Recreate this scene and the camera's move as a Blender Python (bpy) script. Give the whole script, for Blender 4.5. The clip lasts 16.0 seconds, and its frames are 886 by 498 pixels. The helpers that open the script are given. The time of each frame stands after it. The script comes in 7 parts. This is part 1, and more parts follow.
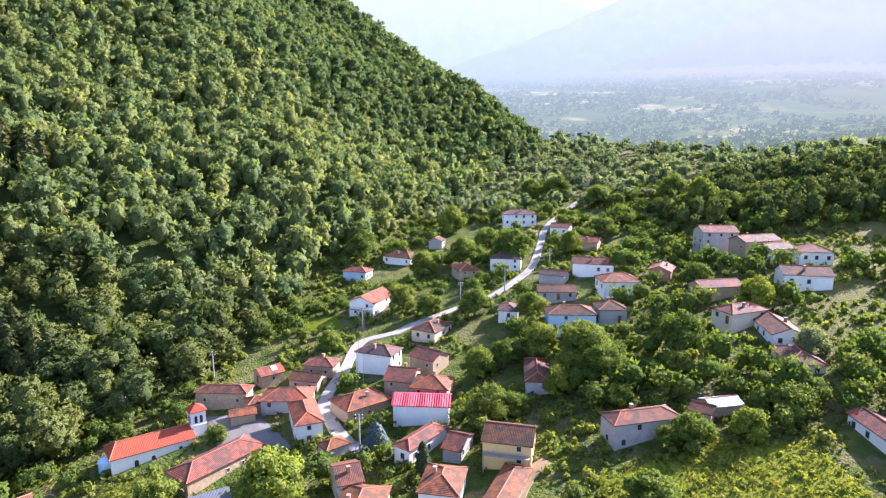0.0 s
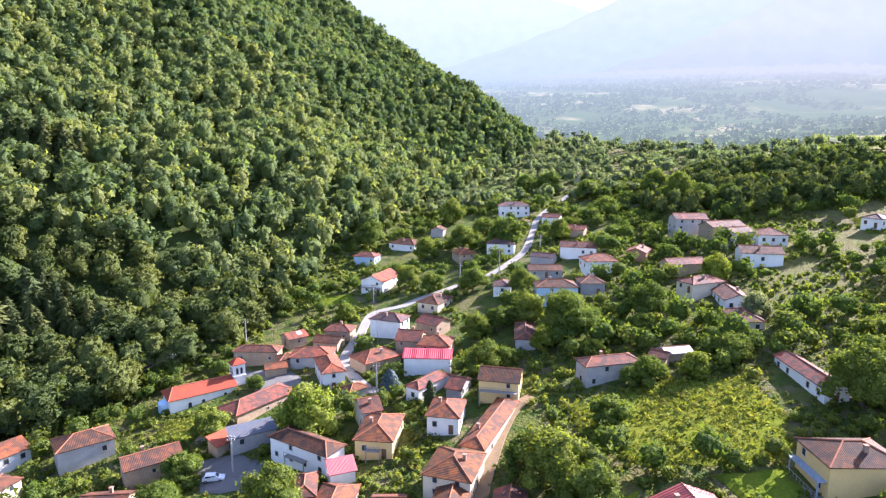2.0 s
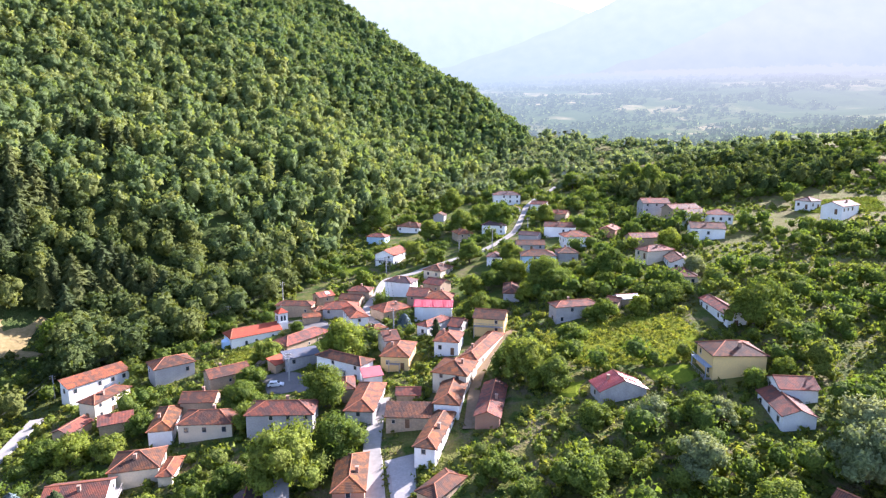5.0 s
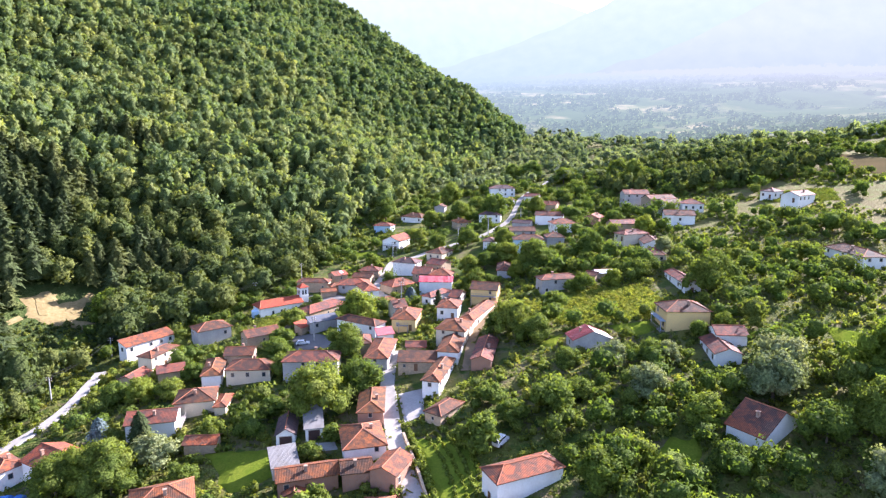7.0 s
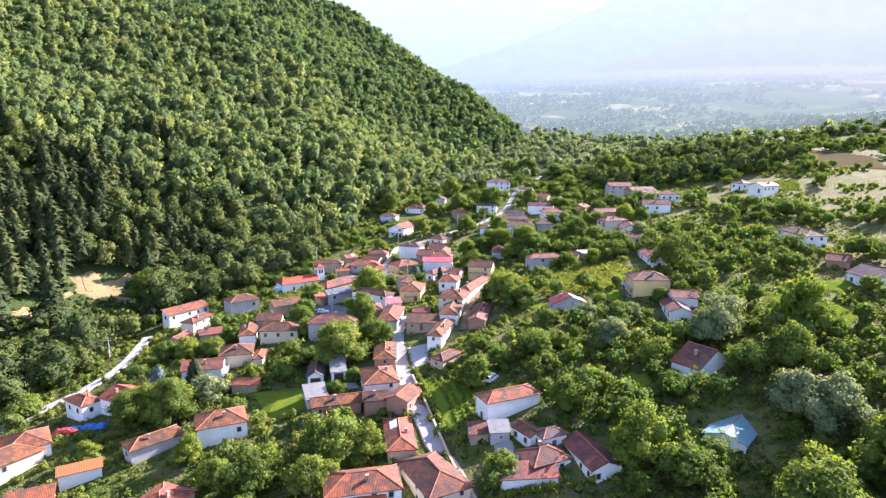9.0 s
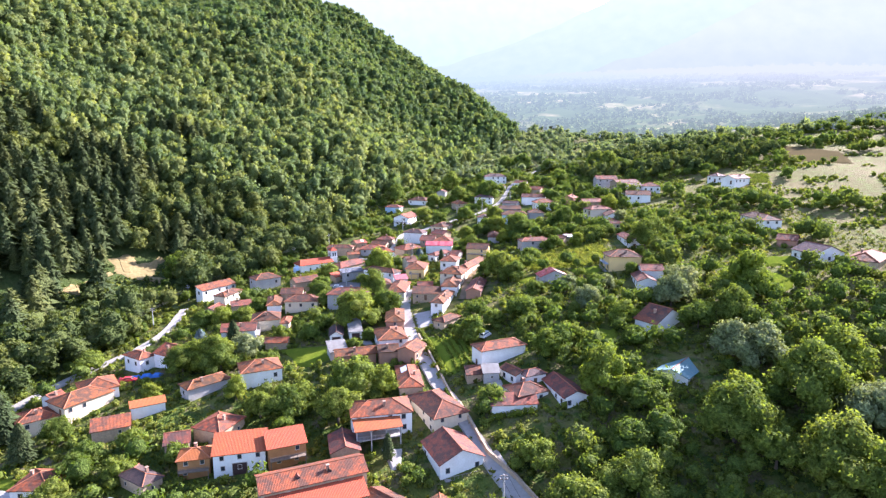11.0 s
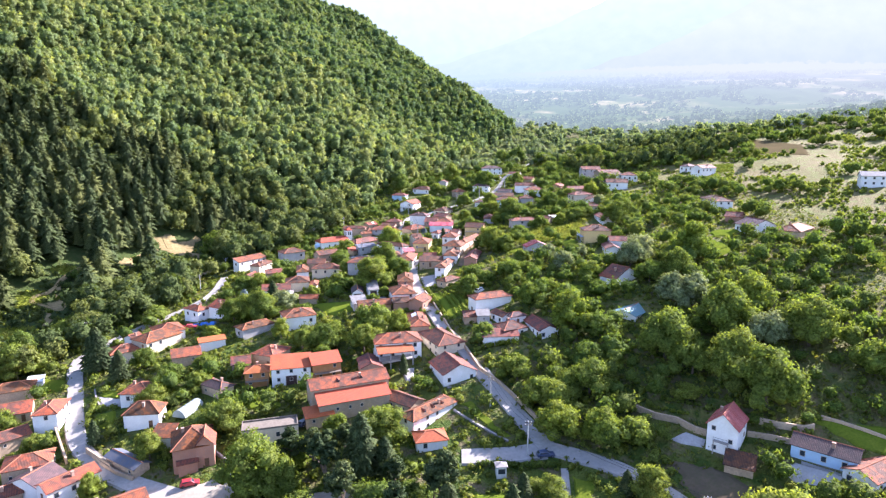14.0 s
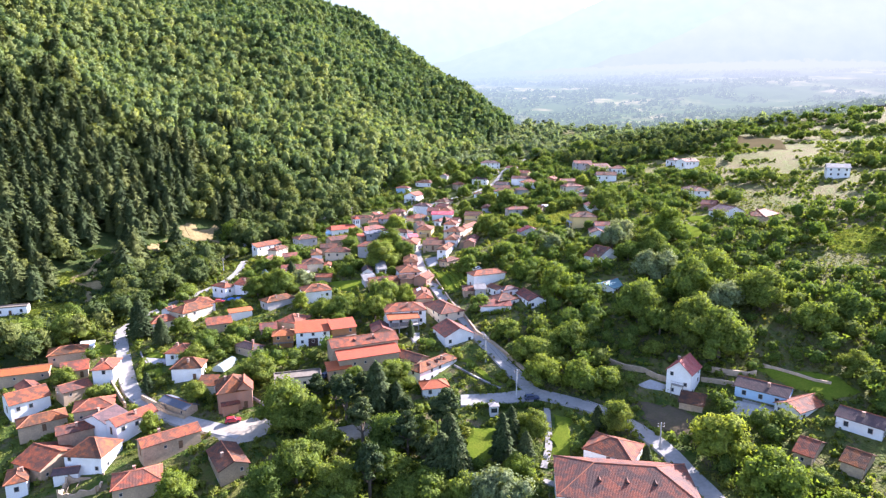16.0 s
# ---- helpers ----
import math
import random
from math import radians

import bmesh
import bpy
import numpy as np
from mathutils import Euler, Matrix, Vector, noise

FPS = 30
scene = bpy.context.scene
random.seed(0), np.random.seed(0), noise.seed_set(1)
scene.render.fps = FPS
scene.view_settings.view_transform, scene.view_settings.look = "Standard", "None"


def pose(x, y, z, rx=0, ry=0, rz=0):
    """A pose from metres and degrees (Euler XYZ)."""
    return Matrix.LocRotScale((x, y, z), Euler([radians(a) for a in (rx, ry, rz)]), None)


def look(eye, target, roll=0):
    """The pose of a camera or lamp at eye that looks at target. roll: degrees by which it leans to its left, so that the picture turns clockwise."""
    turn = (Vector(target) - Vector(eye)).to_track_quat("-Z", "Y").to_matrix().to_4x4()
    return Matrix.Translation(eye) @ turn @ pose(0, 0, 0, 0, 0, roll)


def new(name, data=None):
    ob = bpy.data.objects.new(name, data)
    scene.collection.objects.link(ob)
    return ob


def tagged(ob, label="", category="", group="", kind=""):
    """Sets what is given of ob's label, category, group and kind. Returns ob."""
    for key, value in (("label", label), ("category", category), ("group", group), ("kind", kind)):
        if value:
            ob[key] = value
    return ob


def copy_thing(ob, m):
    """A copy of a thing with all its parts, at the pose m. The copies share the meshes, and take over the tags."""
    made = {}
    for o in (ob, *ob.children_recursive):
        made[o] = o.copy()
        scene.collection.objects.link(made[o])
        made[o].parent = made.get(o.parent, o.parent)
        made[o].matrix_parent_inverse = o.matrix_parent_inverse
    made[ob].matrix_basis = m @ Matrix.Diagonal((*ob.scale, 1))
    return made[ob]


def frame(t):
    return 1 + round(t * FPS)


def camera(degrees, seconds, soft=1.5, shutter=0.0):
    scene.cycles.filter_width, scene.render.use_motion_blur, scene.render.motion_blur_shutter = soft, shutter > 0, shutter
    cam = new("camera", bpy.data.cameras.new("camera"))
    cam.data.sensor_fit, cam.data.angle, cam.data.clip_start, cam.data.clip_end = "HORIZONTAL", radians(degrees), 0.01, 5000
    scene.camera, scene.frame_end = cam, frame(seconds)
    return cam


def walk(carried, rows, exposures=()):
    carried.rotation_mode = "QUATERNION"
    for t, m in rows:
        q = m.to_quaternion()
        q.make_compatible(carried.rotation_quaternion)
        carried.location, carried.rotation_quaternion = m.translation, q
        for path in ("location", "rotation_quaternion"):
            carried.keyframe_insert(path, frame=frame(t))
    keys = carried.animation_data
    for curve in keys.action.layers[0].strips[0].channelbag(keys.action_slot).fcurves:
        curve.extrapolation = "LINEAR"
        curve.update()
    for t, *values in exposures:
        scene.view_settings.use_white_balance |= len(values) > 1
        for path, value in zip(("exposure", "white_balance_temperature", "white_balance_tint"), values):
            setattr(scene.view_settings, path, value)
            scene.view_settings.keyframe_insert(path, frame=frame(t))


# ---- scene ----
cam = camera(73, 16.0, soft=1.3)
PATH = [
    (0, (0.00, 0.00, 80.00), (0.00, 98.54, 62.98), 0.00),
    (1, (-0.52, -12.23, 79.22), (-0.42, 86.31, 62.24), -0.00),
    (2, (-1.02, -24.99, 78.46), (-0.81, 73.56, 61.49), -0.01),
    (3, (-1.49, -38.21, 77.70), (-1.20, 60.34, 60.75), -0.01),
    (4, (-1.93, -51.81, 76.96), (-1.56, 46.74, 60.00), -0.02),
    (5, (-2.36, -65.74, 76.23), (-1.92, 32.80, 59.25), -0.02),
    (6, (-2.76, -79.93, 75.51), (-2.27, 18.61, 58.49), -0.03),
    (7, (-3.15, -94.30, 74.79), (-2.61, 4.23, 57.72), -0.04),
    (8, (-3.51, -108.78, 74.08), (-2.94, -10.27, 56.94), -0.04),
    (9, (-3.87, -123.32, 73.37), (-3.26, -24.82, 56.16), -0.05),
    (10, (-4.21, -137.84, 72.67), (-3.59, -39.36, 55.36), -0.06),
    (11, (-4.54, -152.28, 71.96), (-3.91, -53.81, 54.55), -0.07),
    (12, (-4.86, -166.56, 71.26), (-4.23, -68.11, 53.72), -0.08),
    (13, (-5.17, -180.62, 70.55), (-4.56, -82.20, 52.87), -0.08),
    (14, (-5.47, -194.39, 69.84), (-4.89, -96.00, 52.01), -0.09),
    (15, (-5.77, -207.81, 69.12), (-5.23, -109.44, 51.13), -0.10),
    (16, (-6.07, -220.80, 68.40), (-5.57, -122.47, 50.23), -0.12),
]
walk(cam, [(t, look(e, g, r)) for t, e, g, r in PATH], exposures=((0, 2.08, 5900, 28), (16, 2.24, 5850, 28)))

# ---- light ----
SUN_AZ, SUN_EL = radians(53), radians(30)
world = bpy.data.worlds.new("sky")
scene.world = world
world.use_nodes = True
wn = world.node_tree.nodes
sky = wn.new("ShaderNodeTexSky")
sky.sky_type, sky.sun_disc = "NISHITA", False
sky.sun_elevation, sky.sun_rotation = SUN_EL, SUN_AZ
sky.dust_density, sky.air_density = 1.0, 1.0
wn["Background"].inputs["Strength"].default_value = 0.11
world.node_tree.links.new(sky.outputs["Color"], wn["Background"].inputs["Color"])
sun_data = bpy.data.lights.new("sun", "SUN")
sun_data.energy, sun_data.angle, sun_data.color = 5.0, radians(0.5), (1.0, 0.95, 0.86)
sun = new("sun", sun_data)
sun_way = Vector((math.sin(SUN_AZ) * math.cos(SUN_EL), math.cos(SUN_AZ) * math.cos(SUN_EL), math.sin(SUN_EL)))
sun.matrix_world = look(sun_way * 300, (0, 0, 0))


HAZE_GLOW = 0.272  # emission strength of the haze painted on far surfaces


# ---- materials ----
def graph(name):
    m = bpy.data.materials.new(name)
    m.use_nodes = True
    return m, m.node_tree.nodes, m.node_tree.links


def rgba(c):
    return (c[0], c[1], c[2], 1.0)


def mixed(n, l, fac, a, b, mode="MIX"):
    """A colour mix of a and b, each a colour or a socket."""
    x = n.new("ShaderNodeMix")
    x.data_type, x.blend_type = "RGBA", mode
    for socket, value in ((0, fac), (6, a), (7, b)):
        if isinstance(value, (int, float)):
            x.inputs[socket].default_value = value
        elif isinstance(value, tuple):
            x.inputs[socket].default_value = rgba(value)
        else:
            l.new(value, x.inputs[socket])
    return x.outputs[2]


def noisy(n, l, co, scale, lo=0.35, hi=0.65, detail=4.0):
    t = n.new("ShaderNodeTexNoise")
    t.inputs["Scale"].default_value, t.inputs["Detail"].default_value = scale, detail
    l.new(co, t.inputs["Vector"])
    r = n.new("ShaderNodeMapRange")
    r.inputs[1].default_value, r.inputs[2].default_value = lo, hi
    l.new(t.outputs[0], r.inputs[0])
    return r.outputs[0]


def varied(n, l, colour, amount, hue=0.0):
    """Gives every object of its own a slightly other value and hue."""
    info, hsv = n.new("ShaderNodeObjectInfo"), n.new("ShaderNodeHueSaturation")
    r = n.new("ShaderNodeMapRange")
    r.inputs[3].default_value, r.inputs[4].default_value = 1 - amount, 1 + amount
    l.new(info.outputs["Random"], r.inputs[0])
    l.new(r.outputs[0], hsv.inputs["Value"])
    if hue:
        q = n.new("ShaderNodeMapRange")
        q.inputs[3].default_value, q.inputs[4].default_value = 0.5 + hue, 0.5 - hue
        l.new(info.outputs["Random"], q.inputs[0])
        l.new(q.outputs[0], hsv.inputs["Hue"])
    l.new(colour, hsv.inputs["Color"])
    return hsv.outputs[0]


def bumped(n, l, height, strength, distance=0.05):
    b = n.new("ShaderNodeBump")
    b.inputs["Strength"].default_value, b.inputs["Distance"].default_value = strength, distance
    l.new(height, b.inputs["Height"])
    return b.outputs[0]


def surf(name, c1, c2, c3, s1=0.5, s2=4.0, rough=0.85, bump=0.3, rnd=0.12, metallic=0.0, stain=0.5, shine=0.2):
    """Plaster, stone, concrete and the like: stains at one scale, grain at another."""
    m, n, l = graph(name)
    p, co = n["Principled BSDF"], n.new("ShaderNodeTexCoord").outputs["Object"]
    broad, fine = noisy(n, l, co, s1), noisy(n, l, co, s2, 0.3, 0.7, 6.0)
    c = mixed(n, l, broad, c1, c2)
    f = n.new("ShaderNodeMath")
    f.operation = "MULTIPLY"
    f.inputs[1].default_value = stain
    l.new(fine, f.inputs[0])
    c = mixed(n, l, f.outputs[0], c, c3)
    l.new(varied(n, l, c, rnd), p.inputs["Base Color"])
    l.new(bumped(n, l, fine, bump), p.inputs["Normal"])
    p.inputs["Roughness"].default_value, p.inputs["Metallic"].default_value = rough, metallic
    p.inputs["Specular IOR Level"].default_value = shine
    return m


def tiles(name, c1, c2, c3, rnd=0.18, moss=0.7, rough=0.8):
    """Clay roof tiles: rounded columns down the slope, courses across it, single tiles of other shades, weathering."""
    m, n, l = graph(name)
    p, co = n["Principled BSDF"], n.new("ShaderNodeTexCoord").outputs["Object"]
    v = n.new("ShaderNodeTexVoronoi")
    v.inputs["Scale"].default_value = 2.4
    l.new(co, v.inputs["Vector"])
    sep = n.new("ShaderNodeSeparateColor")
    l.new(v.outputs["Color"], sep.inputs[0])
    c = mixed(n, l, sep.outputs[0], c1, c2)
    worn = noisy(n, l, co, 0.5, 0.43, 0.55, 8.0)
    f = n.new("ShaderNodeMath")
    f.operation = "MULTIPLY"
    f.inputs[1].default_value = moss
    l.new(worn, f.inputs[0])
    c = mixed(n, l, f.outputs[0], c, c3)
    streak = noisy(n, l, co, 1.6, 0.3, 0.7, 6.0)
    g = n.new("ShaderNodeMath")
    g.operation = "MULTIPLY"
    g.inputs[1].default_value = 0.6
    l.new(streak, g.inputs[0])
    c = mixed(n, l, g.outputs[0], c, c3)
    w1, w2 = n.new("ShaderNodeTexWave"), n.new("ShaderNodeTexWave")
    w1.bands_direction, w2.bands_direction = "X", "Z"
    w1.inputs["Scale"].default_value, w2.inputs["Scale"].default_value = 1.05, 2.2
    w2.wave_profile = "SAW"
    for w in (w1, w2):
        w.inputs["Distortion"].default_value = 0.4
        l.new(co, w.inputs["Vector"])
    add = n.new("ShaderNodeMath")
    l.new(w1.outputs["Fac"], add.inputs[0])
    l.new(w2.outputs["Fac"], add.inputs[1])
    mended = noisy(n, l, co, 0.24, 0.56, 0.6, 3.0)
    c = mixed(n, l, mended, c, mixed(n, l, sep.outputs[1], c1, c2))
    c = mixed(n, l, 1.0, c, mixed(n, l, w1.outputs["Fac"], (0.66, 0.66, 0.68), (1.12, 1.12, 1.1)), "MULTIPLY")
    l.new(varied(n, l, c, rnd, 0.012), p.inputs["Base Color"])
    l.new(bumped(n, l, add.outputs[0], 0.5, 0.06), p.inputs["Normal"])
    p.inputs["Roughness"].default_value, p.inputs["Specular IOR Level"].default_value = rough, 0.25
    return m


def sheet_metal(name, c1, c2, rough=0.4, metallic=0.3):
    """Corrugated sheet with rust and dust."""
    m, n, l = graph(name)
    p, co = n["Principled BSDF"], n.new("ShaderNodeTexCoord").outputs["Object"]
    c = mixed(n, l, noisy(n, l, co, 0.7, 0.4, 0.75, 6.0), c1, c2)
    w = n.new("ShaderNodeTexWave")
    w.bands_direction = "X"
    w.inputs["Scale"].default_value = 1.3
    l.new(co, w.inputs["Vector"])
    l.new(varied(n, l, c, 0.06), p.inputs["Base Color"])
    l.new(bumped(n, l, w.outputs["Fac"], 0.6, 0.06), p.inputs["Normal"])
    p.inputs["Roughness"].default_value, p.inputs["Metallic"].default_value = rough, metallic
    return m


def leafage(name, c1, c2, c3, through_light=0.35, gloss=0.012):
    """Leaves that let some light through and shine a little, each clump and each tree of its own shade."""
    m, n, l = graph(name)
    n.remove(n["Principled BSDF"])
    co = n.new("ShaderNodeTexCoord").outputs["Object"]
    geo, tint, calm = n.new("ShaderNodeNewGeometry"), n.new("ShaderNodeAttribute"), n.new("ShaderNodeMapRange")
    tint.attribute_name = "tint"
    calm.inputs[3].default_value, calm.inputs[4].default_value = 0.2, 0.8
    l.new(geo.outputs["Random Per Island"], calm.inputs[0])
    c = mixed(n, l, calm.outputs[0], c1, c2)
    c = mixed(n, l, tint.outputs["Fac"], c, c3)
    c = varied(n, l, c, 0.2, 0.015)
    # noise paints shaded gaps between leaves into the colour
    leaf_gaps = noisy(n, l, co, 2.6, 0.36, 0.62, 5.0)
    c = mixed(n, l, 1.0, c, mixed(n, l, leaf_gaps, (0.62, 0.64, 0.62), (1.35, 1.33, 1.3)), "MULTIPLY")
    relief = bumped(n, l, leaf_gaps, 0.7, 0.4)
    d, t, g, mx, mg = (n.new("ShaderNode" + k) for k in ("BsdfDiffuse", "BsdfTranslucent", "BsdfGlossy", "MixShader", "MixShader"))
    l.new(c, d.inputs["Color"])
    l.new(relief, d.inputs["Normal"])
    l.new(relief, t.inputs["Normal"])
    l.new(relief, g.inputs["Normal"])
    l.new(mixed(n, l, 1.0, c, (1.15, 1.12, 0.6), "MULTIPLY"), t.inputs["Color"])
    g.inputs["Roughness"].default_value = 0.7
    mx.inputs[0].default_value, mg.inputs[0].default_value = through_light, gloss
    l.new(d.outputs[0], mx.inputs[1])
    l.new(t.outputs[0], mx.inputs[2])
    l.new(mx.outputs[0], mg.inputs[1])
    l.new(g.outputs[0], mg.inputs[2])
    l.new(mg.outputs[0], n["Material Output"].inputs["Surface"])
    return m


def ground_material():
    """Meadow, dry grass, bare soil and thickets' litter, mixed at three scales."""
    m, n, l = graph("meadow")
    p, co = n["Principled BSDF"], n.new("ShaderNodeTexCoord").outputs["Object"]
    c = mixed(n, l, noisy(n, l, co, 0.02, 0.42, 0.6), (0.072, 0.095, 0.016), (0.135, 0.122, 0.036))
    c = mixed(n, l, noisy(n, l, co, 0.09, 0.5, 0.7, 6.0), c, (0.06, 0.095, 0.016))
    c = mixed(n, l, noisy(n, l, co, 0.22, 0.5, 0.62, 8.0), c, (0.135, 0.108, 0.06))
    c = mixed(n, l, noisy(n, l, co, 1.7, 0.45, 0.8, 8.0), c, (0.095, 0.125, 0.022))
    c = mixed(n, l, noisy(n, l, co, 0.28, 0.5, 0.6, 9.0), c, (0.05, 0.08, 0.014))
    sep, away = n.new("ShaderNodeSeparateXYZ"), n.new("ShaderNodeMapRange")
    l.new(co, sep.inputs[0])
    l.new(sep.outputs[0], away.inputs[0])
    away.inputs[1].default_value, away.inputs[2].default_value, away.inputs[4].default_value = 60, 150, 0.9
    straw = mixed(n, l, noisy(n, l, co, 0.03, 0.35, 0.6, 6.0), (0.13, 0.12, 0.036), (0.175, 0.14, 0.06))
    near, both = n.new("ShaderNodeMapRange"), n.new("ShaderNodeMath")
    l.new(sep.outputs[1], near.inputs[0])
    near.inputs[1].default_value, near.inputs[2].default_value, near.inputs[3].default_value, near.inputs[4].default_value = 300, 700, 1.0, 0.5
    both.operation = "MULTIPLY"
    l.new(away.outputs[0], both.inputs[0])
    l.new(near.outputs[0], both.inputs[1])
    c = mixed(n, l, both.outputs[0], c, mixed(n, l, noisy(n, l, co, 0.3, 0.52, 0.6, 9.0), straw, (0.15, 0.165, 0.045)))
    wood = n.new("ShaderNodeAttribute")
    wood.attribute_name = "woodland"
    litter = mixed(n, l, noisy(n, l, co, 0.4, 0.4, 0.7, 6.0), (0.045, 0.07, 0.018), (0.07, 0.085, 0.025))
    c = mixed(n, l, wood.outputs["Fac"], c, litter)
    l.new(c, p.inputs["Base Color"])
    l.new(bumped(n, l, noisy(n, l, co, 1.6, 0.25, 0.75, 9.0), 0.9, 0.45), p.inputs["Normal"])
    p.inputs["Roughness"].default_value, p.inputs["Specular IOR Level"].default_value = 0.95, 0.1
    return m


def painted_haze_range(name, low, high, z0, z1):
    """Far ranges behind the valley: haze painted as glowing pale colour, changing with height."""
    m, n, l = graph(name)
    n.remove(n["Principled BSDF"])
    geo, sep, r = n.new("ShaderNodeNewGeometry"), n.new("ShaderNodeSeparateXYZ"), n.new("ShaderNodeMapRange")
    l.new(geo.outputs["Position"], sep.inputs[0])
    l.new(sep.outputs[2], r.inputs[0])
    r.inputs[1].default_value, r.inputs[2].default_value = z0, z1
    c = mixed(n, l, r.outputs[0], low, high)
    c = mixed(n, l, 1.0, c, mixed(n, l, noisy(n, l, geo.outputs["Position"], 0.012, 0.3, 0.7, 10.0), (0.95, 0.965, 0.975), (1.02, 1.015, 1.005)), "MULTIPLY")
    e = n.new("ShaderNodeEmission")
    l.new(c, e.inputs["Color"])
    e.inputs["Strength"].default_value = HAZE_GLOW
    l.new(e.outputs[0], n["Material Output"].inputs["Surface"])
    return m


ROOF = {
    "o": tiles("clay_tiles_orange", (0.37, 0.1, 0.03), (0.21, 0.068, 0.028), (0.085, 0.047, 0.032), 0.3, 0.85),
    "n": tiles("new_clay_tiles", (0.47, 0.112, 0.036), (0.40, 0.098, 0.034), (0.27, 0.085, 0.04), 0.08, 0.35),
    "u": tiles("fresh_red_tiles", (0.40, 0.085, 0.03), (0.34, 0.074, 0.028), (0.22, 0.062, 0.034), 0.05, 0.35),
    "r": tiles("old_clay_tiles", (0.26, 0.08, 0.036), (0.15, 0.056, 0.032), (0.068, 0.042, 0.034), 0.32, 0.85),
    "d": tiles("dark_clay_tiles", (0.15, 0.085, 0.075), (0.11, 0.065, 0.06), (0.07, 0.05, 0.05), 0.1),
    "p": sheet_metal("red_tile_sheet", (0.5, 0.02, 0.05), (0.42, 0.02, 0.045), 0.6, 0.0),
    "z": sheet_metal("grey_sheet", (0.17, 0.165, 0.16), (0.12, 0.11, 0.10), 0.85, 0.0),
    "b": sheet_metal("blue_grey_sheet", (0.075, 0.09, 0.12), (0.11, 0.10, 0.10), 0.8, 0.0),
    "e": sheet_metal("glossy_red_sheet", (0.34, 0.07, 0.055), (0.27, 0.06, 0.05), 0.36, 0.0),
    "v": sheet_metal("pale_sheet", (0.62, 0.63, 0.64), (0.5, 0.5, 0.5), 0.6, 0.0),
    "q": sheet_metal("faded_red_sheet", (0.40, 0.07, 0.08), (0.33, 0.08, 0.08), 0.6, 0.0),
    "a": sheet_metal("teal_sheet", (0.10, 0.22, 0.23), (0.14, 0.22, 0.22), 0.75, 0.0),
}
WALL = {
    "w": surf("white_plaster", (0.80, 0.79, 0.77), (0.72, 0.70, 0.67), (0.55, 0.52, 0.48), 0.4, 3.0, stain=0.35, rnd=0.05),
    "c": surf("cream_plaster", (0.66, 0.55, 0.40), (0.58, 0.49, 0.36), (0.42, 0.36, 0.28), 0.4, 3.0, stain=0.4, rnd=0.06),
    "y": surf("yellow_plaster", (0.70, 0.49, 0.20), (0.63, 0.44, 0.19), (0.5, 0.36, 0.2), 0.4, 3.0, stain=0.35, rnd=0.05),
    "g": surf("grey_render", (0.46, 0.43, 0.40), (0.36, 0.34, 0.33), (0.25, 0.23, 0.22), 0.4, 3.0, stain=0.5),
    "t": surf("stone_and_mud", (0.50, 0.365, 0.235), (0.40, 0.295, 0.195), (0.24, 0.185, 0.135), 0.6, 2.5, bump=0.8, stain=0.6),
    "b": surf("pale_blue_plaster", (0.46, 0.62, 0.78), (0.42, 0.56, 0.7), (0.35, 0.45, 0.55), 0.4, 3.0, stain=0.35, rnd=0.04),
    "m": surf("timber_boards", (0.42, 0.2, 0.075), (0.34, 0.16, 0.06), (0.22, 0.12, 0.06), 1.0, 6.0, stain=0.5),
    "k": surf("bare_brick", (0.42, 0.2, 0.12), (0.35, 0.17, 0.11), (0.3, 0.22, 0.17), 0.8, 5.0, bump=0.7, stain=0.6),
}
WALL_WORD = dict(w="white plastered", c="cream plastered", y="yellow plastered", g="grey rendered", t="tan stone", b="pale blue", k="bare brick", m="orange timber")
ROOF_WORD = dict(o="orange clay-tiled", n="bright new orange-tiled", u="fresh red-tiled", r="weathered red-tiled", d="dark brown-tiled", p="bright red sheet-metal", q="faded red sheet", e="glossy red tile-sheet",
                 v="pale corrugated", z="grey corrugated", b="blue-grey sheet", a="teal sheet")
# in house windows the dark colour stands for unlit rooms behind
GLASS, GN, GL = graph("window_glass")
GN["Principled BSDF"].inputs["Base Color"].default_value = (0.03, 0.04, 0.05, 1)
GN["Principled BSDF"].inputs["Roughness"].default_value = 0.12
FRAME_PAINT = surf("window_paint", (0.6, 0.56, 0.5), (0.4, 0.32, 0.26), (0.3, 0.24, 0.2), 2.0, 9.0)
DOOR_WOOD = surf("door_wood", (0.2, 0.11, 0.06), (0.13, 0.075, 0.045), (0.08, 0.05, 0.03), 1.0, 8.0)
CHIMNEY = surf("chimney_brick", (0.34, 0.17, 0.11), (0.36, 0.27, 0.21), (0.2, 0.13, 0.1), 1.2, 6.0)
RIDGE = surf("ridge_tile_clay", (0.42, 0.15, 0.075), (0.33, 0.12, 0.065), (0.2, 0.095, 0.06), 1.0, 5.0)
WOOD = surf("weathered_wood", (0.24, 0.19, 0.14), (0.17, 0.13, 0.1), (0.1, 0.08, 0.06), 1.5, 9.0)
BARK = surf("bark", (0.16, 0.12, 0.085), (0.11, 0.085, 0.06), (0.06, 0.05, 0.04), 1.0, 7.0, bump=0.8)
ROAD = surf("worn_concrete_road", (0.37, 0.345, 0.31), (0.30, 0.28, 0.25), (0.2, 0.185, 0.165), 0.12, 1.2, rnd=0.0, shine=0.06)
GARAGE_PAINT = surf("dark_garage_door", (0.06, 0.03, 0.025), (0.045, 0.025, 0.022), (0.09, 0.06, 0.05), 1.0, 6.0)
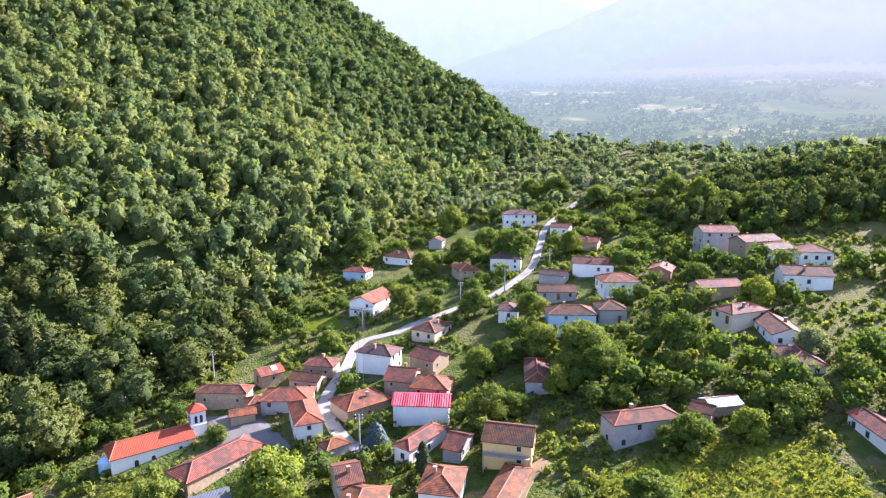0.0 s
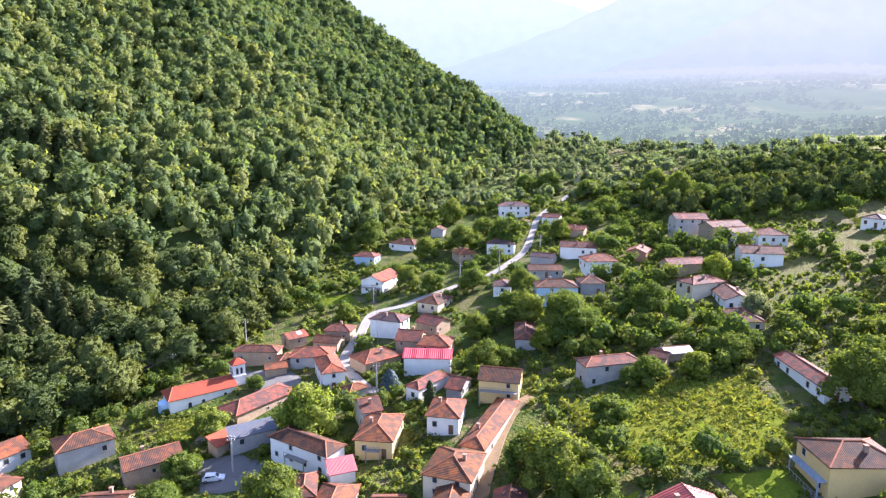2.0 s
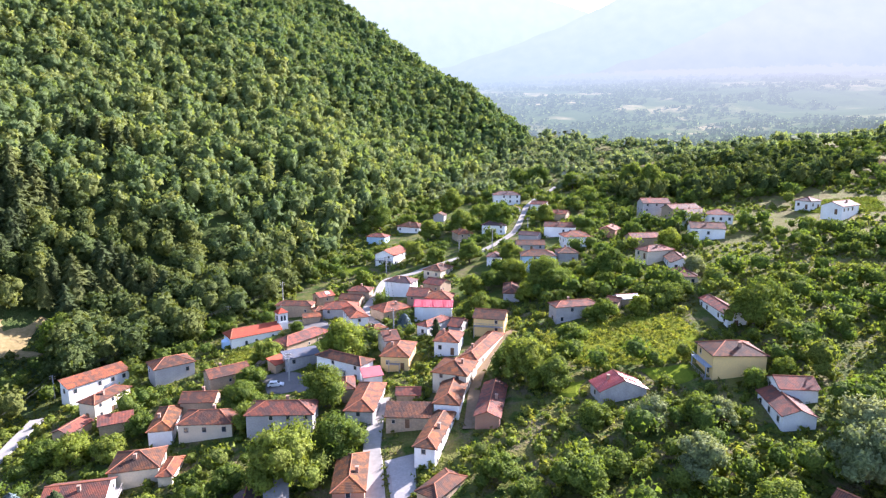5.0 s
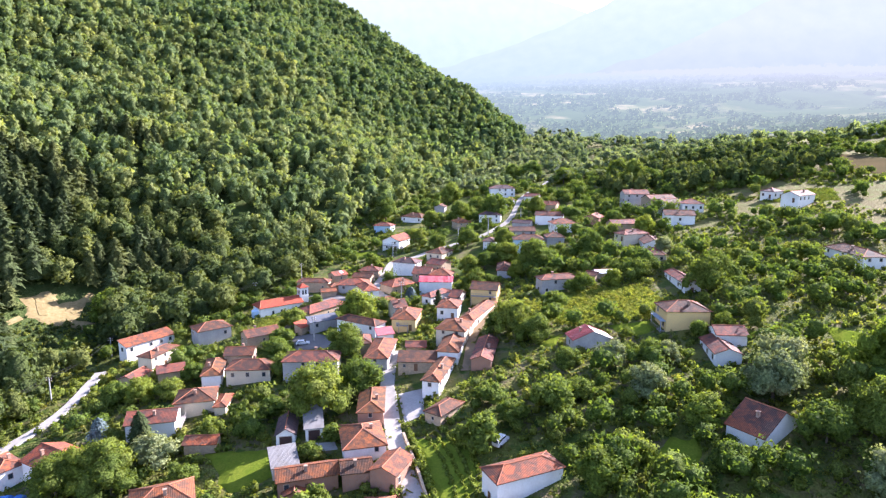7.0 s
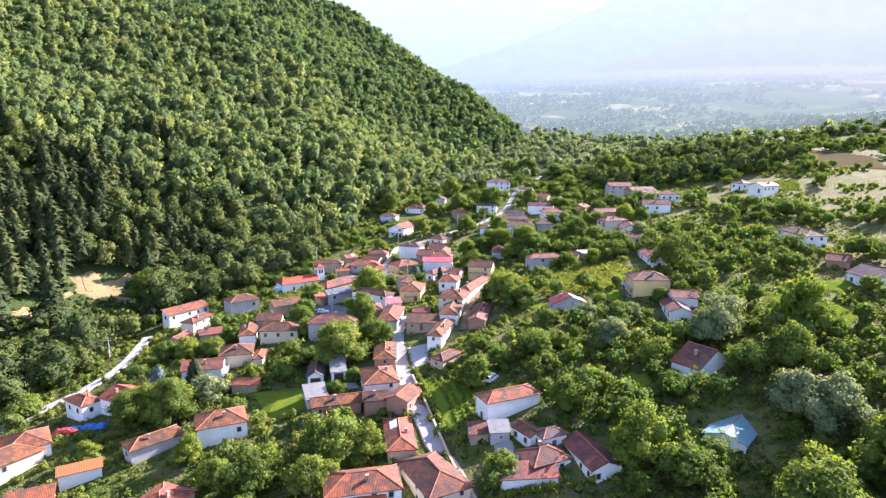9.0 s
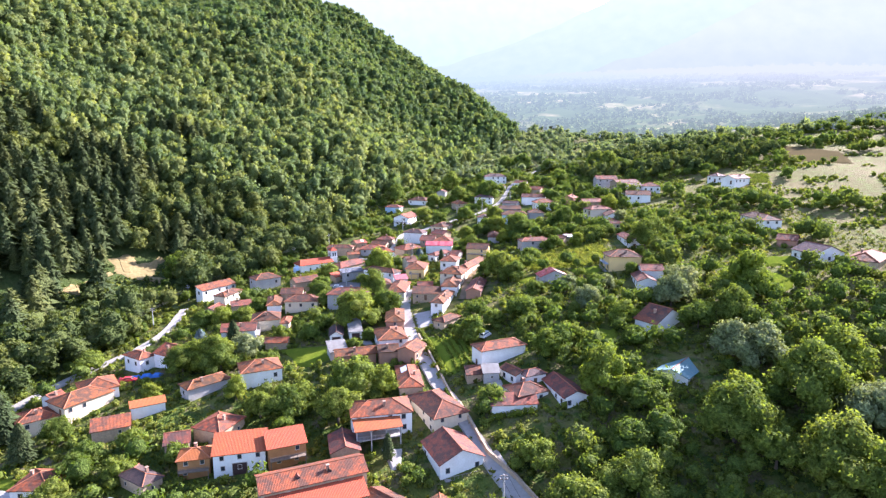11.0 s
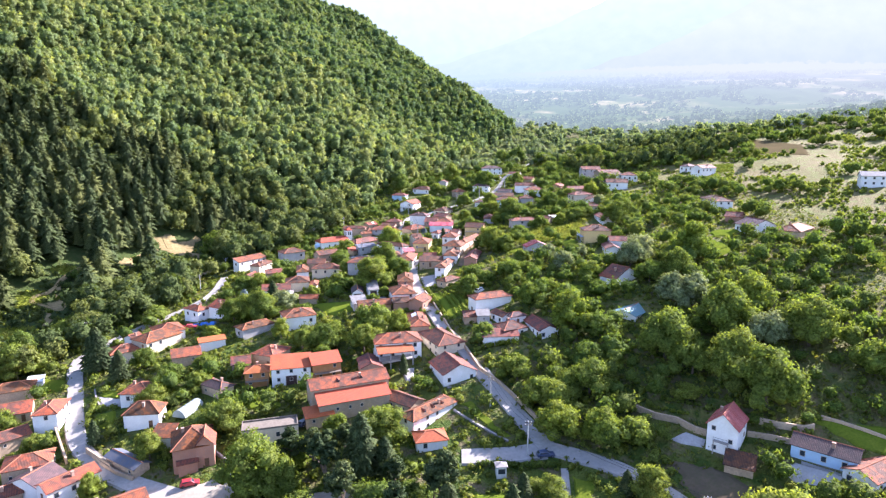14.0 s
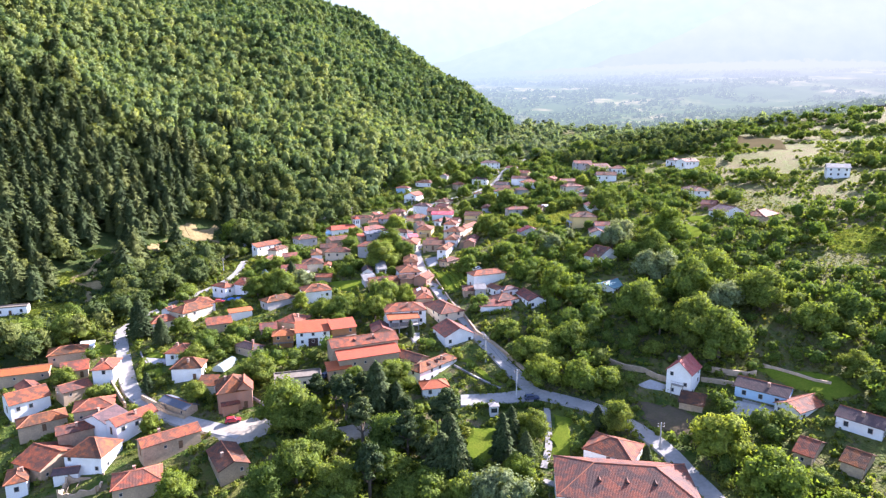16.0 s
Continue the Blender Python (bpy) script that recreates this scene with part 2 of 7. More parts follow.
DIRT = surf("dirt_track", (0.27, 0.19, 0.125), (0.2, 0.145, 0.095), (0.12, 0.11, 0.05), 0.2, 1.5, rnd=0.0, shine=0.0)
CONCRETE = surf("concrete", (0.34, 0.31, 0.28), (0.27, 0.25, 0.23), (0.18, 0.16, 0.15), 0.4, 3.0)
BARE_ROOF = surf("bare_concrete_roof", (0.2, 0.165, 0.13), (0.15, 0.125, 0.1), (0.1, 0.085, 0.065), 0.5, 2.5, stain=0.7)
STEEL = surf("zinc_steel", (0.45, 0.46, 0.47), (0.38, 0.38, 0.39), (0.3, 0.27, 0.25), 1.0, 6.0, rough=0.45, metallic=0.7)
LEAF = {
    # darker leaf colour stands in for shade low on the hill
    "foot": leafage("darkened_leaves", (0.045, 0.075, 0.02), (0.06, 0.095, 0.024), (0.12, 0.148, 0.034), 0.36),
    # hillside leaves made lighter and bluer in colour, in place of haze
    "forest": leafage("haze_paled_leaves", (0.086, 0.144, 0.052), (0.124, 0.184, 0.062), (0.205, 0.242, 0.07), 0.5),
    "pine": leafage("pine_needles", (0.044, 0.07, 0.026), (0.06, 0.088, 0.03), (0.105, 0.125, 0.036), 0.25),
    "broad": leafage("garden_leaves", (0.125, 0.185, 0.026), (0.165, 0.22, 0.034), (0.205, 0.235, 0.04), 0.5),
    "grey": leafage("willow_leaves", (0.19, 0.235, 0.10), (0.22, 0.26, 0.12), (0.26, 0.28, 0.13), 0.4),
    "blue": leafage("spruce_needles", (0.12, 0.17, 0.18), (0.16, 0.21, 0.22), (0.14, 0.19, 0.19), 0.1),
    "vine": leafage("vine_leaves", (0.16, 0.225, 0.026), (0.195, 0.25, 0.03), (0.22, 0.25, 0.04), 0.5),
    "grass": leafage("tall_grass", (0.135, 0.185, 0.026), (0.165, 0.21, 0.03), (0.215, 0.225, 0.04), 0.45),
    "weeds": leafage("weed_leaves", (0.085, 0.125, 0.02), (0.115, 0.155, 0.026), (0.19, 0.19, 0.04), 0.45),
    # paler, bluer base colour paints haze on the far woods
    "far": leafage("far_haze_leaves", (0.13, 0.185, 0.085), (0.16, 0.215, 0.1), (0.2, 0.235, 0.11), 0.5),
}


# ---- meshes ----
def part(name, bm, material, parent, label=""):
    me = bm
    if isinstance(bm, bmesh.types.BMesh):
        me = bpy.data.meshes.new(name)
        bm.to_mesh(me)
        bm.free()
        me.materials.append(material)
    ob = new(name, me)
    ob.parent = parent
    return tagged(ob, label) if label else ob


def whole(name, bm, material, **tags):
    """A thing or a piece of the setting that is one mesh."""
    return tagged(part(name, bm, material, None), **tags)


def box(bm, x0, x1, y0, y1, z0, z1, m=None):
    vs = [Vector((x, y, z)) for z in (z0, z1) for y in (y0, y1) for x in (x0, x1)]
    v = [bm.verts.new(m @ p if m else p) for p in vs]
    for f in ((0, 2, 3, 1), (4, 5, 7, 6), (0, 1, 5, 4), (2, 6, 7, 3), (0, 4, 6, 2), (1, 3, 7, 5)):
        bm.faces.new([v[i] for i in f])


def slab(bm, ring, thick):
    """A plate with the given upper outline, thick metres deep."""
    top = [bm.verts.new(p) for p in ring]
    low = [bm.verts.new(Vector(p) - Vector((0, 0, thick))) for p in ring]
    bm.faces.new(top)
    bm.faces.new(low[::-1])
    for i in range(len(ring)):
        j = (i + 1) % len(ring)
        bm.faces.new((top[i], low[i], low[j], top[j]))


def tube(bm, points, radii, sides=7):
    rings = []
    for k, (p, r) in enumerate(zip(points, radii)):
        a, b = Vector(points[max(k - 1, 0)]), Vector(points[min(k + 1, len(points) - 1)])
        turn = (b - a).to_track_quat("Z", "X").to_matrix()
        rings.append([bm.verts.new(Vector(p) + turn @ Vector((r * math.cos(6.2832 * i / sides), r * math.sin(6.2832 * i / sides), 0))) for i in range(sides)])
    for r0, r1 in zip(rings, rings[1:]):
        for i in range(sides):
            bm.faces.new((r0[i], r0[(i + 1) % sides], r1[(i + 1) % sides], r1[i]))
    bm.faces.new(rings[0][::-1])
    bm.faces.new(rings[-1])


def mesh_from(name, cloud, material, tint=None):
    """A mesh of separate triangles from an array of corner places and the rounded crown's normals there."""
    n = len(cloud)
    me = bpy.data.meshes.new(name)
    me.vertices.add(n)
    me.vertices.foreach_set("co", np.ascontiguousarray(cloud[:, :3], dtype=np.float32).ravel())
    me.loops.add(n)
    me.loops.foreach_set("vertex_index", np.arange(n, dtype=np.int32))
    me.polygons.add(n // 3)
    me.polygons.foreach_set("loop_start", np.arange(0, n, 3, dtype=np.int32))
    if tint is not None:
        me.attributes.new("tint", "FLOAT", "POINT").data.foreach_set("value", np.ascontiguousarray(tint, dtype=np.float32))
    me.update(calc_edges=True)
    me.normals_split_custom_set_from_vertices(cloud[:, 3:6].astype(np.float32))
    me.materials.append(material)
    return me


# ---- ground ----
PROFILE_Y = (-600, -100, 0, 60, 130, 220, 290, 370, 430, 535, 605, 700, 820, 1000, 1400, 1900, 2600, 4800)
PROFILE_Z = (-60, -7.8, 10.2, 17.2, 23.2, 31.2, 39.2, 45, 51, 66, 82, 104, 128, 152, 205, 262, 330, 100)
SIDE_X = (-115, 60, 200, 260, 400, 700, 1200)
SIDE_Z = (-13.8, 7.2, 31, 37, 60, 105, 160)
SWELLS = np.array((2.0, 1.3, -1.3, -1.8, -1.3, 2.3, 1.7, -1.6, -0.6, 0.3, 1.2, 0.3, -0.5, 1.1, 0.6, 0.4, 0.0, 0.5, 1.5, 0.8, -0.0, 0.7, -0.2, 0.7, 1.4, 0.2, 0.6, -1.3, -0.3, 0.7, 0.1, 0.2, -0.3, 0.9, 0.7, 0.0, -0.0, -0.1, 0.4, -0.1, 0.0, 0.1, 0.5, 0.3, -0.9))
SWELL_AT = np.array([(x, y) for y in (-95, -50, -5, 40, 85, 130, 175, 220, 280) for x in (-95, -50, -5, 40, 85)], float)


def valley(x, y):
    side = np.interp(x, SIDE_X, SIDE_Z)
    z = np.interp(y, PROFILE_Y, PROFILE_Z) + np.where(x > 60, 7.2 + (side - 7.2) * np.interp(y, (300, 640), (1.0, 0.3)), side)
    d = (x[..., None] - SWELL_AT[:, 0]) ** 2 + (y[..., None] - SWELL_AT[:, 1]) ** 2
    return z + np.exp(-d / 2592.0) @ SWELLS


def slope(x, y):
    roll = 7 * np.sin(x / 47 + y / 90) + 5 * np.sin(y / 38 - x / 75) + 3 * np.sin(x / 21 + 1.3) * np.sin(y / 27)
    roll = roll * np.clip((y - 60) / 150, 0.15, 1)
    face = 11 + 0.38 * (np.minimum(y, 740) - 114) - 0.41 * (np.maximum(x, -900) + 133) - 0.55 * np.maximum(y - 740, 0) + roll
    spur = 141 - 0.86 * (x - 2) + 0.6 * roll - 0.1 * np.maximum(y - 640, 0)
    return np.minimum(face, spur) - np.log1p(np.exp(-np.minimum(np.abs(face - spur), 60) / 6.0)) * 6.0


def ground_z(x, y):
    x, y = np.asarray(x, float), np.asarray(y, float)
    v, h = valley(x, y), slope(x, y)
    return np.maximum(v, h) + np.log1p(np.exp(-np.abs(v - h) / 3.0)) * 3.0 * (np.abs(v - h) < 30)


def gz(x, y):
    return float(ground_z(np.array([x]), np.array([y]))[0])


gx = np.concatenate([np.linspace(-5000, -700, 22), np.arange(-660, -240, 14), np.arange(-240, 260, 4), np.arange(260, 900, 16), np.linspace(920, 5000, 24)])
gy = np.concatenate([np.linspace(-4000, -330, 14), np.arange(-310, 340, 4), np.arange(344, 1000, 12), np.arange(1010, 2000, 40), np.linspace(2050, 4900, 20)])
GX, GY = np.meshgrid(gx, gy)
GZ = ground_z(GX, GY)
nx, ny = len(gx), len(gy)
corner = (np.arange(ny - 1)[:, None] * nx + np.arange(nx - 1)[None, :]).ravel()
quads = np.stack([corner, corner + 1, corner + 1 + nx, corner + nx], 1)
ground_mesh = bpy.data.meshes.new("ground")
ground_mesh.vertices.add(nx * ny)
ground_mesh.vertices.foreach_set("co", np.stack([GX, GY, GZ], -1).astype(np.float32).ravel())
ground_mesh.loops.add(len(quads) * 4)
ground_mesh.loops.foreach_set("vertex_index", quads.astype(np.int32).ravel())
ground_mesh.polygons.add(len(quads))
ground_mesh.polygons.foreach_set("loop_start", np.arange(0, len(quads) * 4, 4, dtype=np.int32))
ground_mesh.polygons.foreach_set("use_smooth", np.ones(len(quads), bool))
ground_mesh.update(calc_edges=True)
EDGE_Y = (-60, 0, 13, 45, 74, 98, 112, 134, 161, 178, 202, 235, 282, 293, 330, 384, 496, 600, 1100)
EDGE_X = (-140, -128, -122, -112, -108, -102, -82, -71, -60, -54, -53, -46, -46, -30, -8, 22, 66, 76, 20)
inside = np.clip((np.interp(GY, EDGE_Y, EDGE_X) + 2 - GX) / 8, 0, 1)
ground_mesh.attributes.new("woodland", "FLOAT", "POINT").data.foreach_set("value", inside.astype(np.float32).ravel())
ground_mesh.materials.append(ground_material())
tagged(new("ground", ground_mesh), "green and dry grassy valley floor with bare soil", "ground", kind="structure")


def ridge_line(name, material, y0, depth, crest, label):
    """A far mountain range along x: crest gives (x, height) from left to right."""
    bm = bmesh.new()
    xs = np.linspace(crest[0][0], crest[-1][0], 120)
    zs = np.interp(xs, [c[0] for c in crest], [c[1] for c in crest])
    rows = []
    for k in range(9):
        f = k / 8
        rows.append([bm.verts.new((x, y0 - depth * (1 - f), z * f ** 1.3 + 26 * f * noise.noise((x / 160, f * 4, y0)) - 60 * (1 - f))) for x, z in zip(xs, zs)])
    for a, b in zip(rows, rows[1:]):
        for i in range(len(xs) - 1):
            bm.faces.new((a[i], a[i + 1], b[i + 1], b[i]))
    return whole(name, bm, material, label=label, category="mountain", kind="structure")


# the ranges emit their pale haze colours themselves
ridge_line("backdrop", painted_haze_range("far_range", (0.62, 0.80, 0.92), (0.80, 0.93, 1.0), 500, 1150), 4700, 700,
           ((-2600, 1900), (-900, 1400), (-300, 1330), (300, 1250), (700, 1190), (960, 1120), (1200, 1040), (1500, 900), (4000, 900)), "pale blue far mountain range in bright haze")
ridge_line("backdrop", painted_haze_range("right_range", (0.56, 0.71, 0.79), (0.72, 0.85, 0.95), 350, 900), 3700, 1200,
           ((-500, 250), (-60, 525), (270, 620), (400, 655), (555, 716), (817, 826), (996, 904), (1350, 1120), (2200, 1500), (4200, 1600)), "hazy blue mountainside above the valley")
ridge_line("backdrop", painted_haze_range("near_range", (0.52, 0.62, 0.66), (0.70, 0.79, 0.88), 250, 650), 2950, 700,
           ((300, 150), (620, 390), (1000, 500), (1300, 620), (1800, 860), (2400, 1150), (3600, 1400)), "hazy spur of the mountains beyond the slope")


def haze_edge(x):
    """Where along the valley the painted haze glow begins."""
    return np.interp(x, (120, 200, 320, 500), (590, 420, 320, 210))


def plain_z(x, y):
    return valley(x, y) + 1.5


def painted_haze(name, base):
    """The head of the valley, woods and fields far off: their colour fades with distance into haze painted as emission.
    """
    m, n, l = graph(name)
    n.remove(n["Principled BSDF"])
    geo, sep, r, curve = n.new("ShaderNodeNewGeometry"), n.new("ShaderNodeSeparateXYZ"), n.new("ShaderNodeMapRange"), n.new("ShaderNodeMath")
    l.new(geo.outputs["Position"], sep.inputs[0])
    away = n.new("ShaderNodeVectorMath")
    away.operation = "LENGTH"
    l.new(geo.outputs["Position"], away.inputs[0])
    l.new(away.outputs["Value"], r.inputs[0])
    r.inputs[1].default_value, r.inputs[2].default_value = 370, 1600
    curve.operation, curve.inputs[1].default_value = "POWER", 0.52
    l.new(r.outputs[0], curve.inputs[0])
    # the painted haze turns warmer towards +x
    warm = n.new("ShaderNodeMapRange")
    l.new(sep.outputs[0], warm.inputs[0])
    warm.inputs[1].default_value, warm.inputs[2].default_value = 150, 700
    haze_colour = mixed(n, l, warm.outputs[0], (0.56, 0.71, 0.79), (0.655, 0.725, 0.77))
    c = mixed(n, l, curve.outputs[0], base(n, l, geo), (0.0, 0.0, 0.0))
    glow = mixed(n, l, curve.outputs[0], (0.0, 0.0, 0.0), haze_colour)
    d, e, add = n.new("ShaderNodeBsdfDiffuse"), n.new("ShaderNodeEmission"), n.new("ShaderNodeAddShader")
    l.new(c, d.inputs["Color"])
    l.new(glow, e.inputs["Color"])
    e.inputs["Strength"].default_value = HAZE_GLOW
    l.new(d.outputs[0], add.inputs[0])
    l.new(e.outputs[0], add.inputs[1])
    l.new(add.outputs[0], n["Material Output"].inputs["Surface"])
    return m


def far_leaf_colour(n, l, geo):
    return mixed(n, l, geo.outputs["Random Per Island"], (0.08, 0.12, 0.04), (0.17, 0.21, 0.07))


def far_field_colour(n, l, geo):
    where = geo.outputs["Position"]
    grass = mixed(n, l, noisy(n, l, where, 0.03, 0.4, 0.65, 8.0), (0.13, 0.15, 0.05), (0.42, 0.33, 0.18))
    return mixed(n, l, noisy(n, l, where, 0.009, 0.5, 0.6, 8.0), (0.07, 0.10, 0.035), grass)


def far_plain():
    bm = bmesh.new()
    xs, ys = np.linspace(40, 2600, 130), np.linspace(220, 2750, 140)
    X, Y = np.meshgrid(xs, ys)
    Z = plain_z(X, Y)
    rows = [[bm.verts.new((x, y, z + 5 * abs(noise.noise((x / 22, y / 22, 5))))) for x, y, z in zip(*row)] for row in zip(X, Y, Z)]
    for a, b in zip(rows, rows[1:]):
        for i in range(len(xs) - 1):
            if a[i].co.y > haze_edge(a[i].co.x) - 20:
                bm.faces.new((a[i], a[i + 1], b[i + 1], b[i]))
    bmesh.ops.delete(bm, geom=[v for v in bm.verts if not v.link_faces], context="VERTS")
    # this sheet emits painted haze, like the trees on it
    whole("backdrop", bm, painted_haze("far_plain", far_field_colour), label="hazy pale green head of the valley", category="distance", kind="structure")


far_plain()


# ---- roads ----
def road(name, points, width, material, label, lift=0.24):
    """A ribbon laid on the ground along a smooth line through the given places."""
    pts = [Vector((*p, 0)) for p in points]
    line = []
    for i in range(len(pts) - 1):
        p0, p1, p2, p3 = pts[max(i - 1, 0)], pts[i], pts[i + 1], pts[min(i + 2, len(pts) - 1)]
        steps = max(2, int((p2 - p1).length / 2.0))
        for s in range(steps):
            t = s / steps
            line.append(0.5 * (2 * p1 + (p2 - p0) * t + (2 * p0 - 5 * p1 + 4 * p2 - p3) * t * t + (3 * p1 - p0 - 3 * p2 + p3) * t ** 3))
    line.append(pts[-1])
    bm, rows = bmesh.new(), []
    for k, p in enumerate(line):
        d = (line[min(k + 1, len(line) - 1)] - line[max(k - 1, 0)]).normalized()
        side = Vector((-d.y, d.x, 0)) * (width / 2) * (1 + 0.12 * noise.noise((p.x / 6, p.y / 6, 3)))
        level = gz(*p.xy)
        rows.append([bm.verts.new((*(p + side * f).xy, 0.6 * gz(*(p + side * f).xy) + 0.4 * max(level, gz(*(p + side * f).xy)) + lift - 0.45 * (abs(f) > 1))) for f in (-1.12, -1, -0.6, -0.2, 0.2, 0.6, 1, 1.12)])
        ROAD_POINTS.append((p.x, p.y, width / 2))
    for a, b in zip(rows, rows[1:]):
        for i in range(7):
            bm.faces.new((a[i], b[i], b[i + 1], a[i + 1]))
    return whole(name, bm, material, label=label, category="road", kind="structure")


ROAD_POINTS = []
road("road", ((17.0, -57.2), (13.0, -47.0), (6.0, -31.5), (-0.5, -13.2), (-5.2, -2.7), (-7.1, 3.8), (-9.3, 11.6), (-11.8, 20.9), (-13.6, 29.3), (-15.5, 43.1), (-16.4, 47.4), (-16.6, 59.4), (-16.2, 68.5)), 3.4, ROAD, "pale worn concrete village street")
road("road", ((-16.3, 111.5), (-21.3, 117.6), (-25.1, 125.1), (-28.0, 131.4), (-27.8, 140.1), (-26.0, 150.5), (-25.2, 161.8), (-23.0, 168.2), (-14.1, 171.6), (-10.1, 175.5), (2.9, 183.9), (16.0, 191.5), (27.1, 206.4), (33.5, 219.1), (41.1, 248.2), (46.6, 270.5), (57.2, 292.7), (74.9, 324.9)), 2.9, ROAD, "pale winding village street")
road("road", ((3.5, 50.2), (4.7, 58.6), (6.2, 70.2), (9.9, 84.3), (14.9, 96.7), (18.9, 100.5)), 2.6, DIRT, "brown dirt lane behind the houses")
road("road", ((20.1, -63.7), (27.8, -68.3), (34.4, -72.9), (41.1, -80.2), (45.6, -87.8), (48.2, -95.2), (50.7, -107.0), (51.6, -115.0), (51.6, -125.5)), 4.0, ROAD, "pale concrete road past the park")
road("road", ((-0.4, -64.4), (3.9, -64.5), (11.4, -64.7), (19.3, -64.3)), 5, ROAD, "pale paved junction")
road("road", ((20.1, -63.7), (15.1, -52.1), (10.2, -40.2), (6.4, -30.2)), 4.0, ROAD, "pale concrete street beside the park")
road("road", ((-57.6, -76.8), (-68.5, -73.0), (-78.8, -68.2), (-88.8, -61.1), (-98.5, -51.4), (-106.3, -39.4), (-115.6, -23.4), (-124.0, -9.0), (-126.0, -2.6)), 4.2, ROAD, "pale dusty road on the western side")
road("road", ((-122.5, -11.5), (-125.6, -4.0), (-122.0, 11.0), (-116.0, 26.0), (-107.5, 38.5), (-103.6, 48.5), (-102.8, 58.0), (-104.0, 67.5), (-105.8, 78.4)), 3.2, ROAD, "pale road along the foot of the hill", 0.5)
road("road", ((22.5, -70.8), (21.4, -79.3), (20.2, -86.2), (17.9, -92.7)), 1.6, ROAD, "narrow pale garden path through the park")
road("road", ((17.3, -96.7), (19.4, -98.1), (21.3, -99.5)), 1.4, ROAD, "narrow pale garden path beside the hall")


# ---- houses ----
WINDOWS = {}


def window_meshes(w, h):
    if (w, h) not in WINDOWS:
        bm = bmesh.new()
        t = 0.09
        outer, inner = ((-w / 2, -0.05), (w / 2, -0.05), (w / 2, h), (-w / 2, h)), ((t - w / 2, t), (w / 2 - t, t), (w / 2 - t, h - t), (t - w / 2, h - t))
        rings = [[bm.verts.new((px, py, pz)) for px, pz in r] for r, py in ((outer, 0.0), (outer, -0.07), (inner, -0.07), (inner, 0.0))]
        for r0, r1 in zip(rings, rings[1:]):
            for i in range(4):
                bm.faces.new((r0[i], r0[(i + 1) % 4], r1[(i + 1) % 4], r1[i]))
        frame_mesh = bpy.data.meshes.new("window")
        bm.to_mesh(frame_mesh)
        bm.free()
        frame_mesh.materials.append(FRAME_PAINT)
        bm = bmesh.new()
        box(bm, -w / 2 + 0.02, w / 2 - 0.02, -0.025, -0.004, 0.02, h - 0.02)
        pane_mesh = bpy.data.meshes.new("pane")
        bm.to_mesh(pane_mesh)
        bm.free()
        pane_mesh.materials.append(GLASS)
        WINDOWS[w, h] = (frame_mesh, pane_mesh)
    return WINDOWS[w, h]


HOUSES = []


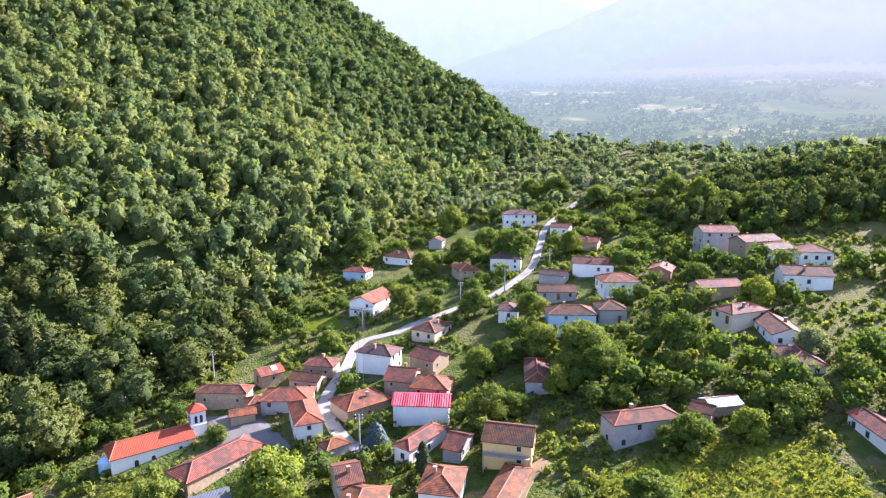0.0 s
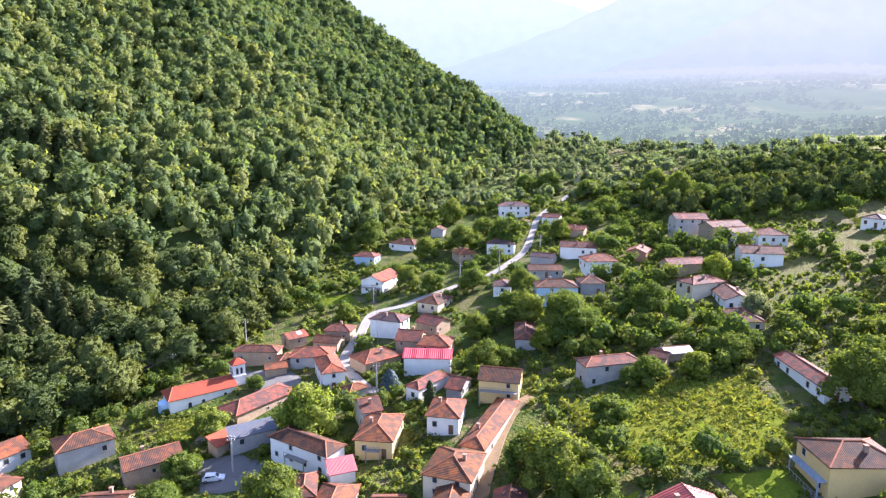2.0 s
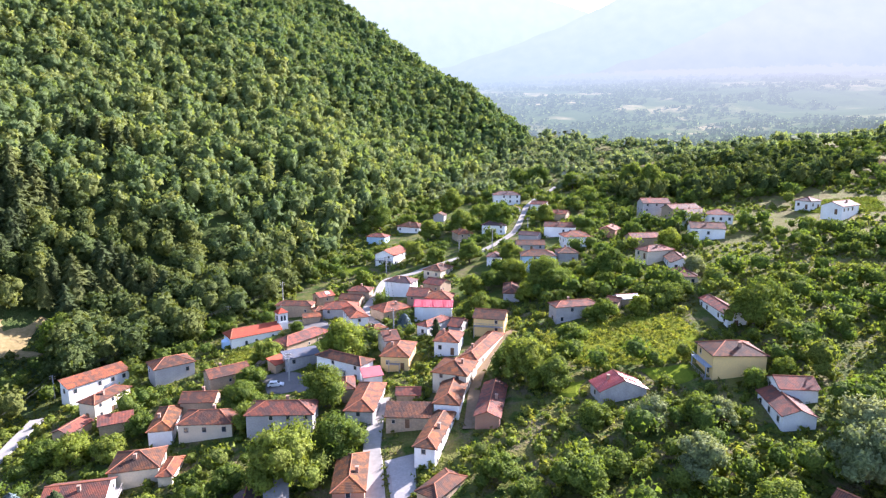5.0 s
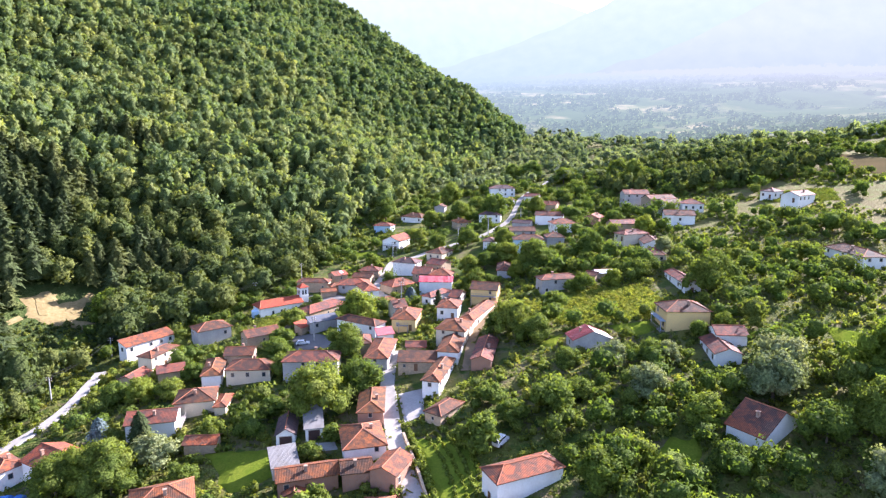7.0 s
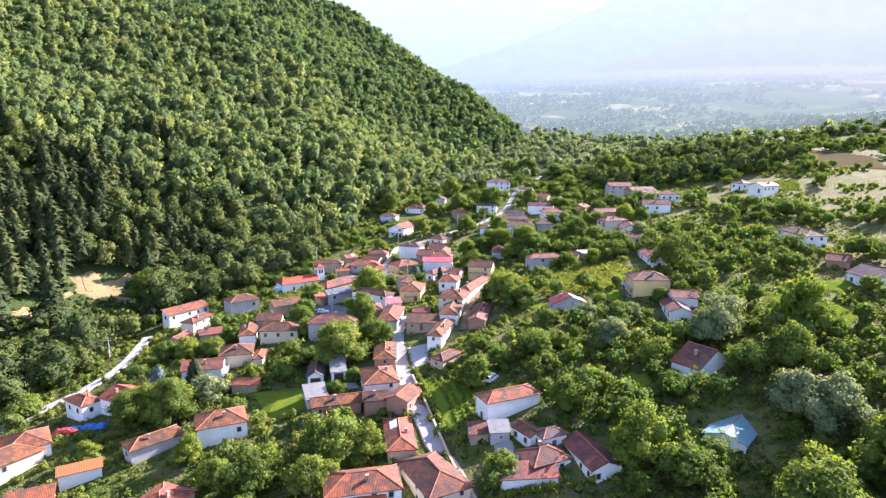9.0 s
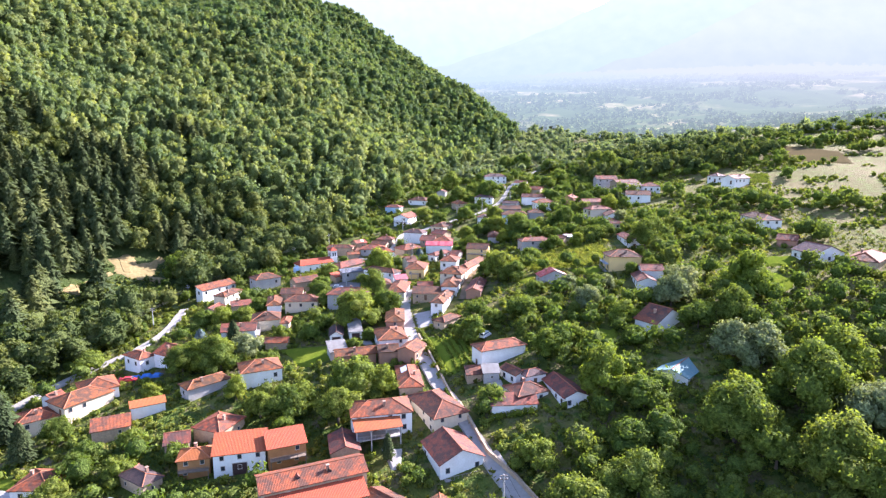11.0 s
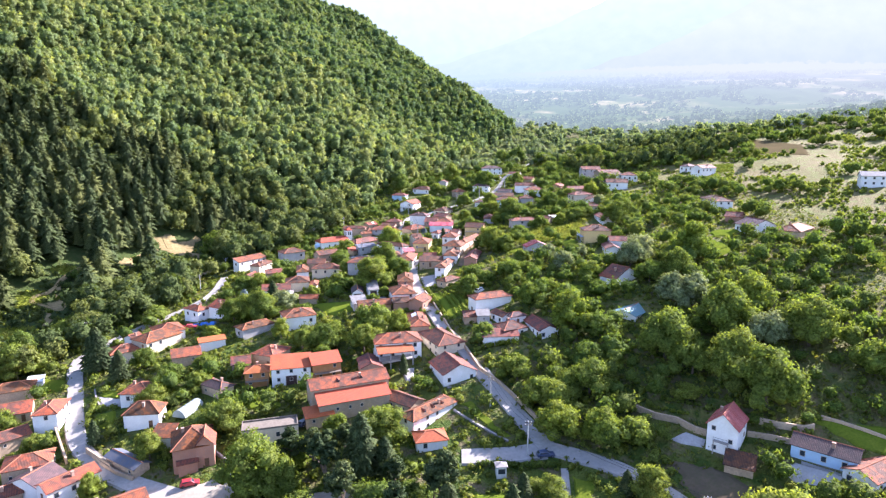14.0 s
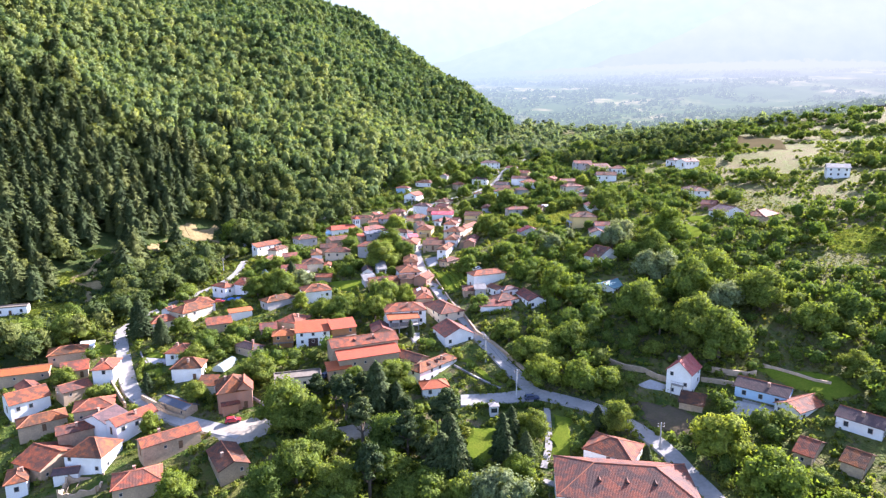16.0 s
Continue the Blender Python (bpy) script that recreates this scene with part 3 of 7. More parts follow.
def house(x, y, length, width, turn, tall, z, form, roof, wall, word="house", chimneys=1, windows=True, rise=0.0, extra="", blind=False):
    """A house with walls length x width and tall metres to the eaves, its ridge along the turned x axis.
    form: g gabled, h hipped, s one slope that falls to -y, f flat."""
    rnd = random.Random(int(x * 7 + y * 13))
    L, W = max(length - 0.7, 2.4), max(width - 0.7, 2.4)
    a, b, o, th = L / 2, W / 2, 0.38, 0.16
    up = rise or (0.21 * W if form in "gh" else 0.28 * W if form == "s" else 0.0)
    base = tagged(new(word), extra or f"{WALL_WORD[wall]} {'low shed' if tall < 2.55 else 'two-storey house' if tall > 4.0 else 'house'} with a {ROOF_WORD[roof] if form != 'f' else 'flat concrete'} {dict(g='gable', h='hip', s='lean-to', f='')[form]} roof".replace("  ", " "), "shed" if word == "shed" else word.replace("_", " "))
    base.matrix_world = pose(x, y, z, 0, 0, turn)
    HOUSES.append((x, y, math.hypot(a, b)))
    bm = bmesh.new()
    ring = [(-a, -b), (a, -b), (a, b), (-a, b)]
    high = {"g": 0, "h": 0, "s": up * (2 * b) / W, "f": 0.3}[form]
    tops = [tall, tall, tall + high, tall + high] if form == "s" else [tall + high] * 4
    low = [bm.verts.new((px, py, -2.2)) for px, py in ring]
    top = [bm.verts.new((px, py, tz)) for (px, py), tz in zip(ring, tops)]
    if form == "g":
        e0, e1 = bm.verts.new((-a, 0, tall + up)), bm.verts.new((a, 0, tall + up))
        bm.faces.new((low[0], low[1], top[1], top[0]))
        bm.faces.new((low[1], low[2], top[2], e1, top[1]))
        bm.faces.new((low[2], low[3], top[3], top[2]))
        bm.faces.new((low[3], low[0], top[0], e0, top[3]))
    else:
        for i in range(4):
            j = (i + 1) % 4
            bm.faces.new((low[i], low[j], top[j], top[i]))
        if form != "h":
            bm.faces.new(top)
    part("wall", bm, WALL[wall], base)
    bm, drop = bmesh.new(), up / max(b, 0.1) * o
    ze = tall - drop + th
    sag = 0.04 * rnd.random()
    ridges = []
    if form == "g":
        k = up + tall + th
        slab(bm, [(-a - o, -b - o, ze), (a + o, -b - o, ze), (a + o, 0, k), (0, 0, k - sag), (-a - o, 0, k)], th)
        slab(bm, [(a + o, b + o, ze), (-a - o, b + o, ze), (-a - o, 0, k), (0, 0, k - sag), (a + o, 0, k)], th)
        ridges = [((-a - o, 0, k), (a + o, 0, k))]
    elif form == "h":
        k, r = up + tall + th, max(a - b, 0.15)
        A, B, C, D = (-a - o, -b - o, ze), (a + o, -b - o, ze), (a + o, b + o, ze), (-a - o, b + o, ze)
        p, q = (-r, 0, k), (r, 0, k)
        for ring in ((A, B, q, p), (B, C, q), (C, D, p, q), (D, A, p)):
            slab(bm, ring, th)
        ridges = [(p, q), (A, p), (B, q), (C, q), (D, p)]
    elif form == "s":
        slab(bm, [(-a - o, -b - o, ze), (a + o, -b - o, ze), (a + o, b + 0.2, tall + high + th + 0.1), (-a - o, b + 0.2, tall + high + th + 0.1)], th)
    else:
        for x0, x1, y0, y1 in ((-a, a, -b, -b + 0.25), (-a, a, b - 0.25, b), (-a, -a + 0.25, -b + 0.25, b - 0.25), (a - 0.25, a, -b + 0.25, b - 0.25)):
            box(bm, x0, x1, y0, y1, tall + 0.31, tall + 0.75)
        box(bm, -a + 0.25, a - 0.25, -b + 0.25, b - 0.25, tall + 0.31, tall + 0.36)
    bmesh.ops.recalc_face_normals(bm, faces=bm.faces)
    cover = part("roof", bm, ROOF[roof] if form != "f" else BARE_ROOF, base)
    if form == "g" and roof in "pe":
        bm, slant = bmesh.new(), up / b
        n = int((2 * a + 2 * o) / 0.52)
        for i in range(n):
            px = -a - o + 0.26 + i * 0.52
            for s in (-1, 1):
                rail = [(px + u, s * v, tall + up + th - slant * v + h) for v in (0.02, b + o - 0.02) for u, h in ((-0.13, 0.003), (-0.07, 0.07), (0.07, 0.07), (0.13, 0.003))]
                q = [bm.verts.new(v) for v in rail]
                for k in range(3):
                    bm.faces.new((q[k], q[k + 1], q[k + 5], q[k + 4]))
        bmesh.ops.recalc_face_normals(bm, faces=bm.faces)
        part("roof_ribs", bm, ROOF[roof], cover)
    if ridges and roof not in "pz":
        bm = bmesh.new()
        for p, q in ridges:
            if (Vector(p) - Vector(q)).length > 0.4:
                tube(bm, [Vector(p) + Vector((0, 0, 0.0)), Vector(q) + Vector((0, 0, 0.0))], [0.13, 0.13], 5)
        part("ridge_tiles", bm, RIDGE, cover)
    if chimneys and form in "gh" and tall > 2.7 and int(x * 3 + y * 5) % 5 > 1:
        for c in range(chimneys):
            bm = bmesh.new()
            cx, cy = rnd.uniform(-0.6, 0.6) * max(a - b, 0.5), rnd.choice((-0.45, 0.45)) * b
            t0 = tall + up * (1 - abs(cy) / b)
            box(bm, cx - 0.28, cx + 0.28, cy - 0.28, cy + 0.28, t0 - 0.4, t0 + 1.15)
            box(bm, cx - 0.36, cx + 0.36, cy - 0.36, cy + 0.36, t0 + 1.15, t0 + 1.25)
            part("chimney", bm, CHIMNEY, base)
    if not windows:
        return base
    for side, (run, off, ang) in enumerate(((L, b, 0), (W, a, 90), (W, a, -90), (L, b, 180))):
        away = radians(turn + ang) - math.pi / 2
        if math.sin(away) > 0.75 or run < 3.0 or (blind and math.sin(away) < -0.7):
            continue
        face = Matrix.Rotation(radians(ang), 4, "Z") @ Matrix.Translation((0, -off, 0))
        storeys = 3 if tall > 6.5 else 2 if tall > 4.0 else 1
        floor_h = tall / storeys
        count = max(1, int(run / 3.1))
        for s in range(storeys):
            for i in range(count):
                px = (i + 0.5) / count * run - run / 2 + rnd.uniform(-0.25, 0.25)
                if rnd.random() < (0.28 if wall in "wcyb" else 0.48):
                    continue
                if s == 0 and i == count // 2 and side < 3 and rnd.random() < 0.5:
                    bm = bmesh.new()
                    box(bm, px - 0.48, px + 0.48, -0.07, -0.004, 0.0, min(2.0, floor_h - 0.2))
                    part("door", bm, DOOR_WOOD, base).matrix_local = face
                    continue
                w, h = ((1.05, 1.3) if floor_h > 2.4 else (0.95, 1.1)) if wall != "t" else (0.8, 0.95)
                if tall < 2.55:
                    w, h = 0.7, 0.6
                fm, pm = window_meshes(w, h)
                win = part("window", fm, None, base)
                win.matrix_local = face @ Matrix.Translation((px, -0.003, 0.36 * floor_h + s * floor_h))
                part("pane", pm, None, win)
    return base


BLUE_RAIL = surf("blue_grey_paint", (0.3, 0.36, 0.45), (0.25, 0.3, 0.38), (0.35, 0.36, 0.38), 1.5, 7.0)
TARP = surf("white_tarpaulin", (0.75, 0.76, 0.78), (0.62, 0.64, 0.68), (0.45, 0.46, 0.5), 0.8, 3.0, rough=0.5)


def sizes(base):
    """Half length, half width and height of a house's walls."""
    wall = next(o for o in base.children if o.name.startswith("wall"))
    co = [v.co for v in wall.data.vertices]
    return max(v.x for v in co), max(v.y for v in co), min(v.z for v in co if v.z > 0)


def balcony(base, side, z, share, deep, material):
    """A balcony with a slab, posts and rails. side: 1 long front, 2 end at -x, 3 front end, 4 end at +x."""
    a, b, tall = sizes(base)
    turn = math.degrees(base.matrix_world.to_euler().z)
    options = {1: ((2 * a, b, 0), (2 * a, b, 180)), 2: ((2 * b, a, -90), (2 * b, a, 90)), 3: ((2 * b, a, 90), (2 * b, a, -90)), 4: ((2 * b, a, 90), (2 * b, a, -90))}[side]
    want = {1: (0, -1), 2: (-1, -0.3), 3: (0, -1), 4: (1, -0.2)}[side]
    run, off, ang = max(options, key=lambda q: math.cos(radians(turn + q[2]) - math.pi / 2) * want[0] + math.sin(radians(turn + q[2]) - math.pi / 2) * want[1])
    face = Matrix.Rotation(radians(ang), 4, "Z") @ Matrix.Translation((0, -off - 0.004, 0))
    w = run * share / 2
    bm = bmesh.new()
    box(bm, -w, w, -deep, 0, z - 0.18, z)
    deck = part("balcony", bm, material, base)
    deck.matrix_local = face
    bm = bmesh.new()
    box(bm, -w, w, -deep, -deep + 0.06, z + 0.85, z + 0.92)
    part("handrail", bm, material, deck)
    n = max(3, int(2 * w / 0.9))
    for i in range(n + 1):
        bm = bmesh.new()
        x = -w + 0.04 + (2 * w - 0.08) * i / n
        box(bm, x - 0.035, x + 0.035, -deep, -deep + 0.06, z + 0.004, z + 0.85)
        part("baluster", bm, material, deck)
    for x in (-w + 0.12, w - 0.12):
        bm = bmesh.new()
        box(bm, x - 0.09, x + 0.09, -deep + 0.08, -deep + 0.26, -1.5, z - 0.18)
        part("post", bm, material, deck)


def front(base, toward):
    """The wall of a house that faces a direction best: its matrix, length and the house's height."""
    a, b, tall = sizes(base)
    turn = math.degrees(base.matrix_world.to_euler().z)
    run, off, ang = max(((2 * a, b, 0), (2 * b, a, 90), (2 * a, b, 180), (2 * b, a, -90)), key=lambda q: math.cos(radians(turn + q[2]) - math.pi / 2) * toward[0] + math.sin(radians(turn + q[2]) - math.pi / 2) * toward[1])
    return Matrix.Rotation(radians(ang), 4, "Z") @ Matrix.Translation((0, -off - 0.004, 0)), run, tall


def wide_door(base, w, h):
    """A dark garage door in a pale frame."""
    face, run, tall = front(base, (0, -1))
    w, h = min(w, run - 0.6), min(h, tall - 0.25)
    bm = bmesh.new()
    box(bm, -w / 2, w / 2, -0.05, 0, -1.0, h)
    door = part("garage_door", bm, GARAGE_PAINT, base)
    door.matrix_local = face
    bm = bmesh.new()
    box(bm, -w / 2 - 0.12, w / 2 + 0.12, -0.09, 0, h, h + 0.12)
    for s in (-1, 1):
        box(bm, s * (w / 2 + 0.06) - 0.06, s * (w / 2 + 0.06) + 0.06, -0.09, 0, -1.0, h - 0.003)
    part("door_frame", bm, FRAME_PAINT, door)


def dormers(base, n):
    """Small gabled roof lights on the slope that faces the open side."""
    a, b, tall = sizes(base)
    turn = base.matrix_world.to_euler().z
    s = -1 if math.cos(turn) > 0 else 1
    roof = next(o for o in base.children if o.name.startswith("roof"))
    rise = max(v.co.z for v in roof.data.vertices) - tall
    for i in range(n):
        x = (i + 0.5) / n * 2 * a * 0.6 - a * 0.6
        y, z = s * b * 0.5, tall + rise * 0.5 - 0.05
        bm = bmesh.new()
        f = [bm.verts.new((x + u, y + s * 0.5, z + v)) for u, v in ((-0.4, -0.45), (0.4, -0.45), (0.4, 0.25), (0, 0.6), (-0.4, 0.25))]
        g = [bm.verts.new((x + u, y - s * 1.1, z + v)) for u, v in ((-0.4, -0.45), (0.4, -0.45), (0.4, 0.25), (0, 0.6), (-0.4, 0.25))]
        bm.faces.new(f)
        bm.faces.new(g)
        for k in range(5):
            bm.faces.new((f[k], g[k], g[(k + 1) % 5], f[(k + 1) % 5]))
        bmesh.ops.recalc_face_normals(bm, faces=bm.faces)
        box_ob = part("dormer", bm, ROOF["r"], base)
        bm = bmesh.new()
        box(bm, x - 0.27, x + 0.27, min(y + s * 0.505, y + s * 0.54), max(y + s * 0.505, y + s * 0.54), z - 0.2, z + 0.25)
        part("pane", bm, GLASS, box_ob)


def tarpaulin(base):
    """A white sheet weighed down on the roof's slope."""
    a, b, tall = sizes(base)
    roof = next(o for o in base.children if o.name.startswith("roof"))
    top = max(v.co.z for v in roof.data.vertices)
    bm, n = bmesh.new(), 8
    s = -1 if math.cos(base.matrix_world.to_euler().z) > 0.3 else 1
    rows = [[bm.verts.new((a * (0.1 + 0.5 * i / n), s * b * (0.12 + 0.55 * j / n), top + 0.1 - (top - tall - 0.1) * (0.12 + 0.55 * j / n) + 0.05 * noise.noise((i * 0.7, j * 0.7, a)))) for i in range(n + 1)] for j in range(n + 1)]
    for r0, r1 in zip(rows, rows[1:]):
        for i in range(n):
            bm.faces.new((r0[i], r0[i + 1], r1[i + 1], r1[i]))
    part("tarpaulin", bm, TARP, base)


def porch(x, y, length, width, turn, tall, z):
    """An open two-storey concrete frame under a sloping tiled roof, before a house."""
    base = tagged(new("porch"), "open concrete porch with posts under a bright orange-tiled lean-to roof", "porch")
    base.matrix_world = pose(x, y, z, 0, 0, turn)
    HOUSES.append((x, y, math.hypot(length, width) / 2))
    a, b = length / 2, width / 2
    for px in (-a + 0.2, -a / 3, a / 3, a - 0.2):
        for py in (-b + 0.2, b - 0.25):
            bm = bmesh.new()
            box(bm, px - 0.14, px + 0.14, py - 0.14, py + 0.14, -1.5, tall + (0.0 if py < 0 else 1.1))
            part("post", bm, WALL["g"], base)
    bm = bmesh.new()
    box(bm, -a, a, -b, b, 2.0, 2.2)
    part("floor_slab", bm, CONCRETE, base)
    bm = bmesh.new()
    box(bm, -a, a, -b + 0.05, -b + 0.12, 2.95, 3.05)
    for i in range(13):
        px = -a + 0.05 + (2 * a - 0.1) * i / 12
        box(bm, px - 0.025, px + 0.025, -b + 0.06, -b + 0.11, 2.204, 2.95)
    part("railing", bm, STEEL, base)
    bm = bmesh.new()
    slab(bm, [(-a - 0.3, -b - 0.4, tall + 0.1), (a + 0.3, -b - 0.4, tall + 0.1), (a + 0.3, b, tall + 1.45), (-a - 0.3, b, tall + 1.45)], 0.18)
    bmesh.ops.recalc_face_normals(bm, faces=bm.faces)
    part("roof", bm, ROOF["n"], base)


house(-44.8, 110.1, 18.1, 7.5, 55, 3.2, 15.8, "h", "r", "t")
house(-43.6, 132.2, 5.2, 4.6, 30, 3.0, 18.4, "h", "o", "t", "shed", windows=False)
house(-52.9, 137.0, 13.0, 5.2, 177, 3.7, 18.3, "h", "r", "t")
house(-45.6, 127.9, 6.0, 4.0, 22, 2.1, 18.2, "g", "o", "t", "shed", windows=False)
house(-36.7, 133.9, 11.8, 8.0, 2, 2.6, 19.4, "h", "o", "g")
house(-30.0, 122.3, 12.7, 6.2, 111, 4.7, 18.3, "h", "o", "w")
house(-22.0, 111.8, 5.5, 4.4, 40, 2.6, 18.6, "h", "o", "g")
home = house(-45.2, 147.5, 6.6, 6.0, 40, 2.6, 19.9, "g", "o", "t")
tarpaulin(home)
house(-34.0, 143.0, 8.3, 6.0, 165, 2.6, 20.1, "g", "r", "t")
house(-31.8, 149.8, 8.6, 6.1, 170, 3.1, 20.9, "h", "r", "t")
house(-16.7, 149.5, 10.7, 7.2, 159, 5.2, 22.3, "h", "d", "w", blind=True)
house(-9.6, 136.3, 7.3, 9.0, 167, 4.2, 21.7, "g", "r", "t", rise=1.8)
house(-2.5, 130.2, 9.0, 8.1, 169, 4.2, 22.3, "h", "o", "t")
house(-4.5, 122.7, 12.6, 7.0, 176, 3.7, 21.9, "g", "p", "w", blind=True)
house(-18.9, 129.0, 11.8, 8.8, 39, 3.4, 19.6, "h", "o", "t")
house(-4.3, 109.8, 12.3, 4.5, 53, 3.7, 20.1, "h", "r", "w")
house(3.0, 107.7, 4.2, 8.0, 157, 2.6, 21.2, "g", "r", "g")
home = house(12.4, 103.7, 9.5, 8.5, 166, 4.5, 22.9, "g", "r", "y")
balcony(home, 1, 2.4, 0.95, 1.3, CONCRETE)
house(21.9, 133.0, 14.9, 5.9, 83, 3.7, 24.7, "h", "r", "g")
home = house(-23.7, 194.6, 15.0, 9.5, 67, 4.7, 25.3, "g", "o", "w")
balcony(home, 3, 2.3, 0.9, 1.4, CONCRETE)
house(-33.3, 229.3, 10.3, 7.0, 162, 3.7, 28.3, "h", "r", "b")
house(-16.9, 245.1, 14.2, 9.5, 150, 3.2, 31.7, "h", "r", "w")
house(8.2, 216.6, 10.5, 8.1, 106, 4.2, 31.4, "h", "o", "t")
house(-2.6, 259.9, 7.0, 6.6, 76, 3.2, 35.9, "g", "r", "g")
house(23.6, 219.7, 11.8, 8.0, 169, 4.2, 34.9, "h", "d", "w")
house(35.9, 281.9, 16.0, 9.0, 0, 5.2, 43.2, "h", "d", "w")
house(37.4, 257.7, 7.0, 5.7, 54, 3.2, 39.9, "h", "r", "w")
house(51.4, 258.2, 8.8, 7.0, 156, 3.7, 41.6, "g", "r", "w")
house(57.5, 233.3, 9.0, 8.0, 153, 3.1, 39.8, "g", "o", "t")
house(-3.2, 167.5, 11.1, 8.2, 62, 3.2, 25.2, "h", "r", "c")
house(-3.5, 146.3, 8.0, 7.6, 145, 3.1, 24.3, "g", "r", "t")
house(19.6, 172.3, 8.0, 6.2, 79, 3.1, 29.5, "h", "d", "w")
house(35.0, 181.1, 12.1, 7.0, 0, 2.6, 33.4, "g", "r", "g")
house(34.6, 157.7, 13.3, 8.0, 178, 4.7, 31.0, "h", "r", "b")
house(46.0, 160.0, 8.1, 8.0, 0, 3.7, 32.7, "h", "r", "g")
house(51.4, 200.8, 14.0, 8.0, 164, 3.7, 37.1, "g", "r", "w")
house(53.8, 179.8, 12.1, 9.0, 4, 3.7, 36.0, "h", "o", "w")
house(69.9, 187.6, 10.0, 7.4, 62, 3.1, 38.3, "g", "o", "k")
house(37.6, 198.0, 9.4, 6.0, 152, 2.6, 34.8, "g", "d", "g")
house(94.3, 205.1, 12.6, 9.0, 0, 6.7, 44.3, "g", "r", "g")
house(104.0, 185.1, 10.0, 7.0, 20, 5.7, 42.9, "g", "r", "w")
house(102.9, 195.1, 15.0, 8.0, 17, 3.7, 45.8, "g", "r", "t")
house(100.0, 162.5, 12.8, 9.0, 167, 3.7, 41.7, "g", "r", "w")
house(112.8, 180.5, 10.0, 9.0, 169, 3.7, 44.9, "h", "r", "w")
house(77.0, 165.0, 13.5, 7.0, 12, 2.4, 39.0, "g", "r", "t")
house(74.4, 145.2, 12.5, 7.0, 22, 2.8, 37.0, "h", "r", "c")
house(79.6, 137.1, 15.0, 7.9, 81, 3.2, 34.6, "g", "r", "w")
house(75.4, 121.5, 11.0, 7.6, 80, 3.1, 33.0, "h", "r", "c")
house(36.9, 104.8, 14.2, 5.8, 14, 5.2, 25.3, "h", "r", "g")
house(49.2, 106.3, 4.4, 5.0, 143, 2.6, 28.6, "g", "r", "t")
house(53.4, 108.4, 7.0, 4.4, 12, 2.1, 29.5, "g", "v", "t", "shed", windows=False)
house(73.0, 89.2, 19.0, 5.4, 88, 3.2, 30.7, "g", "r", "w")
home = house(61.5, 59.8, 12.0, 9.2, 179, 5.7, 26.6, "h", "r", "y", blind=True)
balcony(home, 2, 3.0, 0.9, 1.4, BLUE_RAIL)
balcony(home, 2, 0.3, 0.9, 1.6, CONCRETE)
house(35.6, 55.2, 6.2, 10.8, 97, 3.2, 22.7, "g", "e", "g")
house(63.3, 41.1, 12.1, 6.5, 83, 3.2, 24.8, "g", "r", "w")
house(67.2, 46.2, 7.7, 7.0, 174, 2.6, 27.4, "g", "r", "w")
house(58.3, 11.7, 7.9, 13.4, 123, 3.3, 19.7, "g", "r", "w", rise=3.3)
house(55.5, -10.6, 11.5, 8.6, 48, 2.9, 13.6, "g", "a", "w", rise=1.3, chimneys=0)
house(11.9, 6.2, 14.4, 6.4, 24, 5.2, 11.9, "h", "o", "w", blind=True)
house(4.4, -2.9, 4.6, 4.0, 9, 2.1, 10.7, "s", "r", "t", "shed", windows=False)
house(8.8, -3.7, 4.7, 4.0, 6, 2.4, 11.1, "s", "z", "g", "shed")
house(14.8, -4.8, 7.0, 4.6, 122, 3.1, 10.8, "g", "r", "w")
house(17.0, -11.7, 9.2, 7.6, 24, 3.2, 8.7, "h", "r", "w")
house(13.2, -16.6, 11.7, 4.6, 5, 2.0, 8.8, "s", "r", "w", windows=False)
house(19.2, -6.6, 6.4, 4.6, 24, 2.9, 11.2, "h", "d", "w", chimneys=0)
house(26.4, -12.6, 13.1, 7.0, 105, 3.2, 9.5, "g", "r", "w")
house(-19.6, 23.6, 11.3, 9.2, 104, 4.2, 10.4, "h", "o", "w")
house(-19.1, 37.4, 14.0, 6.3, 94, 4.2, 12.2, "h", "o", "k")
home = house(-70.4, 37.8, 11.2, 8.0, 13, 4.2, 8.0, "g", "r", "w", blind=True)
balcony(home, 4, 2.2, 0.9, 1.3, CONCRETE)
house(-64.5, 48.4, 9.8, 9.0, 14, 3.2, 9.6, "h", "r", "c", blind=True)
house(-57.4, 47.3, 8.0, 3.4, 96, 2.1, 9.8, "h", "o", "c", "shed", windows=False)
house(-55.8, 29.5, 7.4, 5.0, 4, 2.1, 8.5, "g", "o", "t", "shed", windows=False)
home = house(-37.4, 31.3, 9.0, 4.7, 99, 2.6, 10.3, "g", "d", "w", windows=False, rise=1.3)
wide_door(home, 2.6, 2.1)
home = house(-31.7, 32.1, 4.4, 8.0, 14, 2.6, 11.2, "s", "z", "w", windows=False)
wide_door(home, 2.4, 2.0)
house(-35.2, 19.2, 5.7, 6.0, 22, 2.1, 9.5, "s", "z", "g", "shed", windows=False)
house(-28.9, 12.6, 12.0, 6.0, 16, 3.1, 9.7, "g", "o", "k")
house(-19.5, 13.4, 6.3, 6.0, 12, 3.1, 10.4, "g", "r", "k")
house(-30.7, 10.1, 6.0, 5.0, 100, 2.1, 8.6, "g", "o", "k", "shed", windows=False)
house(-12.6, 12.8, 8.0, 6.1, 68, 3.7, 10.5, "g", "o", "k")
home = house(-12.8, 0.1, 15.5, 6.6, 98, 3.2, 7.3, "h", "o", "t")
tarpaulin(home)
house(-18.7, -18.1, 14.6, 9.0, 12, 5.2, 4.9, "h", "o", "w")
porch(-19.0, -23.4, 10.4, 5.6, 16, 4.5, 3.9)
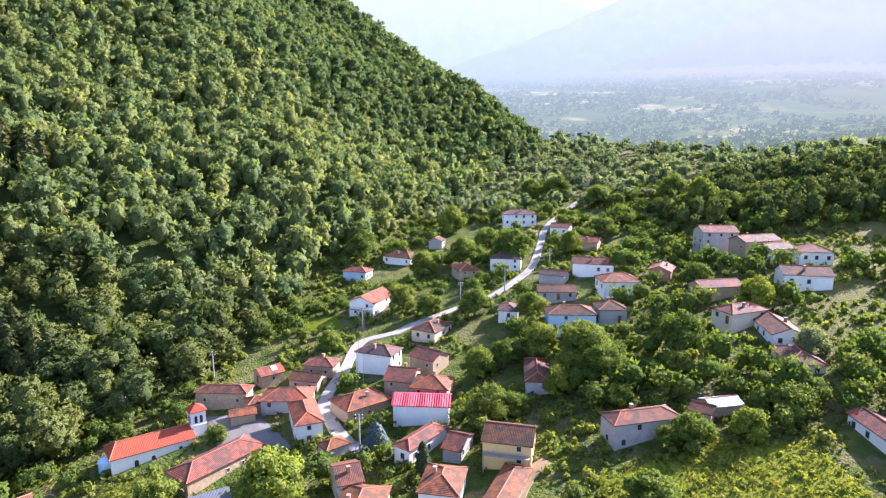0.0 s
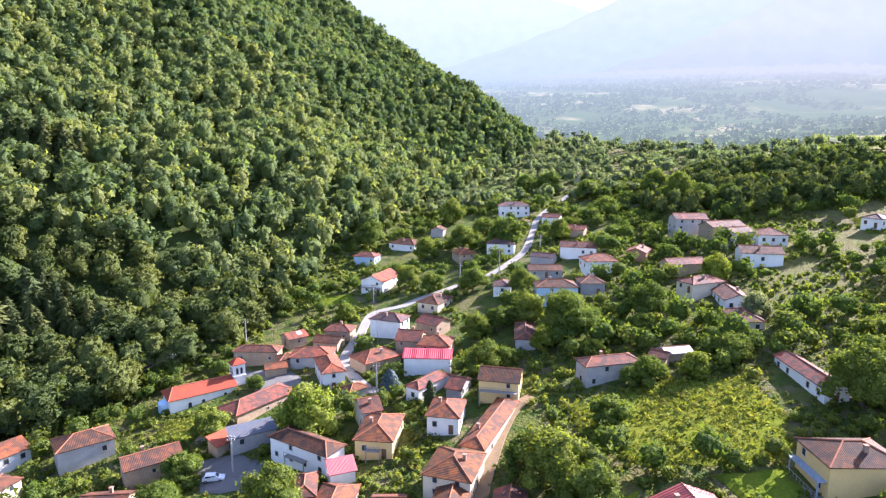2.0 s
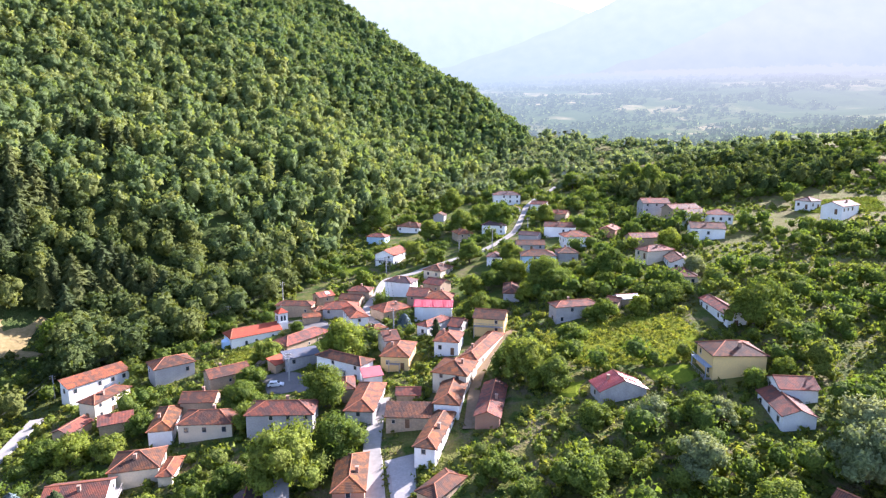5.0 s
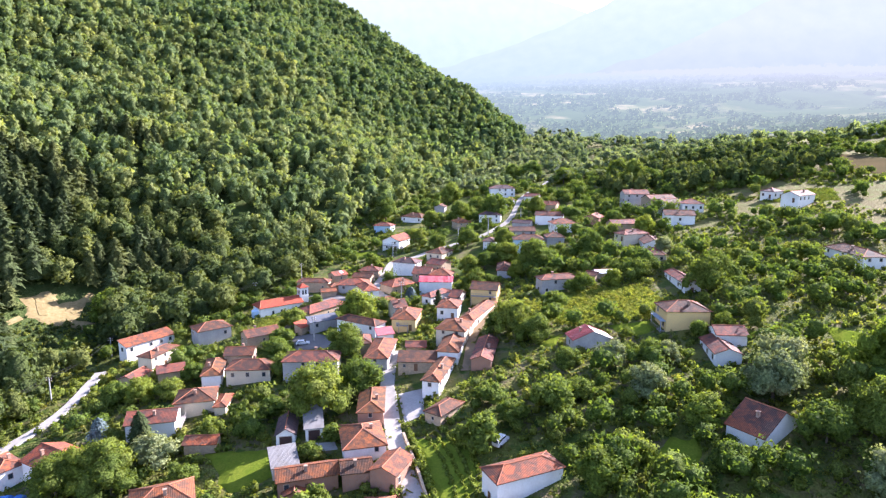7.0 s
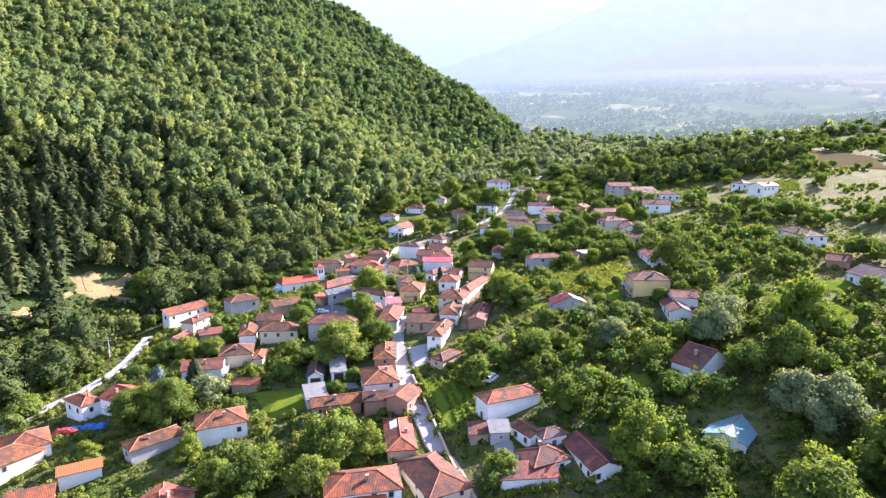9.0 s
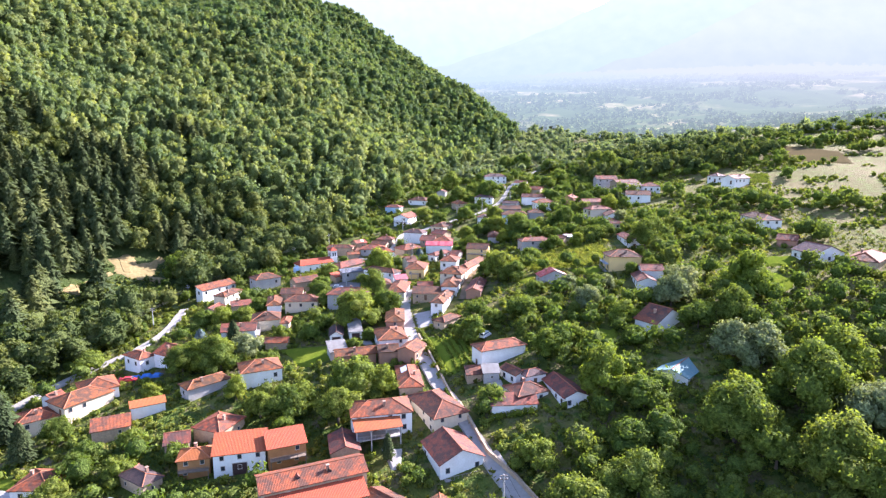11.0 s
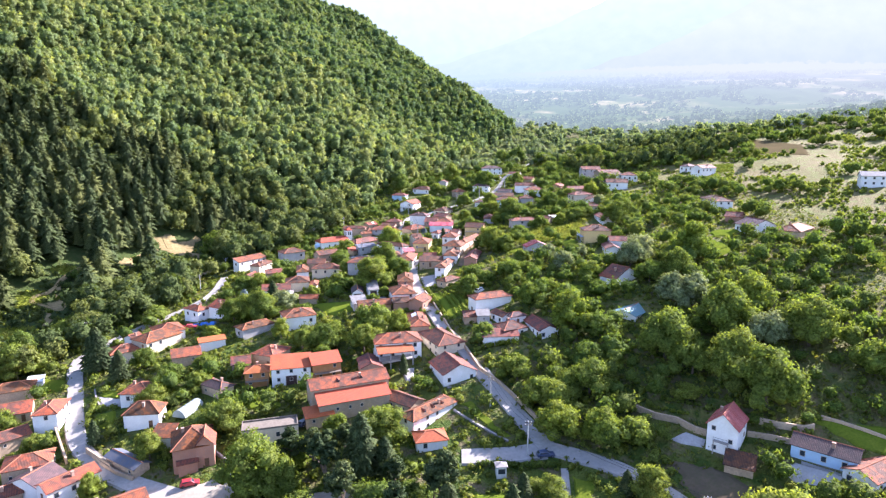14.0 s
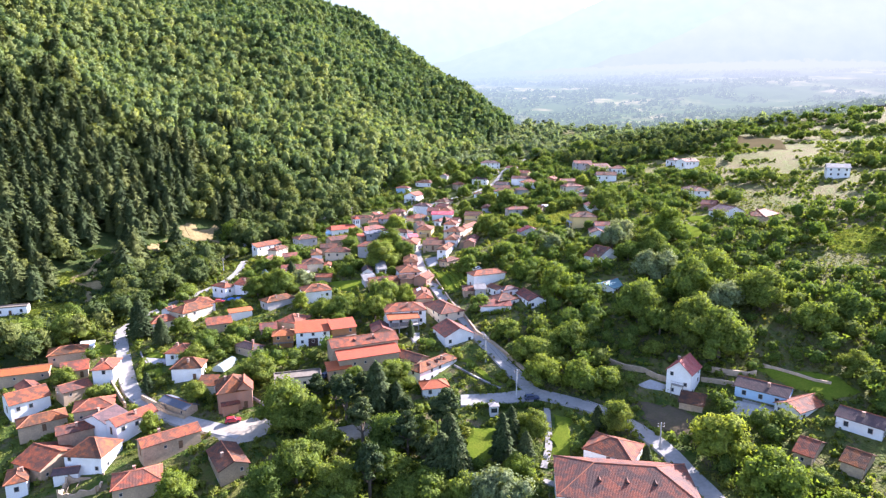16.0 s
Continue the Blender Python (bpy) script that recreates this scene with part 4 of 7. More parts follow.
house(-5.1, -14.0, 15.5, 9.7, 117, 4.2, 4.9, "h", "r", "c")
home = house(-1.8, -29.8, 11.5, 10.7, 112, 3.7, 1.9, "g", "r", "w", rise=2.4)
balcony(home, 3, 0.3, 0.85, 1.3, CONCRETE)
home = house(-58.1, -30.5, 7.2, 6.0, 13, 4.2, 0.9, "h", "n", "m")
balcony(home, 1, 2.0, 0.95, 1.3, WOOD)
home = house(-48.6, -29.2, 11.5, 7.0, 13, 4.7, 1.5, "s", "n", "w")
# dark door slab stands in for the shade of an open bay
wide_door(home, 3.0, 2.3)
home = house(-39.0, -27.9, 8.8, 6.0, 23, 4.7, 2.1, "s", "n", "m")
balcony(home, 1, 2.2, 0.95, 1.4, WOOD)
house(-57.7, -17.1, 9.4, 8.5, 69, 3.7, 2.2, "h", "o", "t")
house(-65.3, -22.7, 5.8, 7.0, 18, 3.2, 1.6, "g", "r", "t")
home = house(-30.6, -39.9, 21.7, 8.0, 23, 5.2, 0.6, "g", "o", "t")
dormers(home, 2)
house(-28.4, -45.4, 19.5, 5.6, 23, 3.5, 0.0, "s", "n", "t")
house(-36.6, -50.6, 7.6, 4.4, 23, 2.6, -1.4, "s", "n", "t")
house(-26.0, -27.5, 9.0, 6.8, 104, 3.7, 2.2, "g", "r", "t")
house(-14.9, -43.3, 9.7, 6.3, 141, 2.6, -1.0, "g", "r", "t")
home = house(-8.3, -48.6, 17.2, 6.0, 47, 4.2, -2.6, "h", "o", "w")
dormers(home, 3)
house(-7.9, -58.9, 8.2, 6.2, 12, 2.7, -3.6, "h", "n", "w")
house(-47.7, -55.5, 14.1, 6.0, 16, 3.1, -2.8, "f", "z", "c")
house(-55.1, 8.3, 11.4, 9.0, 24, 3.7, 6.7, "h", "o", "w")
house(-69.0, 4.1, 12.5, 6.1, 45, 3.7, 3.9, "h", "o", "g")
house(-80.5, -5.3, 8.6, 3.6, 30, 2.3, 3.2, "s", "n", "w", rise=0.5, windows=False)
house(-85.2, -14.6, 8.9, 5.0, 26, 2.6, 1.4, "s", "o", "t")
house(-101.5, 0.8, 13.6, 9.0, 59, 2.9, 2.0, "h", "o", "c")
house(-110.9, 4.0, 4.3, 6.0, 64, 3.1, 0.2, "g", "o", "w")
house(-109.4, -5.9, 9.5, 8.0, 38, 2.9, -0.4, "h", "o", "c")
house(-97.4, 25.2, 9.0, 5.7, 147, 3.7, 3.9, "h", "o", "w")
house(-87.2, 26.7, 8.3, 9.6, 152, 4.2, 4.2, "g", "o", "w")
house(-100.7, 7.5, 10.0, 9.8, 127, 3.1, 2.2, "h", "o", "w")
house(-83.0, -46.6, 9.4, 6.6, 7, 4.0, -3.4, "h", "o", "w", rise=2.1)
house(-90.2, -33.5, 9.0, 8.9, 90, 3.1, -2.3, "h", "o", "w")
house(-64.2, -62.2, 10.4, 9.5, 113, 5.2, -4.6, "h", "o", "k", rise=2.7)
house(-73.5, -56.5, 5.4, 5.0, 360, 3.1, -4.2, "s", "o", "w")
house(-79.1, -64.1, 12.2, 4.4, 148, 2.6, -6.4, "g", "b", "t")
house(-133.5, -24.7, 12.1, 8.0, 28, 3.1, -5.8, "h", "o", "t")
house(-125.2, -35.0, 8.1, 9.0, 28, 2.6, -7.1, "g", "o", "t")
house(-111.3, -41.0, 10.0, 6.5, 103, 5.2, -6.6, "h", "o", "w")
house(-117.6, -48.9, 8.5, 7.0, 50, 2.6, -8.0, "g", "r", "t")
house(-103.0, -63.2, 10.3, 8.0, 26, 3.7, -8.2, "h", "o", "t")
house(-97.0, -69.0, 7.7, 10.8, 73, 3.7, -9.5, "g", "d", "w")
house(-88.3, -71.7, 11.5, 6.0, 55, 3.1, -7.1, "g", "o", "w")
house(-92.6, -82.6, 10.2, 9.0, 175, 4.4, -11.6, "h", "o", "w", rise=2.7)
house(-105.3, -80.9, 10.5, 11.6, 157, 3.7, -14.0, "g", "o", "t")
house(-107.9, -88.5, 8.0, 4.9, 119, 3.7, -14.8, "h", "o", "w")
house(-74.2, -81.2, 14.3, 6.0, 40, 3.1, -7.7, "g", "o", "t")
house(-76.2, -93.9, 10.7, 8.0, 25, 3.1, -11.5, "h", "o", "t")
house(-57.2, -88.2, 12.0, 7.4, 124, 4.7, -11.3, "g", "r", "t")
house(34.1, -92.6, 11.7, 9.8, 147, 4.7, -6.7, "h", "o", "w")
home = house(32.3, -106.3, 28.4, 16.0, 172, 4.7, -6.7, "h", "r", "w")
dormers(home, 3)
home = house(59.2, -69.2, 8.5, 7.0, 50, 6.7, 1.2, "g", "e", "w", rise=2.8)
balcony(home, 3, 3.2, 0.5, 1.0, CONCRETE)
house(58.6, -77.0, 6.2, 5.0, 329, 2.1, 0.0, "s", "r", "t", "shed", windows=False)
home = house(76.4, -77.6, 12.6, 7.4, 139, 3.2, 2.7, "g", "d", "b")
balcony(home, 1, 0.2, 0.6, 1.6, CONCRETE)
house(81.9, -84.3, 11.0, 7.0, 27, 3.2, 1.4, "g", "o", "w")
house(90.2, -94.4, 9.7, 7.0, 130, 3.1, 2.6, "g", "d", "w")
house(81.7, -105.6, 4.7, 8.4, 129, 2.6, -0.4, "g", "o", "t")
house(75.4, -99.3, 4.2, 9.6, 132, 2.6, -1.3, "g", "o", "t")
house(125.5, 87.6, 19.0, 8.0, 89, 4.7, 37.6, "h", "r", "w")
house(120.8, 59.3, 6.8, 8.0, 143, 2.6, 35.4, "g", "r", "k")
house(121.6, 43.2, 10.6, 11.8, 102, 3.7, 32.8, "g", "d", "w")
house(131.3, 33.1, 17.3, 9.3, 43, 3.7, 32.6, "h", "o", "t")
house(151.7, 163.6, 15.0, 8.0, 34, 3.1, 50.7, "g", "r", "w")
house(193.9, 81.5, 10.5, 9.0, 155, 4.7, 49.0, "g", "z", "w")
house(9.0, 88.0, 23.4, 5.2, 67, 3.7, 20.0, "h", "o", "c")
house(1.2, 71.7, 10.3, 9.0, 72, 4.2, 19.6, "h", "o", "c")
house(0.1, 62.0, 15.0, 6.1, 80, 4.2, 17.6, "h", "o", "w")
house(-3.3, 47.4, 16.8, 4.8, 75, 4.7, 15.3, "h", "o", "w")
house(-2.2, 32.2, 9.3, 5.0, 54, 2.6, 14.4, "h", "r", "t")
house(8.9, 58.1, 18.2, 5.7, 79, 3.2, 18.3, "g", "r", "k")
house(-19.5, 64.8, 16.3, 6.8, 85, 4.2, 15.1, "h", "o", "g")
house(-25.3, 72.4, 8.0, 4.5, 99, 3.2, 16.2, "h", "r", "t")
house(-9.1, 55.0, 10.2, 5.0, 357, 2.6, 17.3, "s", "r", "t")
house(-9.8, 66.0, 6.0, 5.0, 0, 2.1, 17.9, "g", "r", "t", "shed", windows=False)
home = house(-13.6, 89.0, 12.4, 8.1, 83, 3.7, 18.5, "h", "o", "y")
balcony(home, 3, 1.9, 0.4, 1.1, CONCRETE)
house(-17.1, 97.7, 4.9, 8.0, 21, 4.2, 18.8, "g", "r", "g")
house(-0.0, 93.5, 9.4, 7.3, 79, 3.7, 20.5, "h", "o", "w")
home = house(-27.6, 84.6, 15.7, 5.7, 148, 4.7, 16.8, "h", "r", "w")
balcony(home, 1, 2.3, 0.35, 1.2, CONCRETE)
house(-19.7, 77.5, 5.3, 4.0, 21, 2.4, 17.4, "s", "q", "w", "shed", windows=False)
house(-41.3, 93.6, 9.9, 4.4, 31, 2.9, 16.3, "s", "b", "g", rise=0.8)
house(-47.4, 92.2, 4.8, 4.0, 54, 2.1, 15.5, "s", "n", "t", "shed", windows=False)
house(-59.3, 86.2, 11.0, 7.0, 37, 3.1, 14.1, "g", "r", "t")
house(-61.4, 73.5, 8.5, 7.0, 5, 3.1, 12.3, "g", "r", "t")
house(-78.2, 95.2, 11.2, 8.0, 39, 3.7, 12.7, "h", "r", "g")
house(-97.6, 91.6, 17.0, 5.0, 57, 3.1, 10.3, "s", "o", "w")
house(-88.6, 79.9, 12.1, 5.6, 74, 4.7, 8.7, "h", "r", "c")
house(-89.6, 67.2, 7.9, 5.0, 80, 2.1, 8.7, "g", "r", "t", "shed", windows=False)
house(-79.6, 68.0, 7.7, 4.0, 27, 2.1, 9.9, "s", "r", "t", "shed", windows=False)
house(-65.9, 64.4, 13.5, 5.6, 103, 4.2, 10.0, "h", "o", "w")
house(-54.9, 62.4, 12.4, 8.0, 3, 3.2, 12.3, "h", "r", "c")
house(-37.7, 60.6, 15.1, 8.0, 2, 4.2, 14.3, "h", "r", "g")
house(-128.8, -53.7, 10.6, 10.0, 47, 3.7, -9.9, "g", "o", "w")
house(-141.5, -36.5, 16.0, 6.4, 22, 2.9, -8.3, "g", "n", "t", chimneys=0)
house(-116.9, -65.1, 12.0, 7.0, 38, 2.6, -10.4, "h", "o", "t")
house(-103.1, -72.7, 8.8, 6.0, 34, 3.1, -9.9, "g", "r", "t")
house(-96.5, -87.4, 6.0, 4.0, 14, 2.1, -12.6, "g", "d", "w", "shed", windows=False)
house(-133.0, -46.0, 10.5, 6.0, 139, 2.6, -9.6, "g", "r", "t")
house(-130.6, -18.4, 4.6, 3.4, 20, 2.2, -5.2, "s", "v", "w", "shed", windows=False)
house(-68.4, -34.5, 9.3, 5.1, 148, 3.0, -0.7, "h", "d", "t")
house(-60.7, -63.4, 6.0, 4.7, 107, 5.5, -4.7, "g", "o", "k", rise=2.2)
house(-63.9, -66.6, 4.8, 4.4, 27, 2.6, -5.1, "s", "r", "k", windows=False)

house(149.5, 180.5, 8.0, 7.0, 30, 3.4, 50.6, "h", "d", "w")
house(-179.4, 14.2, 12.0, 5.0, 20, 2.8, gz(-179.4, 14.2) + 0.1, "f", "z", "w")
house(90.0, 368.0, 10.0, 8.0, 40, 3.2, gz(90, 368) + 0.2, "g", "r", "w")


# ---- trees ----
def unit(v):
    return v / np.linalg.norm(v, axis=1)[:, None]


def leaf_cloud(rng, lobes, n, size, flat=0.8, jitter=0.6, loose=0.34):
    """Leaf clumps as small triangles spread through the outer shells of the given lobes (x, y, z, radius, height)."""
    lobes = np.array(lobes, float)
    weight = lobes[:, 3] ** 2
    pick = rng.choice(len(lobes), n, p=weight / weight.sum())
    d = unit(rng.normal(size=(n, 3)))
    d[:, 2] = np.where(d[:, 2] < -0.35, -d[:, 2], d[:, 2])
    r = lobes[pick, 3] * (0.74 + loose * rng.random(n) ** (1 if loose < 0.4 else 1.6))
    centre = lobes[pick, :3] + d * np.stack([r, r, r * lobes[pick, 4] / lobes[pick, 3]], 1)
    nor = unit(d + jitter * rng.normal(size=(n, 3)))
    u = unit(np.cross(nor, rng.normal(size=(n, 3))))
    v = np.cross(nor, u)
    s = size * (0.6 + 0.8 * rng.random((n, 1)))
    k = s * flat * (0.7 + 0.6 * rng.random((n, 1)))
    soft = unit(0.8 * d + 0.45 * nor + (0, 0, 0.12))
    co = np.stack([centre + u * s * 0.66, centre - u * s * 0.36 + v * k * 0.58, centre - u * s * 0.36 - v * k * 0.58], 1)
    return np.concatenate([co, np.repeat(soft[:, None, :], 3, 1)], 2).reshape(-1, 6)


def halves(quads):
    """Two triangles for each four corners in turn."""
    q = quads.reshape(-1, 4, quads.shape[1])
    return q[:, (0, 1, 2, 0, 2, 3)].reshape(-1, quads.shape[1])


def core(rng, lobes, k, share=0.74):
    """The dense inside of a crown: a lumpy ball of k x k x 6 leafy facets for each lobe."""
    g = np.linspace(-1, 1, k + 1)
    quads = []
    for axis in range(3):
        for s in (-1, 1):
            for i in range(k):
                for j in range(k):
                    ring = ((g[i], g[j]), (g[i + 1], g[j]), (g[i + 1], g[j + 1]), (g[i], g[j + 1]))
                    for u, v in ring if s > 0 else ring[::-1]:
                        q = [0.0, 0.0, 0.0]
                        q[axis], q[(axis + 1) % 3], q[(axis + 2) % 3] = s, u, v
                        quads.append(q)
    d = unit(np.array(quads))
    parts = []
    for x, y, z, r, h in lobes:
        seed = rng.random() * 50
        lump = np.array([noise.noise((p[0] * 2.3 + seed, p[1] * 2.3, p[2] * 2.3)) for p in d])
        rad = share * (0.95 + 0.5 * lump)[:, None]
        parts.append(np.concatenate([d * rad * (r, r, h) + (x, y, z), unit(d / (r, r, h))], 1))
    return halves(np.concatenate(parts))


def broad_lobes(rng, radius, tall, n):
    lobes = [(0, 0, tall * 0.55, radius * 0.8, tall * 0.42)]
    for i in range(n):
        a, q = rng.random() * 6.283, rng.random()
        rr = radius * (0.45 + 0.35 * rng.random())
        lobes.append((math.cos(a) * radius * 0.62 * q ** 0.5, math.sin(a) * radius * 0.62 * q ** 0.5, tall * (0.26 + 0.52 * rng.random()), rr * 0.75, rr * 0.62))
    return lobes


def wild_lobes(rng, radius, tall, n):
    """Boughs of a free-standing tree: unequal clumps that stand out from one another, leaning to one side."""
    lean = rng.random() * 6.283
    lobes = [(0.1 * radius * math.cos(lean), 0.1 * radius * math.sin(lean), tall * 0.5, radius * 0.6, tall * 0.34)]
    for i in range(n):
        a = 2.4 * i + 0.7 * rng.random()
        h = (i + 0.5) / n
        out = radius * (0.78 - 0.55 * h * h) * (0.55 + 0.55 * rng.random()) * (1 + 0.22 * math.cos(a - lean))
        rr = radius * (0.2 + 0.2 * rng.random() + 0.08 * (1 - h))
        lobes.append((math.cos(a) * out, math.sin(a) * out, tall * (0.24 + 0.62 * h + 0.1 * rng.normal() * 0.6), rr, rr * (0.7 + 0.35 * rng.random())))
    return lobes


def cone_cloud(rng, radius, tall, n, size):
    """Tiers of drooping needle sprays round a stem."""
    h = rng.random(n) ** 0.75
    a = rng.random(n) * 6.283
    r = radius * (1 - h) ** 0.6 * (0.5 + 0.55 * rng.random(n)) + 0.1
    tier = 0.12 * np.sin(h * 38)
    centre = np.stack([np.cos(a) * r, np.sin(a) * r, tall * (0.12 + 0.88 * h) + tier], 1)
    out = np.stack([np.cos(a), np.sin(a), -0.35 + 0.3 * rng.normal(size=n)], 1)
    side = np.stack([-np.sin(a), np.cos(a), 0.3 * rng.normal(size=n)], 1)
    s = size * (0.6 + 0.7 * rng.random((n, 1))) * (1.1 - 0.5 * h[:, None])
    soft = unit(np.stack([np.cos(a), np.sin(a), 0.45 + 0.4 * rng.normal(size=n)], 1))
    co = np.stack([centre - out * s * 0.5 - side * s * 0.45, centre + out * s * 0.7, centre - out * s * 0.5 + side * s * 0.45], 1)
    return np.concatenate([co, np.repeat(soft[:, None, :], 3, 1)], 2).reshape(-1, 6)


def cone_core(radius, tall):
    """The dark inside of a conifer: a rough cone."""
    quads = []
    for i in range(8):
        a0, a1 = 0.7854 * i, 0.7854 * (i + 1)
        for j in range(4):
            f0, f1 = j / 4, (j + 1) / 4
            r0, r1 = radius * 0.72 * (1 - f0) ** 0.75 + 0.05, radius * 0.66 * (1 - f1) ** 0.75 + 0.03
            z0, z1 = tall * (0.14 + 0.84 * f0), tall * (0.14 + 0.84 * f1)
            for a, r, z in ((a0, r0, z0), (a1, r0, z0), (a1, r1, z1), (a0, r1, z1)):
                quads.append((math.cos(a) * r, math.sin(a) * r, z, math.cos(a) * 0.93, math.sin(a) * 0.93, 0.37))
    return halves(np.array(quads))


def trunk_mesh(rng, tall, girth, limbs):
    bm = bmesh.new()
    top = tall * 0.62
    tube(bm, [(0, 0, -0.6), (0, 0, 0.3), (0.05 * tall * rng.normal() * 0.3, 0, top * 0.5), (0.04 * tall * rng.normal() * 0.4, 0, top)],
         [girth * 1.5, girth, girth * 0.75, girth * 0.3], 7)
    for i in range(limbs):
        a, h = rng.random() * 6.283, top * (0.45 + 0.4 * rng.random())
        reach = tall * (0.16 + 0.12 * rng.random())
        tube(bm, [(0, 0, h), (math.cos(a) * reach * 0.5, math.sin(a) * reach * 0.5, h + reach * 0.45), (math.cos(a) * reach, math.sin(a) * reach, h + reach * 0.8)],
             [girth * 0.5, girth * 0.32, girth * 0.1], 5)
    me = bpy.data.meshes.new("trunk")
    bm.to_mesh(me)
    bm.free()
    me.materials.append(BARK)
    return me


TREE_KINDS = {
    "walnut": ("broad", "large spreading green broadleaf tree", 4.3, 7.6, 4200, 0.31),
    "fruit": ("broad", "small green garden fruit tree", 2.4, 4.4, 1100, 0.36),
    "bushy": ("broad", "low spreading green thicket tree", 3.2, 4.6, 2300, 0.3),
    "willow": ("grey", "silvery grey-green broadleaf tree", 3.6, 6.2, 2700, 0.3),
    "lime": ("vine", "bright yellow-green broadleaf tree", 3.3, 6.0, 2500, 0.31),
    "pine": ("pine", "tall dark green conifer", 3.2, 10.0, 1300, 0.9),
    "black_pine": ("pine", "tall dark pine with a rounded crown", 3.2, 10.0, 1900, 0.46),
    "cypress": ("pine", "narrow dark green conifer", 1.7, 7.0, 800, 0.6),
    "blue_spruce": ("blue", "blue-grey spruce in a garden", 2.9, 6.0, 900, 0.6),
}
TREES = {}
CROWNS = []


def tree(kind, x, y, scale=1.0):
    """A tree on the ground: two meshes of each kind are shared by all of it."""
    leaf, words, radius, tall, n, size = TREE_KINDS[kind]
    made = TREES.setdefault(kind, [])
    CROWNS.append((x, y, radius * scale))
    z = gz(x, y)
    rnd = random.Random(int(x * 31 + y * 17))
    m = pose(x, y, z - 0.1, 0, 0, rnd.uniform(0, 360)) @ Matrix.Diagonal((scale, scale, scale * rnd.uniform(0.88, 1.12), 1))
    if len(made) < 3:
        rng = np.random.default_rng(len(made) * 7 + len(kind) * 101 + ord(kind[0]))
        base = tagged(new("tree"), words, "tree", "trees of the village")
        if kind in ("pine", "cypress", "blue_spruce"):
            co = np.concatenate([cone_core(radius, tall), cone_cloud(rng, radius, tall, n, size)])
        else:
            lobes = wild_lobes(rng, radius * 1.06, tall, 20)
            if kind == "black_pine":
                lobes = [(q[0] * 0.75, q[1] * 0.75, q[2] * 0.72 + tall * 0.36, q[3] * 0.66, q[4] * 0.6) for q in lobes]
            co = np.concatenate([core(rng, lobes, 2, 0.76), leaf_cloud(rng, lobes, n, size, loose=0.5)])
        part("trunk", trunk_mesh(rng, tall, 0.035 * tall, 0 if kind in ("pine", "cypress", "blue_spruce") else 5), None, base)
        crown_mesh = mesh_from("crown", co, LEAF[leaf], np.repeat(rng.random(len(co) // 3) ** 2 * 0.2 + 0.4 * np.clip(np.sin(co[::3, 0] * 1.3 + 2 * len(made)) * np.sin(co[::3, 1] * 1.1 + 1) + np.sin(co[::3, 2] * 1.4) * 0.4, 0, 1), 3))
        part("crown", crown_mesh, None, base)
        base.matrix_world = pose(x, y, z - 0.1, 0, 0, rnd.uniform(0, 360))
        made.append(base)
        return base
    return copy_thing(made[rnd.randrange(3)], m)


def woodland(name, places, kinds, material, label, seed, category="forest", level=None):
    """Many trees as one mesh: places is an array of x, y, size; kinds gives leaf clouds of unit trees, picked by chance."""
    rng = np.random.default_rng(seed)
    which = rng.integers(0, len(kinds), len(places))
    z = (level or ground_z)(places[:, 0], places[:, 1])
    chunks, tints = [], []
    for k, cloud in enumerate(kinds):
        at = np.where(which == k)[0]
        if not len(at):
            continue
        a = rng.random(len(at)) * 6.283
        c, s = np.cos(a)[:, None], np.sin(a)[:, None]
        size = places[at, 2][:, None]
        X = (cloud[None, :, 0] * c - cloud[None, :, 1] * s) * size + places[at, 0][:, None]
        Y = (cloud[None, :, 0] * s + cloud[None, :, 1] * c) * size + places[at, 1][:, None]
        Z = cloud[None, :, 2] * size * (0.85 + 0.35 * rng.random((len(at), 1))) + z[at][:, None]
        NX = np.broadcast_to(cloud[None, :, 3] * c - cloud[None, :, 4] * s, X.shape)
        NY = np.broadcast_to(cloud[None, :, 3] * s + cloud[None, :, 4] * c, X.shape)
        NZ = np.broadcast_to(cloud[None, :, 5], X.shape)
        chunks.append(np.stack([X, Y, Z, NX, NY, NZ], -1).reshape(-1, 6))
        tints.append(np.repeat(rng.random(len(at)) ** 2, len(cloud)))
    me = mesh_from(name, np.concatenate(chunks), material, np.concatenate(tints))
    return tagged(new(name, me), label, category, kind="stuff")


def spread(rng, x0, x1, y0, y1, step):
    """Places on a shaken grid."""
    xs, ys = np.meshgrid(np.arange(x0, x1, step), np.arange(y0, y1, step))
    p = np.stack([xs.ravel(), ys.ravel()], 1)
    return p + rng.uniform(-0.48, 0.48, p.shape) * step


def patch(x, y, scale, seed):
    """Smooth chance from -1 to 1 that makes groves and clearings."""
    return np.array([noise.noise((px / scale, py / scale, seed)) for px, py in zip(x, y)])


def free_of(p, pad):
    """Keeps the places that stand clear of houses and roads."""
    keep = np.ones(len(p), bool)
    for hx, hy, hr in HOUSES:
        keep &= (p[:, 0] - hx) ** 2 + (p[:, 1] - hy) ** 2 > (hr * 0.85 + pad) ** 2
    for rx, ry, rw in ROAD_POINTS:
        keep &= (p[:, 0] - rx) ** 2 + (p[:, 1] - ry) ** 2 > (rw + pad * 0.8) ** 2
    return keep



def within(p, pts):
    """Which of the places lie inside a polygon."""
    hit = np.zeros(len(p), bool)
    for (x0, y0), (x1, y1) in zip(pts, list(pts[1:]) + [pts[0]]):
        crosses = (y0 > p[:, 1]) != (y1 > p[:, 1])
        hit ^= crosses & (p[:, 0] < (x1 - x0) * (p[:, 1] - y0) / ((y1 - y0) or 1e-9) + x0)
    return hit



